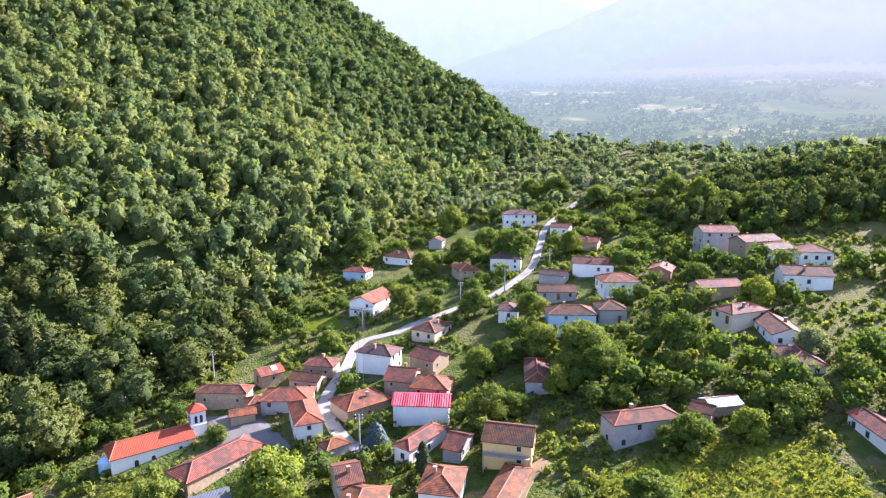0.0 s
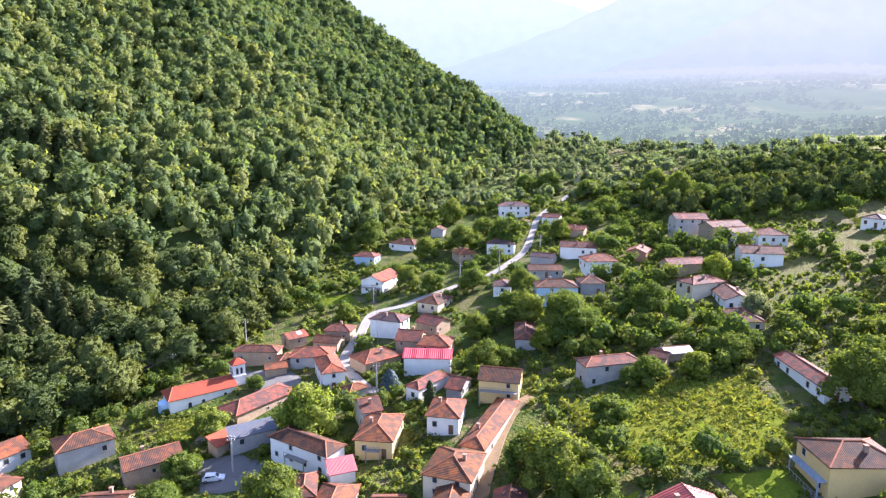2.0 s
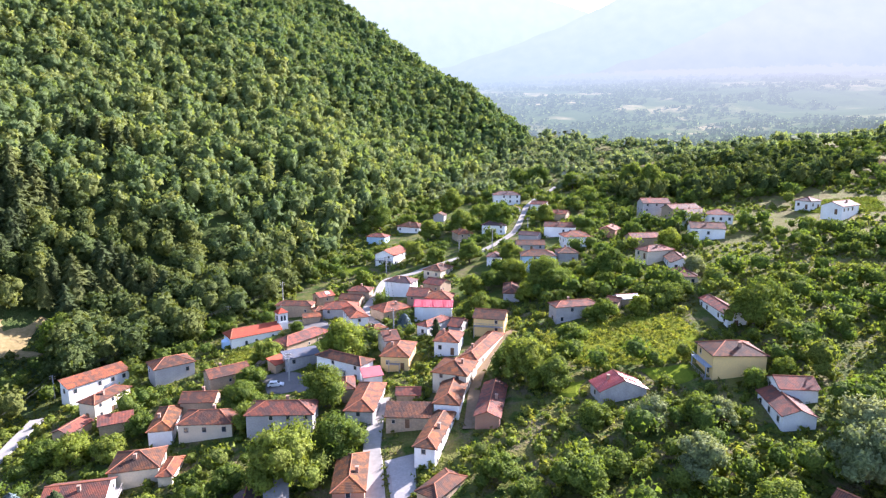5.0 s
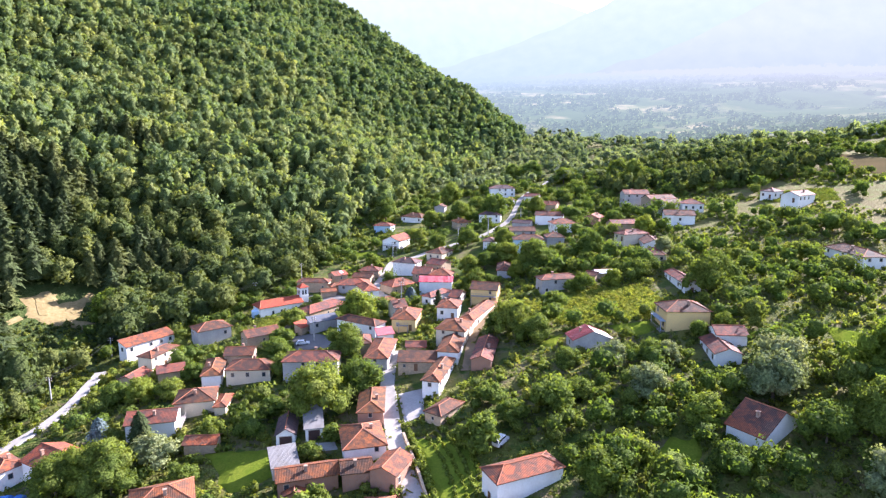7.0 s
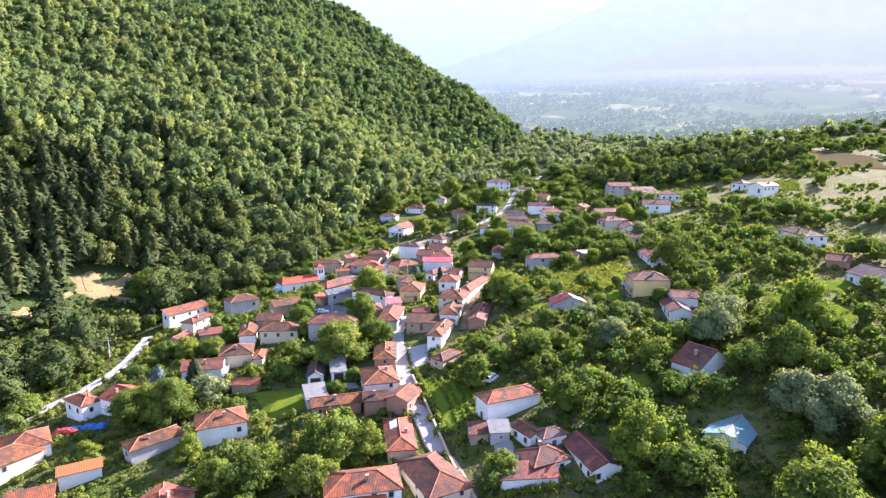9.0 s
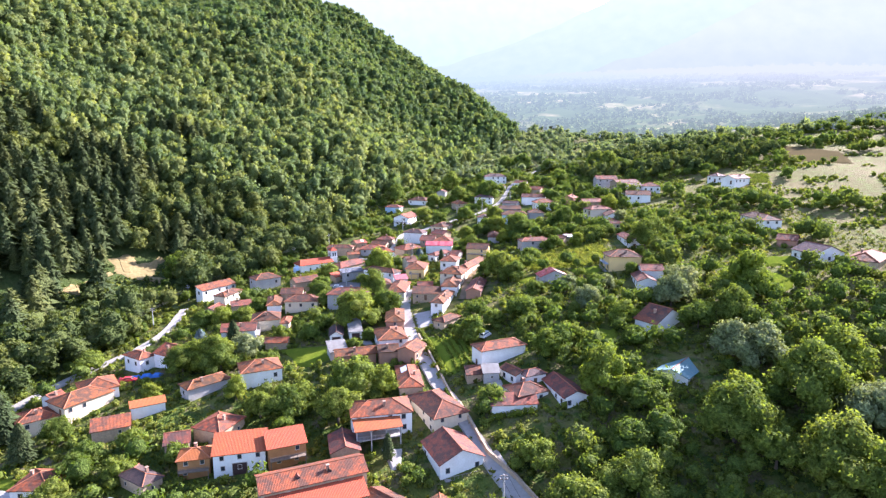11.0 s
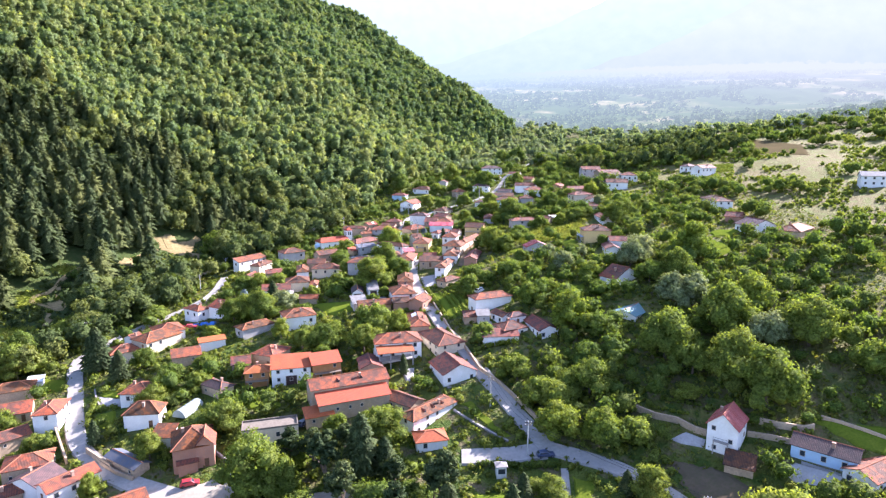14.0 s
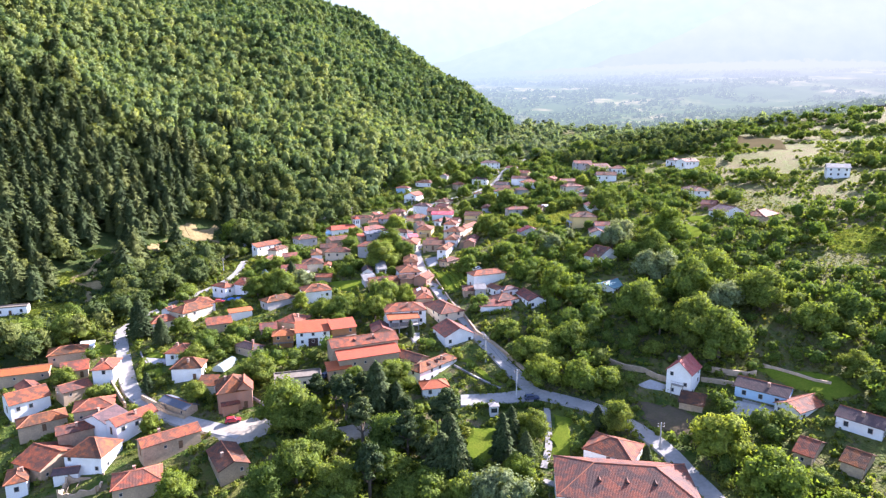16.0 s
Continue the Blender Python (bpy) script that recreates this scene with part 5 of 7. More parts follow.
# ---- church ----
def church(x, y, z, turn):
    """A white village church: hipped west end with a round apse, bell tower at the east end."""
    base = tagged(new("church"), "white plastered village church with a red-tiled roof and bell tower", "church")
    base.matrix_world = pose(x, y, z, 0, 0, turn)
    HOUSES.append((x, y, 10))
    a, b, tall, up, o, th = 8.0, 3.6, 4.6, 1.75, 0.35, 0.16
    bm = bmesh.new()
    low = [bm.verts.new((px, py, -2)) for px, py in ((-a, -b), (a, -b), (a, b), (-a, b))]
    top = [bm.verts.new((px, py, tall)) for px, py in ((-a, -b), (a, -b), (a, b), (-a, b))]
    e1 = bm.verts.new((a, 0, tall + up))
    bm.faces.new((low[0], low[1], top[1], top[0]))
    bm.faces.new((low[1], low[2], top[2], e1, top[1]))
    bm.faces.new((low[2], low[3], top[3], top[2]))
    bm.faces.new((low[3], low[0], top[0], top[3]))
    part("nave_wall", bm, WALL["w"], base)
    bm, ze, k = bmesh.new(), tall - up / b * o + th, tall + up + th
    p = (-a + 1.6, 0, k)
    slab(bm, [(-a - o, -b - o, ze), (a + o, -b - o, ze), (a + o, 0, k), p], th)
    slab(bm, [(a + o, b + o, ze), (-a - o, b + o, ze), p, (a + o, 0, k)], th)
    slab(bm, [(-a - o, b + o, ze), (-a - o, -b - o, ze), p], th)
    bmesh.ops.recalc_face_normals(bm, faces=bm.faces)
    roof = part("roof", bm, ROOF["u"], base)
    bm = bmesh.new()
    for q in (((-a - o, -b - o, ze), p), (p, (a + o, 0, k)), ((-a - o, b + o, ze), p)):
        tube(bm, q, [0.13, 0.13], 6)
    part("ridge_tiles", bm, RIDGE, roof)
    bm, n = bmesh.new(), 12
    arc = [(-a + 0.05 - 2.0 * math.sin(math.pi * i / n), 2.0 * math.cos(math.pi * i / n)) for i in range(n + 1)]
    lo, hi = ([bm.verts.new((px, py, h)) for px, py in arc] for h in (-2, 3.2))
    tip = bm.verts.new((-a + 0.05, 0, 4.1))
    for i in range(n):
        bm.faces.new((lo[i], lo[i + 1], hi[i + 1], hi[i]))
        bm.faces.new((hi[i], hi[i + 1], tip))
    bmesh.ops.recalc_face_normals(bm, faces=bm.faces)
    part("apse", bm, WALL["b"], base, "pale blue apse")
    bm = bmesh.new()
    box(bm, a + 0.4, a + 3.6, -b + 0.2, -1.7, -2, 2.3)
    slab(bm, [(a + 0.2, -b, 2.35), (a + 3.8, -b, 2.35), (a + 3.8, -1.58, 3.2), (a + 0.2, -1.58, 3.2)], 0.14)
    bmesh.ops.recalc_face_normals(bm, faces=bm.faces)
    part("annex", bm, WALL["t"], base, "tan stone annex at the tower's foot")
    for px, zz, w, h in ((-3.4, 1.5, 0.8, 1.6), (-0.2, 1.5, 0.8, 1.6), (5.2, 2.8, 0.7, 0.7)):
        bm = bmesh.new()
        prof = [(-w / 2, 0), (w / 2, 0)] + [(w / 2 * math.cos(math.pi * i / 8), h - w / 2 + w / 2 * math.sin(math.pi * i / 8)) for i in range(9)]
        f, g = ([bm.verts.new((px + u, yy, zz + v)) for u, v in prof] for yy in (-b - 0.05, -b - 0.003))
        bm.faces.new(f)
        for i in range(len(prof)):
            j = (i + 1) % len(prof)
            bm.faces.new((f[i], g[i], g[j], f[j]))
        bmesh.ops.recalc_face_normals(bm, faces=bm.faces)
        part("window", bm, GLASS, base)
    tw, th2 = 1.55, 9.4
    bm = bmesh.new()
    box(bm, a + 0.1, a + 0.1 + 2 * tw, -tw, tw, -2, th2)
    tower = part("tower", bm, WALL["w"], base)
    cx = a + 0.1 + tw
    # dark plates on the solid wall stand for shaded belfry openings
    for ang in (0, 90, -90):
        for s in (-0.55, 0.55):
            bm = bmesh.new()
            face = Matrix.Translation((cx, 0, 0)) @ Matrix.Rotation(radians(ang), 4, "Z")
            w, h = 0.62, 1.7
            prof = [(-w / 2, 0), (w / 2, 0)] + [(w / 2 * math.cos(math.pi * i / 8), h - w / 2 + w / 2 * math.sin(math.pi * i / 8)) for i in range(9)]
            f, g = ([bm.verts.new(face @ Vector((s + u, yy, 6.7 + v))) for u, v in prof] for yy in (-tw - 0.04, -tw - 0.003))
            bm.faces.new(f)
            for i in range(len(prof)):
                j = (i + 1) % len(prof)
                bm.faces.new((f[i], g[i], g[j], f[j]))
            bmesh.ops.recalc_face_normals(bm, faces=bm.faces)
            part("belfry_dark_plate", bm, GLASS, tower)
    bm = bmesh.new()
    box(bm, cx - tw - 0.14, cx + tw + 0.14, -tw - 0.14, tw + 0.14, 6.1, 6.3)
    part("cornice", bm, WALL["w"], tower)
    bm, q = bmesh.new(), tw + 0.35
    tip = (cx, 0, th2 + 1.4)
    ring = [(cx - q, -q, th2 - 0.02), (cx + q, -q, th2 - 0.02), (cx + q, q, th2 - 0.02), (cx - q, q, th2 - 0.02)]
    for i in range(4):
        slab(bm, [ring[i], ring[(i + 1) % 4], tip], 0.12)
    bmesh.ops.recalc_face_normals(bm, faces=bm.faces)
    part("tower_roof", bm, ROOF["u"], tower)
    bm = bmesh.new()
    box(bm, cx - 0.05, cx + 0.05, -0.05, 0.05, th2 + 1.3, th2 + 2.3)
    box(bm, cx - 0.28, cx + 0.28, -0.045, 0.045, th2 + 1.85, th2 + 1.95)
    part("cross", bm, STEEL, tower)
    return base


church(-62.3, 118.6, 13.3, 36.6)


# ---- poles, walls, cars ----
TYRE = surf("tyre_rubber", (0.03, 0.03, 0.03), (0.04, 0.04, 0.04), (0.06, 0.055, 0.05), 2.0, 8.0)


POLE = surf("pole_concrete", (0.44, 0.43, 0.41), (0.37, 0.36, 0.34), (0.28, 0.27, 0.25), 0.8, 5.0)


def utility_pole(x, y, z, tall, arms=2):
    base = tagged(new("utility_pole"), "pale grey concrete utility pole with wooden crossarms", "utility pole", "utility poles")
    base.location = (x, y, z)
    bm = bmesh.new()
    tube(bm, [(0, 0, -0.8), (0, 0, tall * 0.5), (0, 0, tall)], [0.22, 0.18, 0.13], 8)
    part("post", bm, POLE, base)
    for k in range(arms):
        bm = bmesh.new()
        box(bm, -0.85, 0.85, -0.06, 0.06, tall - 0.4 - 0.7 * k, tall - 0.28 - 0.7 * k)
        arm = part("crossarm", bm, WOOD, base)
        for px in (-0.7, 0.0, 0.7):
            bm = bmesh.new()
            tube(bm, [(px, 0.0, tall - 0.3 - 0.7 * k), (px, 0.0, tall - 0.1 - 0.7 * k)], [0.05, 0.07], 6)
            part("insulator", bm, WALL["w"], arm)
    return Vector((x, y, z + tall))


def wire(p, q, sag):
    bm = bmesh.new()
    pts = [p.lerp(q, i / 14) - Vector((0, 0, sag * 4 * (i / 14) * (1 - i / 14))) for i in range(15)]
    tube(bm, pts, [0.035] * 15, 4)
    whole("cable", bm, TYRE, label="thin dark overhead cable between utility poles", category="cable")


def low_wall(points, tall, thick, material, label):
    bm, rows = bmesh.new(), []
    line = []
    for p, q in zip(points, points[1:]):
        n = max(1, int(math.dist(p, q) / 2.5))
        line += [Vector(p).lerp(Vector(q), i / n) for i in range(n)]
    line.append(Vector(points[-1]))
    for k, p in enumerate(line):
        d = (line[min(k + 1, len(line) - 1)] - line[max(k - 1, 0)]).normalized()
        s = Vector((-d.y, d.x)) * thick / 2
        z = gz(*p)
        rows.append([bm.verts.new((*(p + s * f).xy, z + h)) for f, h in ((-1, -0.8), (-1, tall + 0.1 * noise.noise((p.x, p.y, 1))), (1, tall + 0.1 * noise.noise((p.x, p.y, 1))), (1, -0.8))])
    for a, b in zip(rows, rows[1:]):
        for i in range(4):
            j = (i + 1) % 4
            bm.faces.new((a[i], a[j], b[j], b[i]))
    bm.faces.new(rows[0])
    bm.faces.new(rows[-1][::-1])
    bmesh.ops.recalc_face_normals(bm, faces=bm.faces)
    whole("garden_wall", bm, material, label=label, category="wall")


def paint(name, c):
    m, n, l = graph(name)
    p = n["Principled BSDF"]
    co = n.new("ShaderNodeTexCoord").outputs["Object"]
    l.new(mixed(n, l, noisy(n, l, co, 2.0), c, tuple(v * 0.8 + 0.03 for v in c)), p.inputs["Base Color"])
    p.inputs["Roughness"].default_value, p.inputs["Coat Weight"].default_value = 0.3, 0.5
    return m


CAR_PAINT = {"white": paint("white_car_paint", (0.75, 0.76, 0.78)), "white_van": paint("white_van_paint", (0.75, 0.76, 0.78)),
             "red": paint("red_car_paint", (0.5, 0.02, 0.03)), "dark": paint("dark_blue_car_paint", (0.04, 0.06, 0.12))}


def car(x, y, turn, colour):
    van = colour == "white_van"
    base = tagged(new("car"), f"{'white parked van' if van else colour.replace('dark', 'dark blue') + ' parked hatchback car'} on the ground beside houses", "van" if van else "car")
    base.matrix_world = pose(x, y, gz(x, y) + 0.13, 0, 0, turn)
    HOUSES.append((x, y, 2.2))
    hl, hw, top = (2.2, 0.86, 1.8) if van else (2.05, 0.83, 1.45)
    prof = ([(-hl, 0.35), (hl, 0.35), (hl, 0.9), (hl - 0.75, 1.05), (hl - 1.3, top), (-hl + 0.1, top), (-hl, 1.0)] if van else
            [(-hl, 0.35), (hl, 0.35), (hl, 0.78), (hl - 1.0, 0.92), (hl - 1.75, top), (-hl + 0.55, top), (-hl + 0.05, 0.95)])
    bm = bmesh.new()
    rows = []
    for s in (-1, -0.82, 0.82, 1):
        rows.append([bm.verts.new((px * (0.97 if abs(s) == 1 else 1), s * hw * (0.86 if pz > 1.1 else 1.0), pz - (0.05 if abs(s) == 1 and pz > 0.7 else 0))) for px, pz in prof])
    for a, b in zip(rows, rows[1:]):
        for i in range(len(prof)):
            j = (i + 1) % len(prof)
            bm.faces.new((a[i], a[j], b[j], b[i]))
    bm.faces.new(rows[0][::-1])
    bm.faces.new(rows[-1])
    bmesh.ops.recalc_face_normals(bm, faces=bm.faces)
    body = part("body", bm, CAR_PAINT[colour], base)
    for s in (-1, 1):
        bm = bmesh.new()
        yy = s * hw * 0.93
        f = [bm.verts.new(v) for v in ((prof[3][0] - 0.25, yy, 1.0), (prof[4][0] - 0.05, yy, top - 0.12), (prof[5][0] + 0.25, yy, top - 0.12), (prof[5][0] - 0.1, yy, 1.0))]
        g = [bm.verts.new(v.co - Vector((0, s * 0.1, 0))) for v in f]
        bm.faces.new(f)
        bm.faces.new(g[::-1])
        for i in range(4):
            bm.faces.new((f[i], g[i], g[(i + 1) % 4], f[(i + 1) % 4]))
        part("side_window", bm, GLASS, body)
    for i, j, name in ((3, 4, "windscreen"), (5, 6, "rear_window")):
        bm = bmesh.new()
        (x0, z0), (x1, z1) = prof[i], prof[j]
        nrm = Vector((z1 - z0, 0, -(x1 - x0))).normalized()
        nrm = nrm if nrm.z > 0 else -nrm
        f = [bm.verts.new(Vector((x0 + (x1 - x0) * t, yy * hw, z0 + (z1 - z0) * t)) + nrm * 0.015) for t, yy in ((0.12, -0.72), (0.12, 0.72), (0.88, 0.66), (0.88, -0.66))]
        g = [bm.verts.new(v.co - nrm * 0.05) for v in f]
        bm.faces.new(f)
        bm.faces.new(g[::-1])
        for k in range(4):
            bm.faces.new((f[k], g[k], g[(k + 1) % 4], f[(k + 1) % 4]))
        part(name, bm, GLASS, body)
    for px in (-hl + 0.7, hl - 0.75):
        for s in (-1, 1):
            bm = bmesh.new()
            tube(bm, [(px, s * hw - 0.1, 0.3), (px, s * hw + 0.08, 0.3)], [0.31, 0.31], 14)
            wheel = part("wheel", bm, TYRE, base)
            bm = bmesh.new()
            tube(bm, [(px, s * (hw + 0.05) - 0.0, 0.3), (px, s * (hw + 0.1), 0.3)], [0.17, 0.15], 10)
            part("rim", bm, STEEL, wheel)


car(-45.1, 81.6, 10, "white")
car(9.1, 18.5, 55, "white_van")
car(-61.4, -71.8, 20, "red")
car(-53.9, -70.0, -5, "dark")
car(-68.3, -54.9, 70, "red")
car(-40.2, -51.2, 60, "dark")
car(-95.9, 15.7, 10, "red")
car(51.6, 45.7, 40, "white")
car(-111.3, -37.7, 80, "white")
car(-15.9, -50.9, 20, "dark")
car(19.0, -66.4, 8, "dark")
utility_pole(-74.1, 130.6, gz(-74.1, 130.6), 7.7)
utility_pole(-61.2, 151.9, gz(-61.2, 151.9), 7.9)
utility_pole(-109.3, 91.3, gz(-109.3, 91.3), 6.6)
utility_pole(-110.7, 62.4, gz(-110.7, 62.4), 7.2)
utility_pole(-120.6, 30.8, gz(-120.6, 30.8), 9.0)
utility_pole(-131.7, 11.0, gz(-131.7, 11.0), 7.6)
utility_pole(-16.8, 112.2, gz(-16.8, 112.2), 7.8)
utility_pole(20.2, 191.3, gz(20.2, 191.3), 9.0)
utility_pole(39.2, 216.6, gz(39.2, 216.6), 6.3)
utility_pole(7.8, -46.5, gz(7.8, -46.5), 8.4)
utility_pole(14.9, -65.7, gz(14.9, -65.7), 8.9)
utility_pole(45.8, -90.3, gz(45.8, -90.3), 6.6)
utility_pole(-24.8, 177.9, gz(-24.8, 177.9), 6.7)
utility_pole(5.7, 189.3, gz(5.7, 189.3), 7.0)
utility_pole(-42.1, 83.7, gz(-42.1, 83.7), 7.9)
wire(Vector((-74.8, 130.6, 22.7)), Vector((-61.9, 151.9, 26.1)), 1.2)
wire(Vector((-73.4, 130.6, 22.7)), Vector((-60.5, 151.9, 26.1)), 1.2)
wire(Vector((-74.8, 130.6, 22.7)), Vector((-110.0, 91.3, 13.8)), 1.2)
wire(Vector((-73.4, 130.6, 22.7)), Vector((-108.6, 91.3, 13.8)), 1.2)
wire(Vector((-110.0, 91.3, 13.8)), Vector((-111.4, 62.4, 12.0)), 1.2)
wire(Vector((-108.6, 91.3, 13.8)), Vector((-110.0, 62.4, 12.0)), 1.2)
wire(Vector((-111.4, 62.4, 12.0)), Vector((-121.3, 30.8, 10.0)), 1.2)
wire(Vector((-110.0, 62.4, 12.0)), Vector((-119.9, 30.8, 10.0)), 1.2)
wire(Vector((-121.3, 30.8, 10.0)), Vector((-132.4, 11.0, 6.4)), 1.2)
wire(Vector((-119.9, 30.8, 10.0)), Vector((-131.0, 11.0, 6.4)), 1.2)
wire(Vector((-17.5, 112.2, 27.1)), Vector((-25.5, 177.9, 30.9)), 1.2)
wire(Vector((-16.1, 112.2, 27.1)), Vector((-24.1, 177.9, 30.9)), 1.2)
wire(Vector((-25.5, 177.9, 30.9)), Vector((5.0, 189.3, 36.2)), 1.2)
wire(Vector((-24.1, 177.9, 30.9)), Vector((6.4, 189.3, 36.2)), 1.2)
wire(Vector((7.1, -46.5, 9.2)), Vector((14.2, -65.7, 6.0)), 1.2)
wire(Vector((8.5, -46.5, 9.2)), Vector((15.6, -65.7, 6.0)), 1.2)
wire(Vector((14.2, -65.7, 6.0)), Vector((45.1, -90.3, 2.6)), 1.2)
wire(Vector((15.6, -65.7, 6.0)), Vector((46.5, -90.3, 2.6)), 1.2)
low_wall(((-11.0, 25.7), (-8.3, 16.2), (-6.1, 7.5), (-4.1, -0.2), (-2.1, -7.4), (-0.1, -13.1)), 1.0, 0.5, WALL["t"], "rough tan stone retaining wall")
low_wall(((66.9, -64.4), (71.4, -67.7), (75.9, -70.4), (78.1, -70.4)), 1.5, 0.5, WALL["t"], "rough tan stone retaining wall")
low_wall(((64.4, -68.4), (68.5, -70.8), (71.8, -73.2)), 1.2, 0.5, WALL["t"], "rough tan stone terrace wall below another")
low_wall(((81.3, -67.6), (84.2, -70.5), (87.2, -73.9), (89.6, -77.0), (92.4, -79.2)), 0.9, 0.45, WALL["t"], "rough tan stone retaining wall")
low_wall(((43.5, -54.9), (47.0, -58.5), (51.2, -60.9), (53.9, -64.6), (56.0, -66.3)), 1.5, 0.5, WALL["t"], "rough tan stone retaining wall")
low_wall(((-1.8, -47.0), (3.1, -52.4), (8.1, -57.5), (11.0, -60.3)), 0.4, 0.6, CONCRETE, "low pale concrete wall between garden and lawn")
low_wall(((20.5, -56.8), (15.7, -46.9), (11.3, -38.3), (6.1, -30.4), (0.5, -12.9)), 1.2, 0.5, WALL["t"], "rough tan stone retaining wall")
low_wall(((-62.8, -58.6), (-55.0, -65.0), (-51.7, -66.6)), 0.8, 0.4, CONCRETE, "low pale concrete garden wall")
low_wall(((-92.8, -57.1), (-87.7, -61.0), (-82.8, -64.6)), 1.6, 0.5, WALL["t"], "rough tan stone retaining wall")
low_wall(((-108.7, -44.3), (-103.0, -51.5), (-96.1, -60.2)), 1.6, 0.5, WALL["t"], "rough tan stone retaining wall")
low_wall(((-92.0, -57.6), (-86.2, -62.6), (-80.2, -66.8), (-75.4, -69.2)), 1.1, 0.45, WALL["t"], "rough tan stone wall along the bend of the road")
low_wall(((-108.8, -24.9), (-104.9, -31.0), (-101.0, -36.0)), 0.8, 0.4, CONCRETE, "low pale concrete garden wall")


# ---- lawns and fields ----
FIELDS, MEADOWS, BANKS = [], [], []


def field(points, material, label, rise=0.4):
    """A patch of other grass, laid on the ground."""
    FIELDS.append(points)
    if "hill" in label:
        BANKS.append(points)
    if material is DRY:
        MEADOWS.append(points)
    bm = bmesh.new()
    bm.faces.new([bm.verts.new((x, y, 0)) for x, y in points])
    bmesh.ops.triangulate(bm, faces=bm.faces)
    for _ in range(3 if max(math.dist(points[0], q) for q in points) < 60 else 4):
        bmesh.ops.subdivide_edges(bm, edges=bm.edges, cuts=1, use_grid_fill=True)
    ragged = 0.15 if material.name == "yard_concrete" else 1.5
    for v in bm.verts:
        v.co += Vector((noise.noise((v.co.x / 3, v.co.y / 3, 7)), noise.noise((v.co.x / 3, v.co.y / 3, 17)), 0)) * ragged
        v.co.z = gz(v.co.x, v.co.y) + (rise if not v.is_boundary else 0.05)
    grass = "grass" in label
    whole("lawn" if grass else "yard", bm, material, label=label, category="lawn" if grass else "yard", kind="structure")


LAWN = surf("mown_grass", (0.105, 0.145, 0.014), (0.145, 0.17, 0.02), (0.065, 0.095, 0.012), 0.35, 2.2, rnd=0.08, bump=0.8, stain=0.7, shine=0.0)
STRAW = surf("straw_stubble", (0.115, 0.085, 0.046), (0.095, 0.075, 0.04), (0.07, 0.068, 0.03), 0.08, 0.7, rnd=0.05, shine=0.0)
DRY = surf("dry_grass", (0.2, 0.21, 0.03), (0.15, 0.18, 0.022), (0.085, 0.115, 0.016), 0.08, 0.7, rnd=0.05, shine=0.0)
field(((23.3, 57.9), (27.8, 64.5), (31.1, 62.7), (27.1, 56.6)), LAWN, "bright green mown garden grass")
field(((43.5, 64.3), (54.6, 63.6), (52.8, 57.6), (48.2, 54.2), (44.6, 57.6)), LAWN, "bright green mown garden grass")
field(((-54.7, 27.9), (-39.5, 26.5), (-35.7, 16.7), (-44.5, 12.8)), LAWN, "bright green mown garden grass")
field(((-62.7, -39.9), (-50.2, -41.0), (-48.7, -43.5), (-57.2, -44.0)), LAWN, "bright green mown garden grass")
field(((1.7, -75.9), (9.0, -76.6), (8.0, -86.1), (1.8, -92.0), (-0.1, -83.3)), LAWN, "bright green mown garden grass")
field(((23.9, -73.4), (28.2, -75.5), (24.2, -90.6), (20.6, -87.7)), LAWN, "bright green mown garden grass")
field(((-106.2, -27.1), (-100.4, -26.9), (-97.6, -31.6), (-103.6, -30.9)), LAWN, "bright green mown garden grass")
field(((-99.8, -39.8), (-95.7, -37.6), (-91.3, -46.1), (-95.9, -46.6)), LAWN, "bright green mown garden grass")
field(((25.9, 93.0), (45.7, 98.7), (62.3, 94.8), (63.1, 79.1), (55.5, 66.2), (33.6, 69.0), (25.7, 80.3)), DRY, "dry yellow-green meadow grass")
field(((230.8, 262.0), (242.9, 219.8), (222.0, 176.0), (202.5, 206.0)), STRAW, "mown straw-coloured field on the slope")
field(((151.0, 194.7), (143.9, 176.1), (168.2, 160.4), (178.3, 182.3)), DRY, "dry yellow-green meadow grass")
field(((92.2, 46.9), (102.6, 37.2), (106.2, 26.6), (97.1, 19.1), (86.2, 32.6)), LAWN, "bright green mown garden grass")
field(((106.6, 49.1), (119.9, 46.9), (110.0, 39.0), (102.1, 41.5)), LAWN, "bright green mown garden grass")
field(((-50.1, 190.4), (-34.3, 190.9), (-31.7, 180.6), (-46.6, 180.0)), LAWN, "bright green mown garden grass")
field(((138.1, 3.4), (164.8, 8.3), (147.6, -18.7), (134.2, -13.1)), DRY, "dry yellow-green meadow grass")
field(((33.6, 7.4), (42.0, 13.4), (46.4, 10.8), (43.7, 5.0), (36.5, 2.0)), LAWN, "bright green mown garden grass")


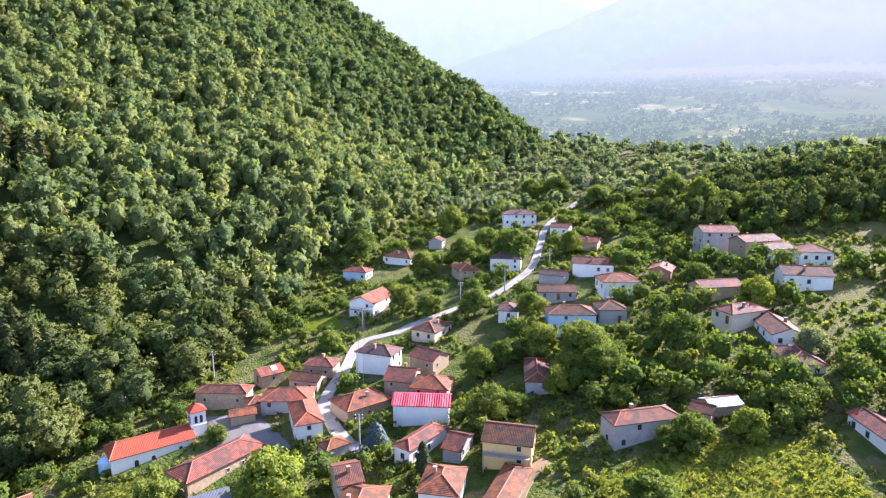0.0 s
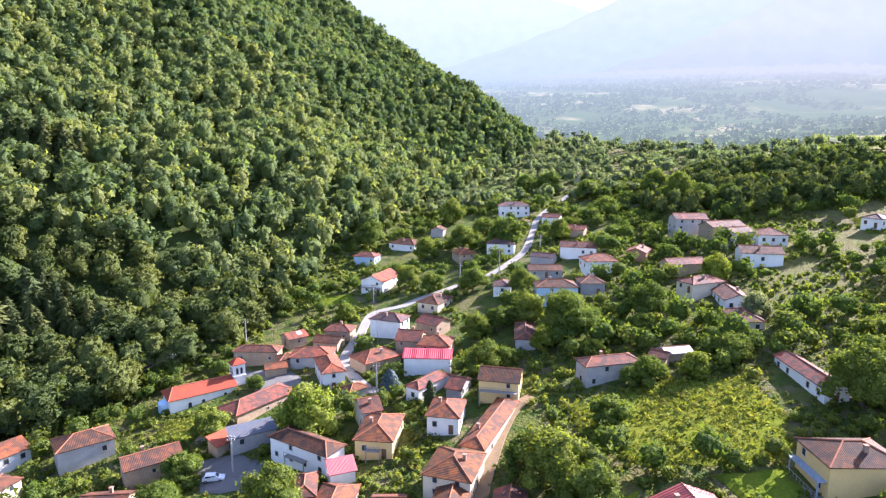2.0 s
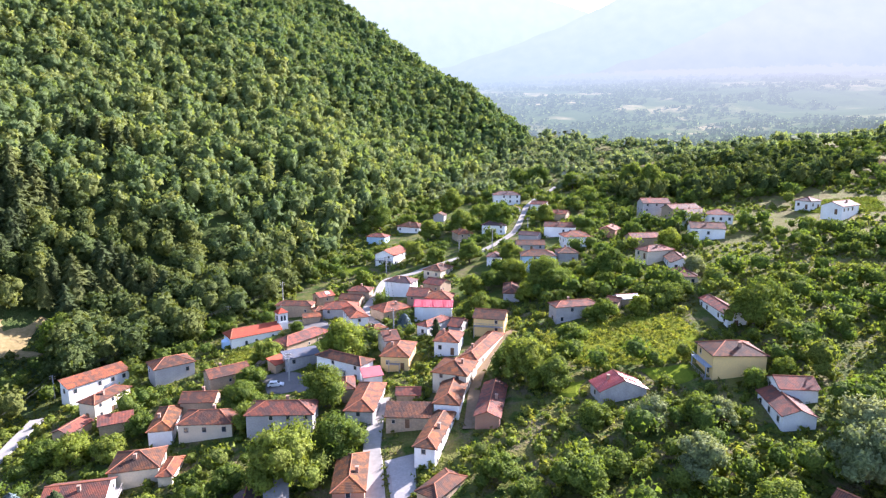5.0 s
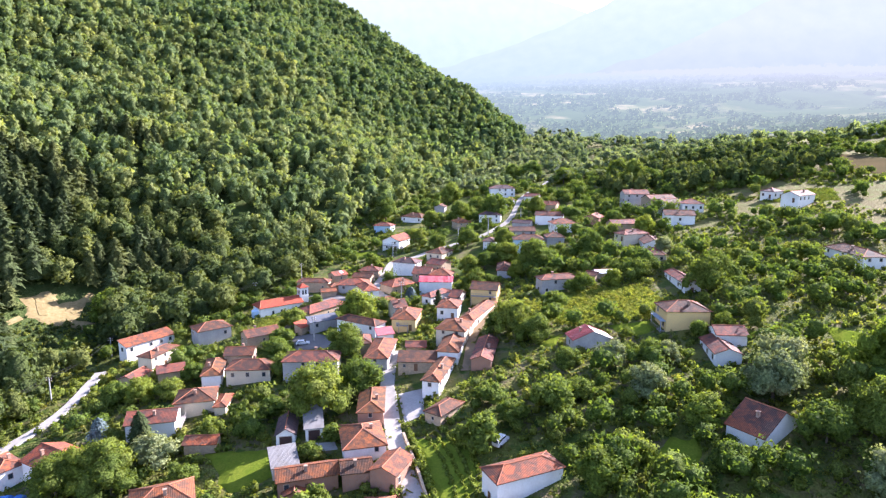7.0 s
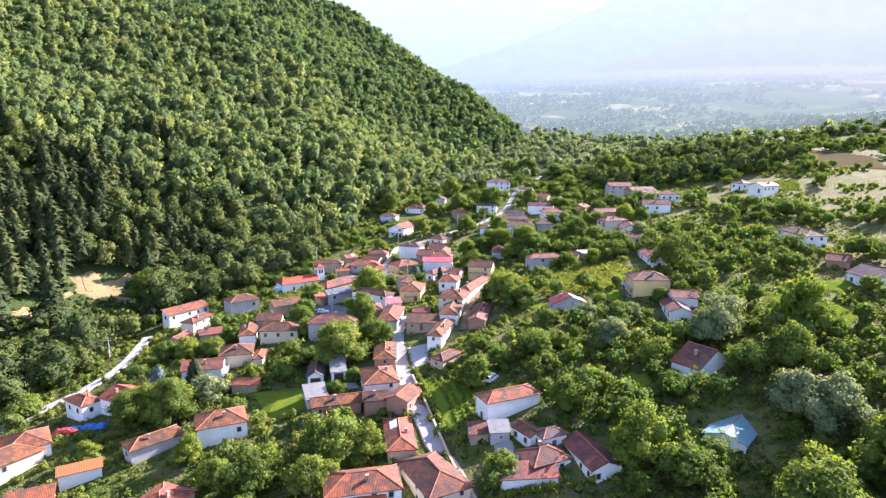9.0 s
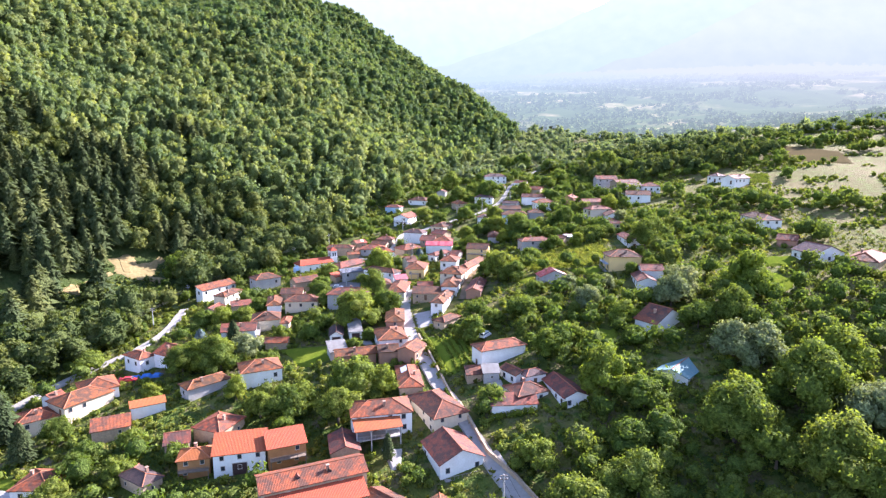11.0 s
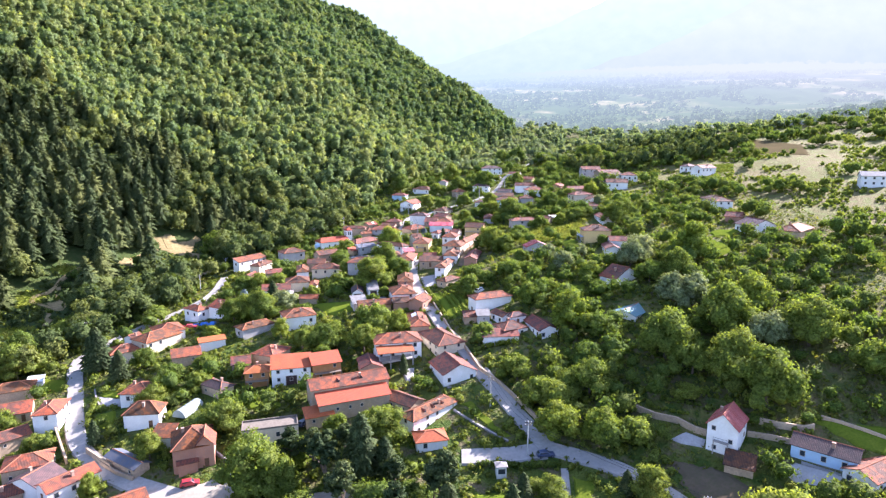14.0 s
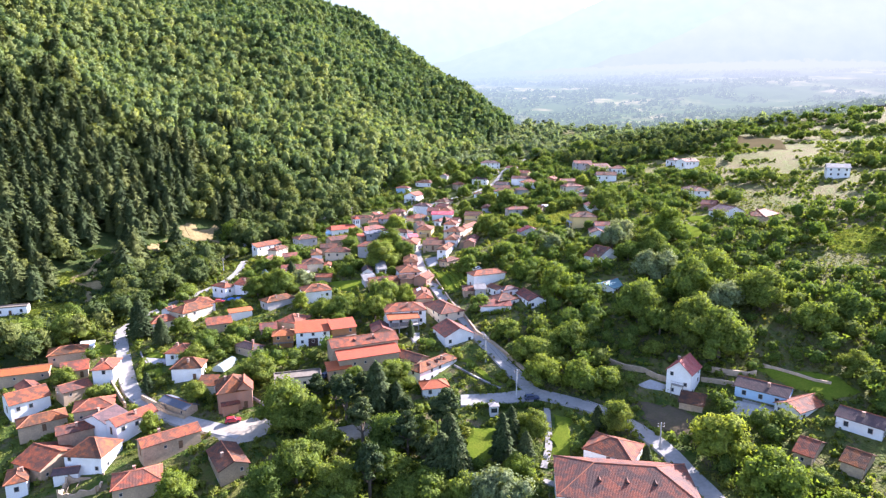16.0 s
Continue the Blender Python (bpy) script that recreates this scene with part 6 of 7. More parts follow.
# ---- polytunnel and kiosk ----
def polytunnel(x, y, turn, length, radius):
    base = tagged(new("polytunnel"), "small white plastic-sheet garden polytunnel on the grass", "greenhouse")
    base.matrix_world = pose(x, y, gz(x, y) + 0.35, 0, 0, turn)
    bm, n = bmesh.new(), 10
    rows = [[bm.verts.new((length * (k / 5 - 0.5), radius * math.cos(math.pi * i / n), radius * 1.05 * math.sin(math.pi * i / n) - 0.1)) for i in range(n + 1)] for k in range(6)]
    for a, b in zip(rows, rows[1:]):
        for i in range(n):
            bm.faces.new((a[i], a[i + 1], b[i + 1], b[i]))
    bm.faces.new(rows[0])
    bm.faces.new(rows[-1][::-1])
    part("cover", bm, surf("plastic_sheet", (0.36, 0.4, 0.37), (0.31, 0.35, 0.32), (0.24, 0.28, 0.24), 0.8, 3.0, rough=0.4), base)
    for k in range(6):
        bm = bmesh.new()
        px = length * (k / 5 - 0.5)
        tube(bm, [(px, (radius + 0.03) * math.cos(math.pi * i / n), (radius * 1.05 + 0.03) * math.sin(math.pi * i / n) - 0.1) for i in range(n + 1)], [0.03] * (n + 1), 5)
        part("hoop", bm, STEEL, base)
    HOUSES.append((x, y, 4))


polytunnel(-73.0, -43.5, 76, 8.0, 1.9)


# ---- yards, hedges and small things ----
PAVING = surf("yard_concrete", (0.40, 0.38, 0.35), (0.33, 0.31, 0.29), (0.24, 0.22, 0.2), 0.3, 2.0, shine=0.06)
ASPHALT = surf("old_asphalt", (0.15, 0.145, 0.14), (0.12, 0.115, 0.11), (0.2, 0.18, 0.16), 0.3, 2.0)
DUST = surf("pale_dust", (0.41, 0.35, 0.275), (0.34, 0.285, 0.22), (0.24, 0.205, 0.15), 0.2, 1.6, shine=0.06)
SAND = surf("sandy_bank", (0.34, 0.25, 0.125), (0.26, 0.19, 0.095), (0.13, 0.12, 0.045), 0.15, 1.0, stain=0.7, shine=0.0)
SOIL = surf("dark_soil", (0.13, 0.095, 0.065), (0.095, 0.07, 0.05), (0.07, 0.075, 0.03), 0.25, 1.6, stain=0.6, shine=0.0)
RUBBLE = surf("rubble", (0.36, 0.34, 0.32), (0.26, 0.24, 0.22), (0.14, 0.13, 0.12), 0.7, 3.0, bump=1.0, stain=0.8)
BLUE_TARP = surf("blue_plastic", (0.03, 0.14, 0.5), (0.05, 0.2, 0.55), (0.1, 0.2, 0.4), 1.0, 4.0, rough=0.45)
RED_TARP = surf("red_plastic", (0.45, 0.03, 0.04), (0.4, 0.05, 0.05), (0.3, 0.1, 0.1), 1.0, 4.0, rough=0.45)


def hedge(points, tall, leaf):
    """A trained row of vines or garden plants along a line on the ground."""
    rng = np.random.default_rng(int(abs(points[0][0] * 13 + points[0][1] * 7)))
    lobes = []
    for p, q in zip(points, points[1:]):
        n = max(1, int(math.dist(p, q) / 0.9))
        for i in range(n):
            x, y = p[0] + (q[0] - p[0]) * i / n + rng.normal() * 0.15, p[1] + (q[1] - p[1]) * i / n + rng.normal() * 0.15
            r = tall * (0.45 + 0.2 * rng.random())
            lobes.append((x, y, gz(x, y) + tall * 0.45, r, tall * (0.5 + 0.15 * rng.random())))
        for i in range(n + 1):
            ROAD_POINTS.append((p[0] + (q[0] - p[0]) * i / n, p[1] + (q[1] - p[1]) * i / n, 0.5))
    co = np.concatenate([core(rng, lobes, 1, 0.85), leaf_cloud(rng, lobes, 34 * len(lobes), 0.42)])
    me = mesh_from("hedge", co, LEAF[leaf], np.repeat(rng.random(len(co) // 3) ** 2 * 0.5, 3))
    tagged(new("hedge", me), "trained row of bright green vines beside a garden wall" if leaf == "vine" else "dense dark green garden hedge row", "hedge")


def kiosk(x, y, turn):
    base = tagged(new("kiosk"), "small white kiosk with a pale tan roof beside the road", "kiosk")
    base.matrix_world = pose(x, y, gz(x, y), 0, 0, turn)
    HOUSES.append((x, y, 2))
    bm = bmesh.new()
    box(bm, -1.1, 1.1, -1.0, 1.0, -0.8, 2.7)
    part("wall", bm, WALL["w"], base)
    bm = bmesh.new()
    for ring in ([(-1.4, -1.3, 2.72), (1.4, -1.3, 2.72), (0, 0, 3.3)], [(1.4, -1.3, 2.72), (1.4, 1.3, 2.72), (0, 0, 3.3)], [(1.4, 1.3, 2.72), (-1.4, 1.3, 2.72), (0, 0, 3.3)], [(-1.4, 1.3, 2.72), (-1.4, -1.3, 2.72), (0, 0, 3.3)]):
        slab(bm, ring, 0.1)
    part("roof", bm, CONCRETE, base)
    bm = bmesh.new()
    box(bm, -0.8, 0.8, -1.06, -1.004, 0.9, 2.1)
    part("window", bm, GLASS, base)


def ruin(x, y, length, width, turn):
    """Roofless stone walls of a fallen house, broken off unevenly, with roof beams lying across."""
    rnd = random.Random(3)
    z = min(gz(x + u, y + v) for u in (-length / 2, length / 2) for v in (-width / 2, width / 2))
    base = tagged(new("ruin"), "roofless ruined stone walls with fallen timber beams inside", "ruin")
    base.matrix_world = pose(x, y, z, 0, 0, turn)
    HOUSES.append((x, y, math.hypot(length, width) / 2 - 0.6))
    a, b = length / 2, width / 2
    for p, q in (((-a, -b), (a, -b)), ((a, -b), (a, b)), ((a, b), (-a, b)), ((-a, b), (-a, -b))):
        bm, d, n = bmesh.new(), Vector((q[0] - p[0], q[1] - p[1])), 9
        run, rows = d.length - 0.26, []
        d.normalize()
        side = Vector((-d.y, d.x)) * 0.25
        for i in range(n + 1):
            c = Vector(p) + d * (0.26 + (run - 0.26) * i / n)
            h = 1.5 + 1.1 * rnd.random() + (0.9 if i in (0, n) else 0.0)
            rows.append([bm.verts.new((*(c + side * f), e)) for f, e in ((-1, -1.5), (-1, h), (1, h + rnd.uniform(-0.2, 0.2)), (1, -1.5))])
        for u, v in zip(rows, rows[1:]):
            for i in range(4):
                bm.faces.new((u[i], u[(i + 1) % 4], v[(i + 1) % 4], v[i]))
        bm.faces.new(rows[0])
        bm.faces.new(rows[-1][::-1])
        bmesh.ops.recalc_face_normals(bm, faces=bm.faces)
        part("wall", bm, WALL["t"], base)
    bm = bmesh.new()
    box(bm, -a + 0.3, a - 0.3, -b + 0.3, b - 0.3, -0.6, 0.35)
    part("rubble_floor", bm, SOIL, base)
    for i in range(9):
        bm = bmesh.new()
        px = -a + 0.8 + (length - 1.6) * i / 8
        tube(bm, [(px + rnd.uniform(-0.8, 0.8), -b + 0.4, rnd.uniform(0.4, 1.5)), (px + rnd.uniform(-0.8, 0.8), b - 0.4, rnd.uniform(0.4, 2.0))], [0.09, 0.08], 5)
        part("beam", bm, WOOD, base)


def heap(x, y, material):
    """Stored goods under a sagging plastic sheet."""
    bm = bmesh.new()
    rows, n = [], 7
    for i in range(n):
        for_row = []
        for j in range(n):
            u, v = i / (n - 1) * 2 - 1, j / (n - 1) * 2 - 1
            h = max(0.0, 1 - max(abs(u), abs(v)) ** 3) * (0.9 + 0.5 * noise.noise((x + u * 1.7, y + v * 1.7, 2)))
            for_row.append(bm.verts.new((x + u * 1.6, y + v * 1.1, gz(x + u * 1.6, y + v * 1.1) + h + 0.02)))
        rows.append(for_row)
    for a, b in zip(rows, rows[1:]):
        for j in range(n - 1):
            bm.faces.new((a[j], b[j], b[j + 1], a[j + 1]))
    HOUSES.append((x, y, 1.8))
    whole("tarpaulin", bm, material, label="coloured plastic tarpaulin draped in the yard", category="tarpaulin")


field(((-106.6, -28.3), (-101.2, -35.2), (-94.9, -36.7), (-94.5, -33.1), (-98.7, -31.8)), PAVING, "pale concrete yard beside a house", 0.3)
field(((-55.6, 131.5), (-43.8, 110.9), (-31.4, 115.4), (-43.6, 131.5)), ASPHALT, "worn grey asphalt yard between houses", 0.3)
field(((-51.6, 88.8), (-43.9, 90.8), (-37.0, 86.0), (-35.8, 77.8), (-44.9, 77.3)), ASPHALT, "worn grey asphalt yard between houses", 0.3)
hedge(((-9.8, 26.6), (-7.2, 17.2), (-4.9, 8.3), (-2.9, 0.7)), 1.4, "vine")
hedge(((-3.0, -6.7), (-0.9, -12.2), (1.4, -17.5)), 1.2, "vine")
hedge(((-6.4, 25.7), (-2.8, 16.1), (-0.8, 8.6), (0.5, 0.8)), 0.7, "broad")
hedge(((-4.2, 25.1), (-0.7, 15.6), (1.1, 8.1), (2.5, 0.4)), 0.7, "vine")
hedge(((-1.7, 24.4), (1.3, 15.1), (3.1, 7.7), (4.4, 1.0)), 0.8, "broad")
hedge(((3.1, -67.5), (7.1, -67.9)), 1.4, "broad")
hedge(((10.1, -68.5), (16.2, -69.6), (22.2, -70.0)), 1.5, "broad")
hedge(((-104.3, -32.5), (-102.0, -39.5), (-98.6, -46.1)), 1.6, "broad")
hedge(((68.6, -62.7), (71.5, -62.3), (73.2, -64.9)), 0.9, "vine")
hedge(((68.4, -60.1), (72.1, -59.6), (74.4, -61.9)), 0.9, "broad")
hedge(((-61.5, 16.4), (-57.7, 17.6), (-53.1, 18.7)), 0.9, "broad")
field(((-8.8, 24.0), (3.6, 20.2), (4.4, 12.0), (1.6, 1.2), (-2.4, 0.6), (-6.2, 13.6)), LAWN, "green vegetable garden and grass between rows", 0.3)
hedge(((8.0, -19.9), (13.0, -19.4), (18.4, -19.0)), 1.7, "vine")
hedge(((0.6, 23.0), (3.6, 14.6), (4.6, 8.0)), 0.7, "vine")
field(((-13.4, 43.6), (-7.6, 44.6), (-6.6, 33.2), (-11.0, 30.6)), PAVING, "pale concrete yard beside a white house", 0.3)
field(((-66.0, 107.5), (-56.2, 110.0), (-50.3, 99.5), (-57.6, 96.3), (-65.0, 101.0)), DRY, "short dry grass before the church", 0.3)
field(((-57.0, 103.5), (-52.0, 104.5), (-49.5, 97.5), (-54.5, 96.0)), DUST, "bare pale earth before the church", 0.45)
field(((45.9, -72.2), (56.0, -78.0), (64.0, -92.0), (57.0, -96.0), (51.0, -88.0), (46.0, -80.0)), SOIL, "bare dark brown soil below the houses", 0.3)
field(((79.3, -67.1), (95.0, -76.0), (97.0, -83.8), (89.3, -84.5), (82.1, -75.7)), LAWN, "bright green mown garden grass", 0.3)
field(((65.8, -78.9), (69.8, -78.2), (76.3, -83.9), (72.6, -86.1), (67.0, -83.0)), PAVING, "pale paved terrace before the blue house", 0.3)
field(((96.8, 342.0), (121.0, 356.0), (123.0, 342.0), (101.4, 320.0)), LAWN, "bright green meadow at the edge of the woods", 0.3)
field(((-1.0, -43.0), (3.0, -43.6), (9.2, -55.0), (12.3, -58.8), (10.8, -59.0), (4.6, -51.4)), LAWN, "narrow green grass strip beside the street", 0.3)
hedge(((0.2, -52.0), (2.6, -54.6), (5.0, -57.2)), 0.9, "vine")
hedge(((-0.6, -54.8), (1.6, -57.0)), 0.7, "grass")
hedge(((48.0, -55.0), (52.0, -57.5), (55.5, -59.5)), 0.8, "vine")
hedge(((51.0, -52.5), (55.0, -55.0), (59.5, -57.2)), 0.9, "broad")
hedge(((54.5, -50.5), (58.5, -52.8), (62.5, -54.5)), 0.8, "vine")
field(((7.6, -4.8), (11.5, -4.8), (12.1, -10.5), (7.9, -11.0)), PAVING, "pale concrete yard beside a house", 0.3)
field(((-17.8, -25.9), (-13.2, -26.3), (-12.9, -32.2), (-15.0, -33.0)), PAVING, "pale concrete yard beside a house", 0.3)
field(((-32.9, 27.4), (-26.1, 27.0), (-24.9, 24.0), (-31.6, 24.0)), PAVING, "pale concrete yard beside a house", 0.3)
field(((48.0, -65.9), (52.0, -64.3), (55.5, -67.5), (53.9, -69.8), (50.0, -67.8)), PAVING, "pale concrete yard beside a house", 0.3)
field(((-68.1, -74.2), (-60.4, -71.8), (-51.1, -68.4), (-47.9, -74.2), (-52.6, -78.5), (-59.2, -81.5)), DUST, "pale dusty village square with parked cars", 0.3)
field(((-50.3, -90.4), (-44.9, -88.8), (-40.5, -99.0), (-47.2, -98.8)), RUBBLE, "grey rubble and gravel on bare ground", 0.3)
field(((-34.6, -74.9), (-21.6, -72.1), (-20.1, -77.9), (-31.6, -80.0)), DUST, "bare brown soil under the pines", 0.3)
field(((-134.9, -13.3), (-123.1, -15.9), (-119.8, -22.3), (-127.5, -24.1)), LAWN, "bright green mown garden grass", 0.3)
HILL_SAND, HILL_GRASS = "dry sandy bank at the foot of the hill", "dry yellow grass in a clearing under the hill"
field(((-154.5, 123.3), (-150.7, 130.2), (-148.0, 127.0), (-150.0, 122.1), (-145.8, 116.9), (-148.6, 115.9)), SAND, HILL_SAND, 0.42)
field(((-143.4, 121.2), (-142.0, 137.7), (-139.0, 136.4), (-139.8, 121.6)), SAND, HILL_SAND, 0.42)
field(((-138.8, 119.2), (-130.1, 120.0), (-129.0, 114.0), (-136.6, 115.0)), SAND, HILL_SAND, 0.42)
field(((-162.3, 87.9), (-160.4, 95.4), (-156.4, 97.6), (-154.3, 90.7), (-158.7, 89.5)), SAND, HILL_SAND, 0.42)
field(((-181.1, 69.9), (-178.0, 75.3), (-170.4, 78.2), (-172.4, 71.3), (-177.4, 67.9)), DRY, HILL_GRASS, 0.3)
field(((-157.0, 120.5), (-153.0, 129.5), (-147.0, 125.5), (-141.5, 133.0), (-137.0, 121.5), (-139.0, 114.0), (-150.0, 113.0)), SAND, HILL_SAND, 0.25)
field(((-182.9, 49.5), (-180.6, 53.4), (-173.9, 56.2), (-169.1, 42.9), (-176.6, 40.6)), DRY, HILL_GRASS, 0.3)
field(((-168.9, 47.9), (-165.6, 51.4), (-161.1, 49.6), (-159.2, 42.3), (-163.2, 41.3)), SAND, HILL_SAND, 0.42)
field(((-164.6, 39.3), (-161.2, 38.8), (-153.6, 27.0), (-157.7, 27.2)), SAND, HILL_SAND, 0.42)
field(((-186.0, 16.5), (-173.8, 24.2), (-163.5, 27.2), (-157.5, 15.5), (-166.5, 15.3), (-183.0, 8.5)), DRY, HILL_GRASS, 0.3)
road("track", ((-164.6, 43.8), (-170.7, 45.6), (-174.2, 46.6), (-175.6, 50.4), (-173.4, 54.2), (-172.4, 59.7), (-173.4, 65.2), (-172.6, 71.6), (-171.4, 76.4), (-167.7, 81.2), (-162.3, 88.0), (-157.0, 97.0), (-152.0, 112.0)), 1.8, SAND, "sandy track up through the clearing", 0.5)
road("track", ((-172.8, 63.0), (-169.9, 57.4), (-166.2, 50.5)), 1.5, SAND, "sandy short cut between two bends", 0.55)
# no road: spots kept free of trees for the camera's view
ROAD_POINTS.append((53.8, 60.7, 3.0))
ROAD_POINTS.append((50.3, 56.7, 3.0))
ROAD_POINTS.append((28.8, 62.5, 3.0))
ruin(-90.9, -91.2, 8.4, 6.0, 12)
kiosk(8.2, -70.9, 5)
heap(-95.7, 17.7, BLUE_TARP)
heap(-92.4, 18.0, BLUE_TARP)
heap(-88.9, 17.5, BLUE_TARP)
heap(-99.2, 17.0, RED_TARP)
heap(-47.7, 93.1, BLUE_TARP)


# ---- single trees ----
tree("walnut", 8.3, 138.0, 1.27)
tree("walnut", 14.8, 141.8, 1.14)
tree("walnut", 9.9, 118.0, 1.43)
tree("bushy", 14.8, 119.5, 1.31)
tree("walnut", 34.3, 136.3, 1.50)
tree("walnut", 35.2, 126.7, 1.31)
tree("walnut", 29.1, 131.2, 1.06)
tree("lime", 25.0, 124.7, 0.83)
tree("bushy", 35.9, 116.8, 1.28)
tree("walnut", 55.4, 134.1, 1.38)
tree("bushy", 46.3, 124.0, 1.08)
tree("bushy", 51.4, 126.4, 1.09)
tree("walnut", 25.4, 167.2, 1.21)
tree("walnut", 24.4, 145.4, 1.10)
tree("walnut", 9.6, 177.1, 1.32)
tree("walnut", -13.0, 187.8, 1.10)
tree("bushy", -4.8, 183.1, 1.34)
tree("walnut", 7.9, 229.7, 1.43)
tree("walnut", 25.8, 222.8, 1.79)
tree("bushy", 18.1, 250.1, 1.87)
tree("walnut", -34.0, 246.6, 1.81)
tree("walnut", -8.4, 222.6, 1.24)
tree("lime", -33.0, 164.3, 1.08)
tree("blue_spruce", -13.5, 111.9, 1.01)
tree("cypress", -3.7, 101.0, 0.98)
tree("bushy", -48.5, 120.2, 0.76)
tree("cypress", 89.3, 163.1, 1.50)
tree("lime", 53.7, 97.7, 1.31)
tree("bushy", 40.9, 99.6, 0.88)
tree("bushy", 68.6, 105.8, 1.25)
tree("willow", 79.5, 124.7, 1.87)
tree("lime", 82.5, 153.1, 1.44)
tree("bushy", 75.0, 172.2, 1.56)
tree("bushy", 78.3, 261.3, 1.86)
tree("walnut", 78.4, 301.2, 1.45)
tree("willow", 158.0, 334.6, 2.00)
tree("walnut", 109.0, 285.4, 1.87)
tree("walnut", 110.2, 255.9, 1.91)
tree("walnut", 114.9, 240.0, 1.58)
tree("walnut", 125.5, 238.8, 1.47)
tree("walnut", 61.5, 325.2, 1.85)
tree("walnut", 49.4, 336.2, 1.77)
tree("walnut", 4.3, 281.2, 1.49)
tree("bushy", -20.2, 251.6, 1.66)
tree("walnut", 49.2, 227.9, 1.11)
tree("lime", -29.9, 93.4, 1.99)
tree("bushy", -51.3, 97.5, 1.32)
tree("bushy", -51.5, 83.2, 1.28)
tree("walnut", -50.2, 70.7, 1.08)
tree("walnut", -29.6, 67.6, 1.26)
tree("walnut", 17.5, 66.0, 1.34)
tree("walnut", 22.6, 61.2, 1.04)
tree("bushy", 14.1, 74.2, 1.33)
tree("bushy", 32.4, 83.8, 1.43)
tree("bushy", 44.6, 98.9, 1.19)
tree("bushy", 64.2, 102.6, 1.44)
tree("walnut", 75.6, 77.6, 1.40)
tree("willow", 38.0, 42.0, 1.23)
tree("bushy", 27.7, 45.7, 1.04)
tree("willow", 50.8, 40.5, 0.87)
tree("bushy", 62.2, 50.0, 0.90)
tree("lime", 69.4, 52.4, 0.83)
tree("lime", -126.0, 122.1, 2.00)
tree("walnut", -33.1, 37.8, 1.68)
tree("walnut", -22.7, 45.5, 1.29)
tree("blue_spruce", -83.4, 37.6, 1.35)
tree("pine", -69.8, 30.2, 1.05)
tree("willow", -64.4, 24.1, 1.46)
tree("walnut", -80.4, 16.3, 1.18)
tree("walnut", -68.9, 15.9, 1.17)
tree("lime", 24.6, 2.6, 1.49)
tree("bushy", 21.7, 26.5, 1.58)
tree("willow", 41.4, 26.7, 1.20)
tree("bushy", 47.5, 42.7, 1.18)
tree("willow", 64.5, 20.2, 1.73)
tree("lime", 49.0, 15.1, 1.33)
tree("walnut", 79.5, 80.7, 1.49)
tree("bushy", 8.4, 32.7, 1.26)
tree("bushy", 12.6, 25.2, 1.19)
tree("bushy", 27.3, 30.1, 1.16)
tree("fruit", 1.6, 19.7, 1.34)
tree("bushy", 48.0, 3.0, 1.1)
tree("bushy", 32.1, 7.6, 1.29)
tree("fruit", -26.1, 27.0, 0.91)
tree("fruit", -51.5, 41.1, 1.46)
tree("fruit", -55.2, 33.0, 1.28)
tree("lime", 34.2, -16.5, 1.80)
tree("bushy", 42.7, -22.5, 1.67)
tree("willow", 69.0, -9.5, 1.5)
tree("lime", 61.1, -29.0, 1.46)
tree("willow", 70.1, 26.2, 1.54)
tree("lime", 86.9, 19.5, 2.00)
tree("bushy", 66.7, 6.0, 1.60)
tree("willow", 73.4, -14.3, 1.67)
tree("walnut", 75.3, 5.8, 1.33)
tree("walnut", -41.6, -13.2, 1.17)
tree("walnut", -29.2, -15.9, 1.22)
tree("bushy", -28.2, -5.7, 1.34)
tree("walnut", -71.7, 19.7, 1.39)
tree("walnut", -80.5, 20.1, 1.19)
tree("fruit", -25.4, 5.6, 1.18)
tree("bushy", 8.6, -14.9, 1.17)
tree("fruit", 4.9, 17.9, 1.63)
tree("lime", 22.3, -59.4, 1.63)
tree("walnut", 33.8, -46.8, 1.43)
tree("bushy", 20.9, -47.7, 1.67)
tree("bushy", 35.7, -34.9, 1.65)
tree("lime", 32.8, -63.4, 1.44)
tree("bushy", 40.1, -65.2, 1.46)
tree("walnut", 58.4, -35.8, 1.75)
tree("bushy", 61.5, -44.4, 1.86)
tree("willow", 83.1, -39.7, 1.92)
tree("walnut", 76.3, -29.6, 1.81)
tree("bushy", 92.9, -37.9, 2.00)
tree("bushy", 16.1, -36.5, 1.46)
tree("walnut", -20.0, -57.2, 1.22)
tree("lime", -39.6, -10.3, 1.37)
tree("bushy", -27.0, -3.9, 1.98)
tree("walnut", -59.7, -53.0, 1.20)
tree("pine", -103.1, -21.0, 1.48)
tree("cypress", -92.4, -54.3, 0.85)
tree("fruit", -63.4, -28.2, 1.21)
tree("walnut", -46.7, -75.5, 1.70)
tree("black_pine", -34.6, -67.3, 1.36)
tree("black_pine", -27.5, -65.7, 1.65)
tree("pine", -17.9, -70.2, 1.54)
tree("walnut", -40.1, -75.9, 1.15)
tree("walnut", -39.3, -94.9, 1.5)
tree("walnut", -18.8, -94.8, 1.32)
tree("black_pine", -9.5, -92.9, 1.50)
tree("black_pine", -4.5, -82.4, 1.49)
tree("walnut", -11.4, -80.2, 1.0)
tree("pine", -2.7, -95.8, 1.31)
tree("cypress", 8.5, -89.8, 1.69)
tree("walnut", 17.3, -81.7, 0.98)
tree("lime", 11.1, -95.5, 1.09)
tree("willow", 5.9, -106.5, 1.90)
tree("bushy", -8.4, -101.0, 1.70)
tree("walnut", 38.0, -82.6, 0.95)
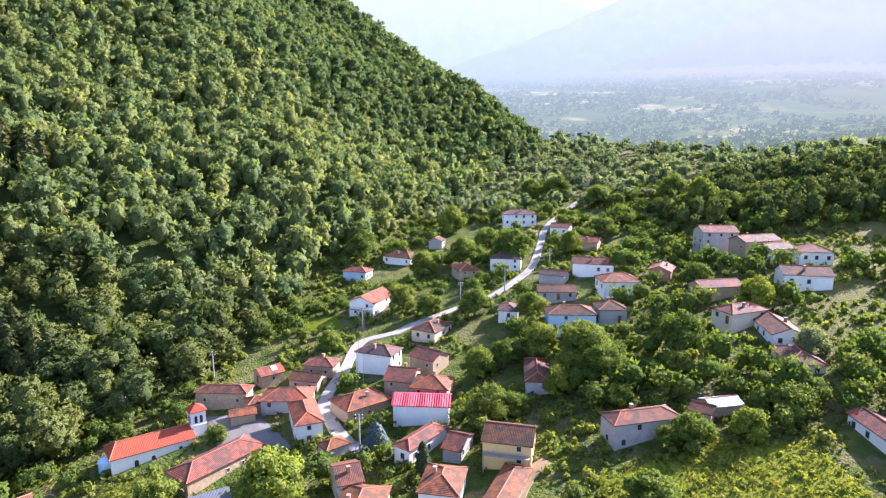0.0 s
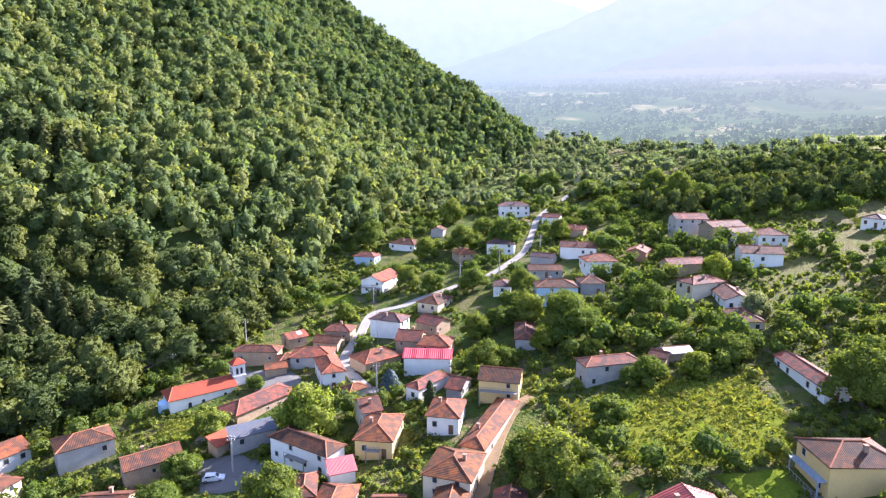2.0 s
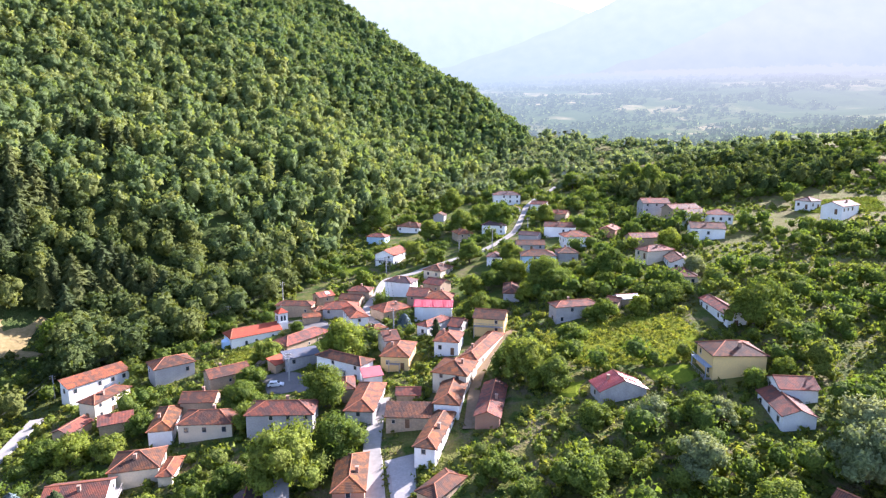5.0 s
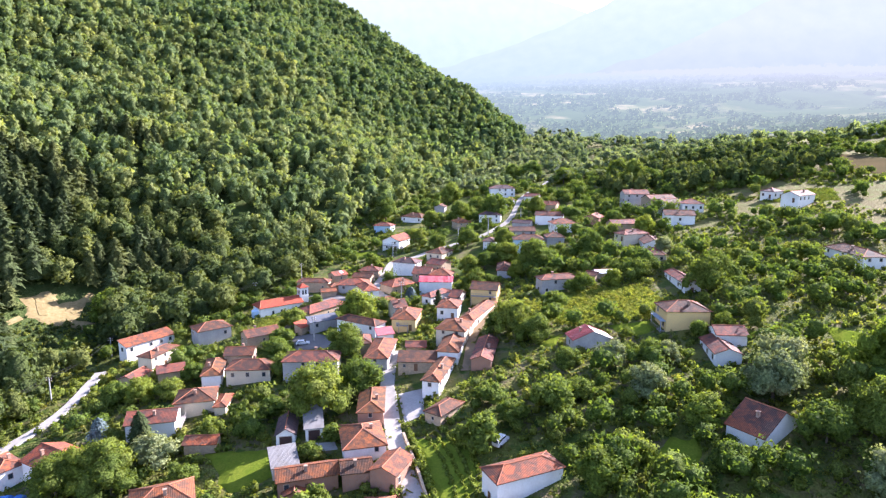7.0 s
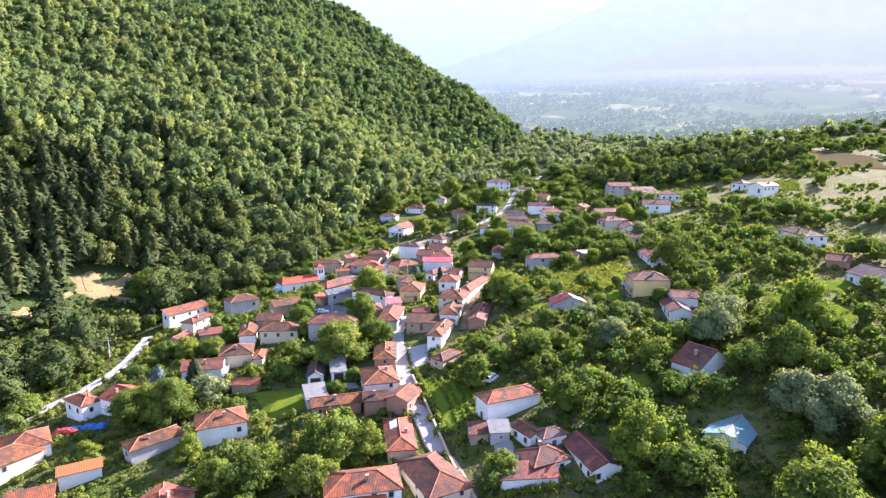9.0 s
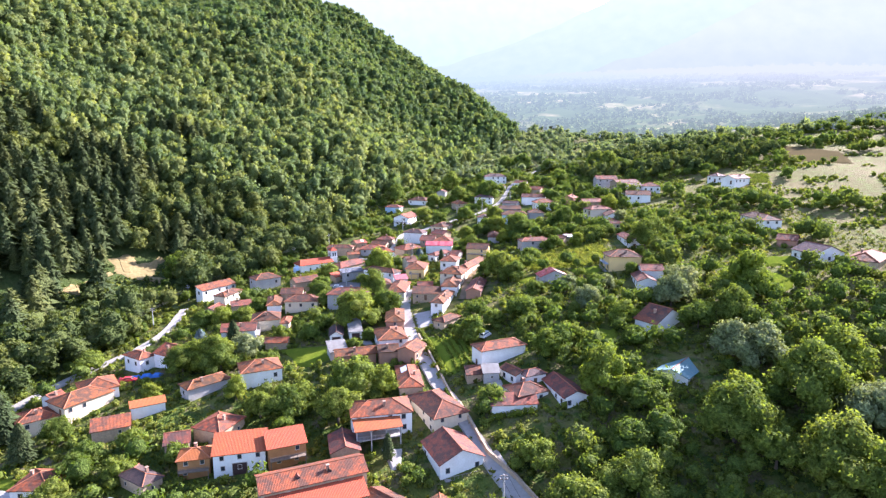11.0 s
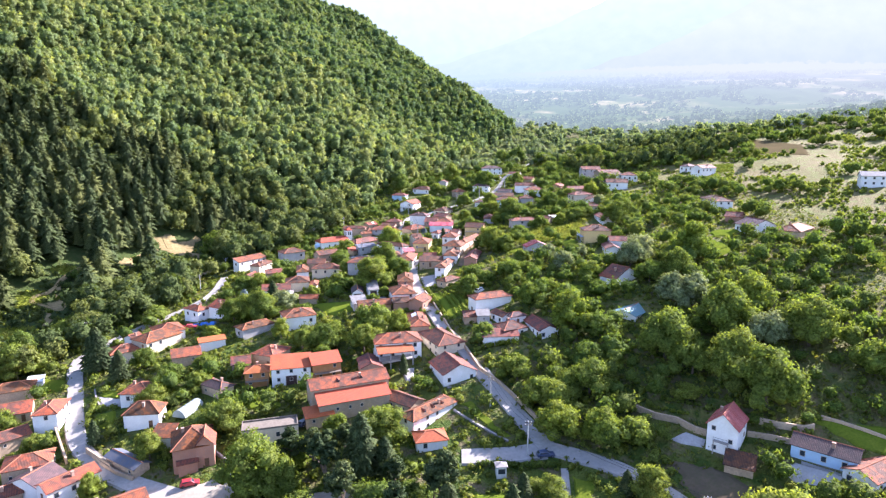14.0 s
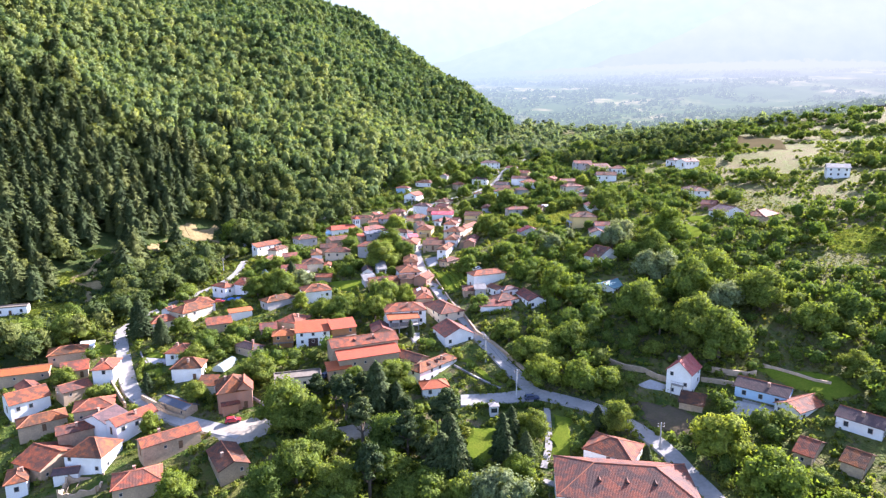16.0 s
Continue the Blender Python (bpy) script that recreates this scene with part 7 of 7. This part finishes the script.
tree("pine", 33.5, -80.5, 0.6)
tree("cypress", 41.0, -95.1, 0.82)
tree("lime", 57.1, -97.1, 2.00)
tree("lime", 60.1, -111.2, 1.92)
tree("walnut", 69.3, -50.5, 1.86)
tree("walnut", 72.5, -60.5, 1.95)
tree("walnut", 57.0, -36.6, 1.92)
tree("bushy", 24.4, -51.3, 1.89)
tree("walnut", 99.6, -77.6, 0.93)
tree("fruit", 57.0, -54.0, 1.2)
tree("pine", -114.8, -11.9, 1.54)
tree("walnut", -139.0, -14.6, 1.60)
tree("walnut", -154.9, -17.9, 1.66)
tree("bushy", 71.2, -116.3, 1.02)
tree("bushy", 100.3, -57.0, 2.00)
tree("walnut", 93.2, -42.1, 1.86)
tree("lime", 88.5, -21.4, 2.00)
tree("bushy", 111.8, -53.8, 1.84)
tree("black_pine", -39.4, -68.2, 1.15)
tree("black_pine", -31.0, -73.2, 1.45)
tree("pine", -23.1, -70.8, 1.47)
tree("black_pine", -15.2, -75.5, 1.0)
tree("black_pine", -6.8, -77.0, 0.85)
tree("pine", -4.0, -87.5, 1.2)
tree("walnut", -18.3, -84.2, 1.41)
tree("walnut", -34.7, -85.4, 1.28)
tree("black_pine", -25.5, -82.2, 1.24)
tree("black_pine", -13.9, -89.1, 1.43)
tree("pine", -5.9, -95.0, 1.37)
tree("walnut", -28.2, -100.5, 1.27)
tree("black_pine", -21.9, -99.3, 1.3)
tree("bushy", -14.5, -101.2, 1.2)
tree("bushy", 0.2, -103.8, 1.51)
tree("cypress", 13.8, -92.0, 1.42)
tree("cypress", 11.5, -83.3, 1.41)
tree("walnut", -44.3, -100.2, 1.2)
tree("lime", -65.9, -99.2, 1.29)
tree("lime", -83.2, -73.1, 0.81)
tree("walnut", -74.8, -62.1, 0.88)
tree("bushy", -125.0, -41.7, 1.11)
tree("bushy", -108.4, -52.3, 0.95)
tree("lime", -75.7, 17.8, 1.38)
tree("bushy", -73.8, 54.8, 1.20)
tree("bushy", -71.8, 64.4, 1.08)
tree("lime", -83.0, 55.4, 1.17)
tree("bushy", -89.0, 55.3, 1.21)
tree("bushy", -43.3, 40.8, 1.09)
tree("bushy", -45.6, 60.5, 1.24)
tree("bushy", -114.2, 27.1, 1.59)
tree("lime", -58.4, -2.4, 0.96)
tree("bushy", -55.3, 17.1, 0.96)
tree("lime", -82.9, 1.6, 0.84)
tree("lime", -19.1, -4.3, 0.87)
tree("bushy", -30.8, 21.6, 0.81)
tree("bushy", -84.7, -24.9, 1.11)
tree("bushy", -74.1, -32.0, 1.15)
tree("walnut", -84.7, -30.9, 0.80)
tree("walnut", -97.9, -14.4, 0.81)
tree("bushy", -77.7, -20.4, 1.05)
tree("walnut", -49.4, -11.6, 0.97)
tree("lime", -40.7, -22.2, 0.91)
tree("lime", -19.4, -5.2, 1.11)
tree("cypress", -16.0, -29.7, 0.91)
tree("lime", -30.9, -56.4, 0.95)
tree("lime", -24.3, -52.2, 0.75)
tree("walnut", -145.7, -2.0, 1.18)
tree("walnut", -141.1, 13.3, 1.07)
tree("walnut", -117.4, 48.0, 1.02)
tree("bushy", -114.3, 55.7, 1.21)
tree("walnut", -123.6, 36.3, 1.03)
tree("walnut", -83.7, -40.4, 0.89)
tree("lime", -39.5, -66.4, 1.27)

# ---- woods ----
rng = np.random.default_rng(5)


def crowns(kinds, radius, tall, lobes, facets, leaves, size, inner=3):
    made = []
    for _ in range(kinds):
        shape = broad_lobes(rng, radius, tall, lobes)
        made.append(np.concatenate([core(rng, shape[:inner], facets, 0.75), leaf_cloud(rng, shape, leaves, size)]))
    return made


FOREST_KINDS = crowns(8, 3.5, 9.5, 9, 2, 94, 1.2, 3)
UPPER_KINDS = crowns(6, 3.5, 9.5, 7, 2, 60, 1.4, 1)
NEAR_KINDS = crowns(6, 3.5, 9.0, 12, 2, 330, 0.78, 5)
PINE_KINDS = [np.concatenate([cone_core(3.6, 12.0), cone_cloud(rng, 4.0, 12.0, 240, 1.5)]) for _ in range(4)]
FAR_KINDS = crowns(4, 3.8, 7.5, 5, 1, 50, 1.5, 2)
BUSH_SHAPE = [(0, 0, 0.5, 1.0, 0.9), (0.7, 0.3, 0.35, 0.7, 0.6), (-0.5, 0.6, 0.35, 0.7, 0.6)]
BUSH_KINDS = [np.concatenate([core(rng, BUSH_SHAPE[:1], 1, 0.9), leaf_cloud(rng, BUSH_SHAPE, 25, 0.56)]) for _ in range(5)]

p = spread(rng, -640, 160, -60, 1010, 6.4)
v, h = valley(p[:, 0], p[:, 1]), slope(p[:, 0], p[:, 1])
p = p[((h > v + 1) | (p[:, 0] < np.interp(p[:, 1], EDGE_Y, EDGE_X))) & (p[:, 0] > -0.77 * (p[:, 1] + 232)) & (p[:, 1] < 490 + 1.6 * (p[:, 0] + 374)) & (p[:, 1] < 700 - 1.1 * p[:, 0]) & (p[:, 0] > -420 - 0.3 * p[:, 1])]
glade = patch(p[:, 0], p[:, 1], 60, 2.5)
keep = (glade > -0.75) & free_of(p, 2.0)
# trees removed towards the camera so the banks stay in view
CAMERA_WAY = np.array((0.5, -0.86))
CLEARINGS = [pts for pts in FIELDS if pts in BANKS]
for pts in CLEARINGS:
    for step in range(0, 38, 6):
        for across in (-3.5, 0.0, 3.5):
            keep &= ~within(p - CAMERA_WAY * step + np.array((0.86, 0.5)) * across, pts)
p = p[keep]
pine_way = 1.3 * patch(p[:, 0], p[:, 1], 28, 9.1) + np.clip((-128 - p[:, 0]) / 40, -1, 1) * 0.5 + np.clip((175 - p[:, 1]) / 60, -1.5, 1) * 0.6 - 1.1 * np.clip((p[:, 0] - np.interp(p[:, 1], EDGE_Y, EDGE_X) + 40) / 25, 0, 1)
size = 0.95 + 0.75 * rng.random(len(p)) ** 1.3 + 0.2 * np.clip((p[:, 1] - 300) / 200, 0, 1)
p3 = np.column_stack([p, size])
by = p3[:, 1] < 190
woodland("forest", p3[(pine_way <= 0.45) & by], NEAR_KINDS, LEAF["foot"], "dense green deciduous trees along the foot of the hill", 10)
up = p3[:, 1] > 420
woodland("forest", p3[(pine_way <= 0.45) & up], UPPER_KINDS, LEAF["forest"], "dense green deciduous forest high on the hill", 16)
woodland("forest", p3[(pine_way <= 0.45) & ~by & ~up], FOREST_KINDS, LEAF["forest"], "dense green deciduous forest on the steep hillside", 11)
woodland("pine_forest", p3[pine_way > 0.45], PINE_KINDS, LEAF["pine"], "dark green pine stand at the foot of the hill", 12)

# the far valley and the right-hand slopes
p = spread(rng, -60, 900, 300, 640, 8.6)
v, h = valley(p[:, 0], p[:, 1]), slope(p[:, 0], p[:, 1])
ok = (h < v + 2) & (p[:, 0] < 0.86 * (p[:, 1] + 120)) & (patch(p[:, 0], p[:, 1], 70, 4.4) > -0.6 + 0.0018 * np.clip(p[:, 0] - 110, 0, 300))
ok &= p[:, 1] + 60 * rng.random(len(p)) < haze_edge(p[:, 0])
for pts in FIELDS:
    ok &= ~within(p, pts)
p = p[ok & free_of(p, 3.0)]
# haze here is only the paler leaf colour
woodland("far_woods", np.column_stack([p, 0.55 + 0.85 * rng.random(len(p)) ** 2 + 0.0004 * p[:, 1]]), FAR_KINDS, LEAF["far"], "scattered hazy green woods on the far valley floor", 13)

# the dark belt of tall trees behind the upper houses
p = spread(rng, 86, 215, 215, 305, 6.2)
ok = within(p, ((88, 228), (130, 218), (165, 205), (205, 222), (212, 262), (180, 296), (128, 300), (92, 268))) & (patch(p[:, 0], p[:, 1], 22, 5.5) > -0.45)
for pts in FIELDS:
    ok &= ~within(p, pts)
p = p[ok & free_of(p, 2.0)]
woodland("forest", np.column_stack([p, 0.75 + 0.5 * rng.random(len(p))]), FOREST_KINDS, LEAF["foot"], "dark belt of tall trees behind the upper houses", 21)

HAZE_KINDS = [np.concatenate([core(rng, [(0, 0, 2.2, 3.4, 3.0)], 1, 0.9), leaf_cloud(rng, [(0, 0, 2.6, 3.6, 3.2)], 20, 2.1)]) for _ in range(5)]
p = np.concatenate([spread(rng, 40, 1000, 190, 1100, 8.6), spread(rng, 40, 1500, 1100, 1900, 15.0)])
ok = (p[:, 1] - 60 * rng.random(len(p)) > haze_edge(p[:, 0]) - 60) & (slope(p[:, 0], p[:, 1]) < valley(p[:, 0], p[:, 1]) + 2)
ok &= (p[:, 0] < 0.8 * (p[:, 1] + 200)) & (p[:, 0] > 0.02 * p[:, 1]) & ((patch(p[:, 0], p[:, 1], 60, 6.6) > -0.3 + 0.0006 * p[:, 0]) | (p[:, 0] < 60 + 0.2 * p[:, 1]) & (p[:, 1] < 620))
p = p[ok]
# trees glow with painted haze that grows with distance
woodland("backdrop", np.column_stack([p, 0.5 + 0.8 * rng.random(len(p)) ** 2 + 0.0004 * np.clip(p[:, 1] - 700, 0, 2000)]), HAZE_KINDS, painted_haze("hazy_far_trees", far_leaf_colour), "hazy blue-green woods at the head of the valley", 19, "woods", valley)

p = spread(rng, 60, 2100, 1900, 2680, 25.0)
p = p[(p[:, 0] < 0.78 * p[:, 1]) & (patch(p[:, 0], p[:, 1], 130, 6.6) > -0.3)]
# the farthest trees share the same haze emission
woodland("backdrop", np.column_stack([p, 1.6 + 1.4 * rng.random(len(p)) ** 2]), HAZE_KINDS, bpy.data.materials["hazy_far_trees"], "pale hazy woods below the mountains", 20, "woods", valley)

# thickets and hedges between the houses
p = spread(rng, -190, 300, -125, 330, 2.7)
v, h = valley(p[:, 0], p[:, 1]), slope(p[:, 0], p[:, 1])
ok = (h < v + 3) & (np.abs(p[:, 0] + 5) < 0.8 * (p[:, 1] + 245)) & (patch(p[:, 0], p[:, 1], 14, 7.7) > -0.28 - 0.05 * (p[:, 0] > 22) - 0.2 * ((p[:, 0] > 36) & (p[:, 1] < 40)) + 0.2 * (p[:, 1] > 140) + np.where(p[:, 1] < 190, 0.24, 0.1) * np.clip((p[:, 0] - 108) / 36, 0, 1))
ok &= (patch(p[:, 0], p[:, 1], 26, 3.3) < 0.42)
for pts in FIELDS:
    ok &= ~within(p, pts) | ((patch(p[:, 0], p[:, 1], 6, 8.8) > 0.22) & (pts in MEADOWS))
p = p[ok & free_of(p, 0.2)]
FAR_BUSH_KINDS = [np.concatenate([core(rng, BUSH_SHAPE[:1], 1, 0.9), leaf_cloud(rng, BUSH_SHAPE, 12, 0.95)]) for _ in range(5)]
p3 = np.column_stack([p, 0.5 + 0.95 * rng.random(len(p)) ** 2])
woodland("bushes", p3[p[:, 1] > 140], FAR_BUSH_KINDS, LEAF["broad"], "mixed green bushes and weeds beyond the houses", 17, "bush")
woodland("bushes", p3[p[:, 1] <= 140], BUSH_KINDS, LEAF["broad"], "mixed green bushes and tall weeds in the gardens", 14, "bush")

# low scrub fills the sight lines cleared towards the camera
p = spread(rng, -205, -110, -30, 140, 2.6)
near, out = np.zeros(len(p), bool), np.ones(len(p), bool)
for ring in CLEARINGS:
    for step in range(6, 38, 6):
        for across in (-3.5, 0.0, 3.5):
            near |= within(p - CAMERA_WAY * step + np.array((0.86, 0.5)) * across, ring)
    out &= ~within(p, ring)
p = p[near & out & (rng.random(len(p)) < 0.85) & free_of(p, 0.5)]
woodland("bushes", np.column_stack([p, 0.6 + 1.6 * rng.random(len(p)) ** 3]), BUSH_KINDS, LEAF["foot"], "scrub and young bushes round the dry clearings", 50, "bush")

# orchards and groves behind the single trees
ORCHARD_KINDS = crowns(6, 2.9, 4.8, 11, 2, 126, 0.57, 2)
p = spread(rng, -190, 340, -125, 330, 5.8)
v, h = valley(p[:, 0], p[:, 1]), slope(p[:, 0], p[:, 1])
groves = patch(p[:, 0], p[:, 1], 30, 1.9)
ok = (h < v + 3) & (np.abs(p[:, 0] + 5) < 0.8 * (p[:, 1] + 245)) & (groves > np.where(p[:, 0] > 18, np.where(p[:, 1] < 40, -0.5, -0.18), 0.02) + np.where(p[:, 1] < 190, 0.4, 0.16) * np.clip((p[:, 0] - 105) / 40, 0, 1))
keep = ok & free_of(p, 2.0) & free_of(p + (0.0, 4.5), 1.2) & free_of(p + (0.0, 8.0), -1.0)
for tx, ty, tr in CROWNS:
    keep &= (p[:, 0] - tx) ** 2 + (p[:, 1] - ty) ** 2 > (tr * 0.8) ** 2
for pts in FIELDS:
    keep &= ~within(p, pts)
p = p[keep]
woodland("orchard", np.column_stack([p, (0.55 + 0.75 * rng.random(len(p)) ** 1.4) * np.where(p[:, 0] > 18, 1.22, 1.0)]), ORCHARD_KINDS, LEAF["broad"], "rows and groves of small green garden trees", 15, "trees")


# tall grass and weeds on the open ground
WEED_SHAPE = [(0, 0, 0.08, 0.6, 0.45)]
WEED_KINDS = [leaf_cloud(rng, WEED_SHAPE, 7, 0.5, 0.7, 0.9) for _ in range(6)]
p = spread(rng, -150, 150, -125, 130, 1.95)
v, h = valley(p[:, 0], p[:, 1]), slope(p[:, 0], p[:, 1])
keep = (h < v + 4) & (np.abs(p[:, 0] + 5) < 0.8 * (p[:, 1] + 235)) & (patch(p[:, 0], p[:, 1], 9, 5.1) > -0.45)
p = p[keep]
p = p[free_of(p, -0.4)]
keep = np.ones(len(p), bool)
for pts in FIELDS:
    keep &= ~within(p, pts)
p = p[keep]
woodland("tall_grass", np.column_stack([p, 0.75 + 1.2 * rng.random(len(p)) ** 2]), WEED_KINDS, LEAF["weeds"], "tall green grass and weeds between gardens", 18, "grass")
GRASS_KINDS = [leaf_cloud(rng, WEED_SHAPE, 10, 0.42, 0.5, 1.6) for _ in range(6)]
for k, pts in enumerate(MEADOWS):
    xs, ys = [q[0] for q in pts], [q[1] for q in pts]
    p = spread(rng, min(xs), max(xs), min(ys), max(ys), 0.95 if max(ys) < 200 else 3.0)
    p = p[within(p, pts)]
    if len(p) > 8:
        woodland("tall_grass", np.column_stack([p, 0.9 + 0.9 * rng.random(len(p)) ** 2 + 0.8 * np.clip(patch(p[:, 0], p[:, 1], 7, 2.2), 0, 1)]), GRASS_KINDS, LEAF["grass"], "dense tall yellow-green meadow grass", 30 + k, "grass")
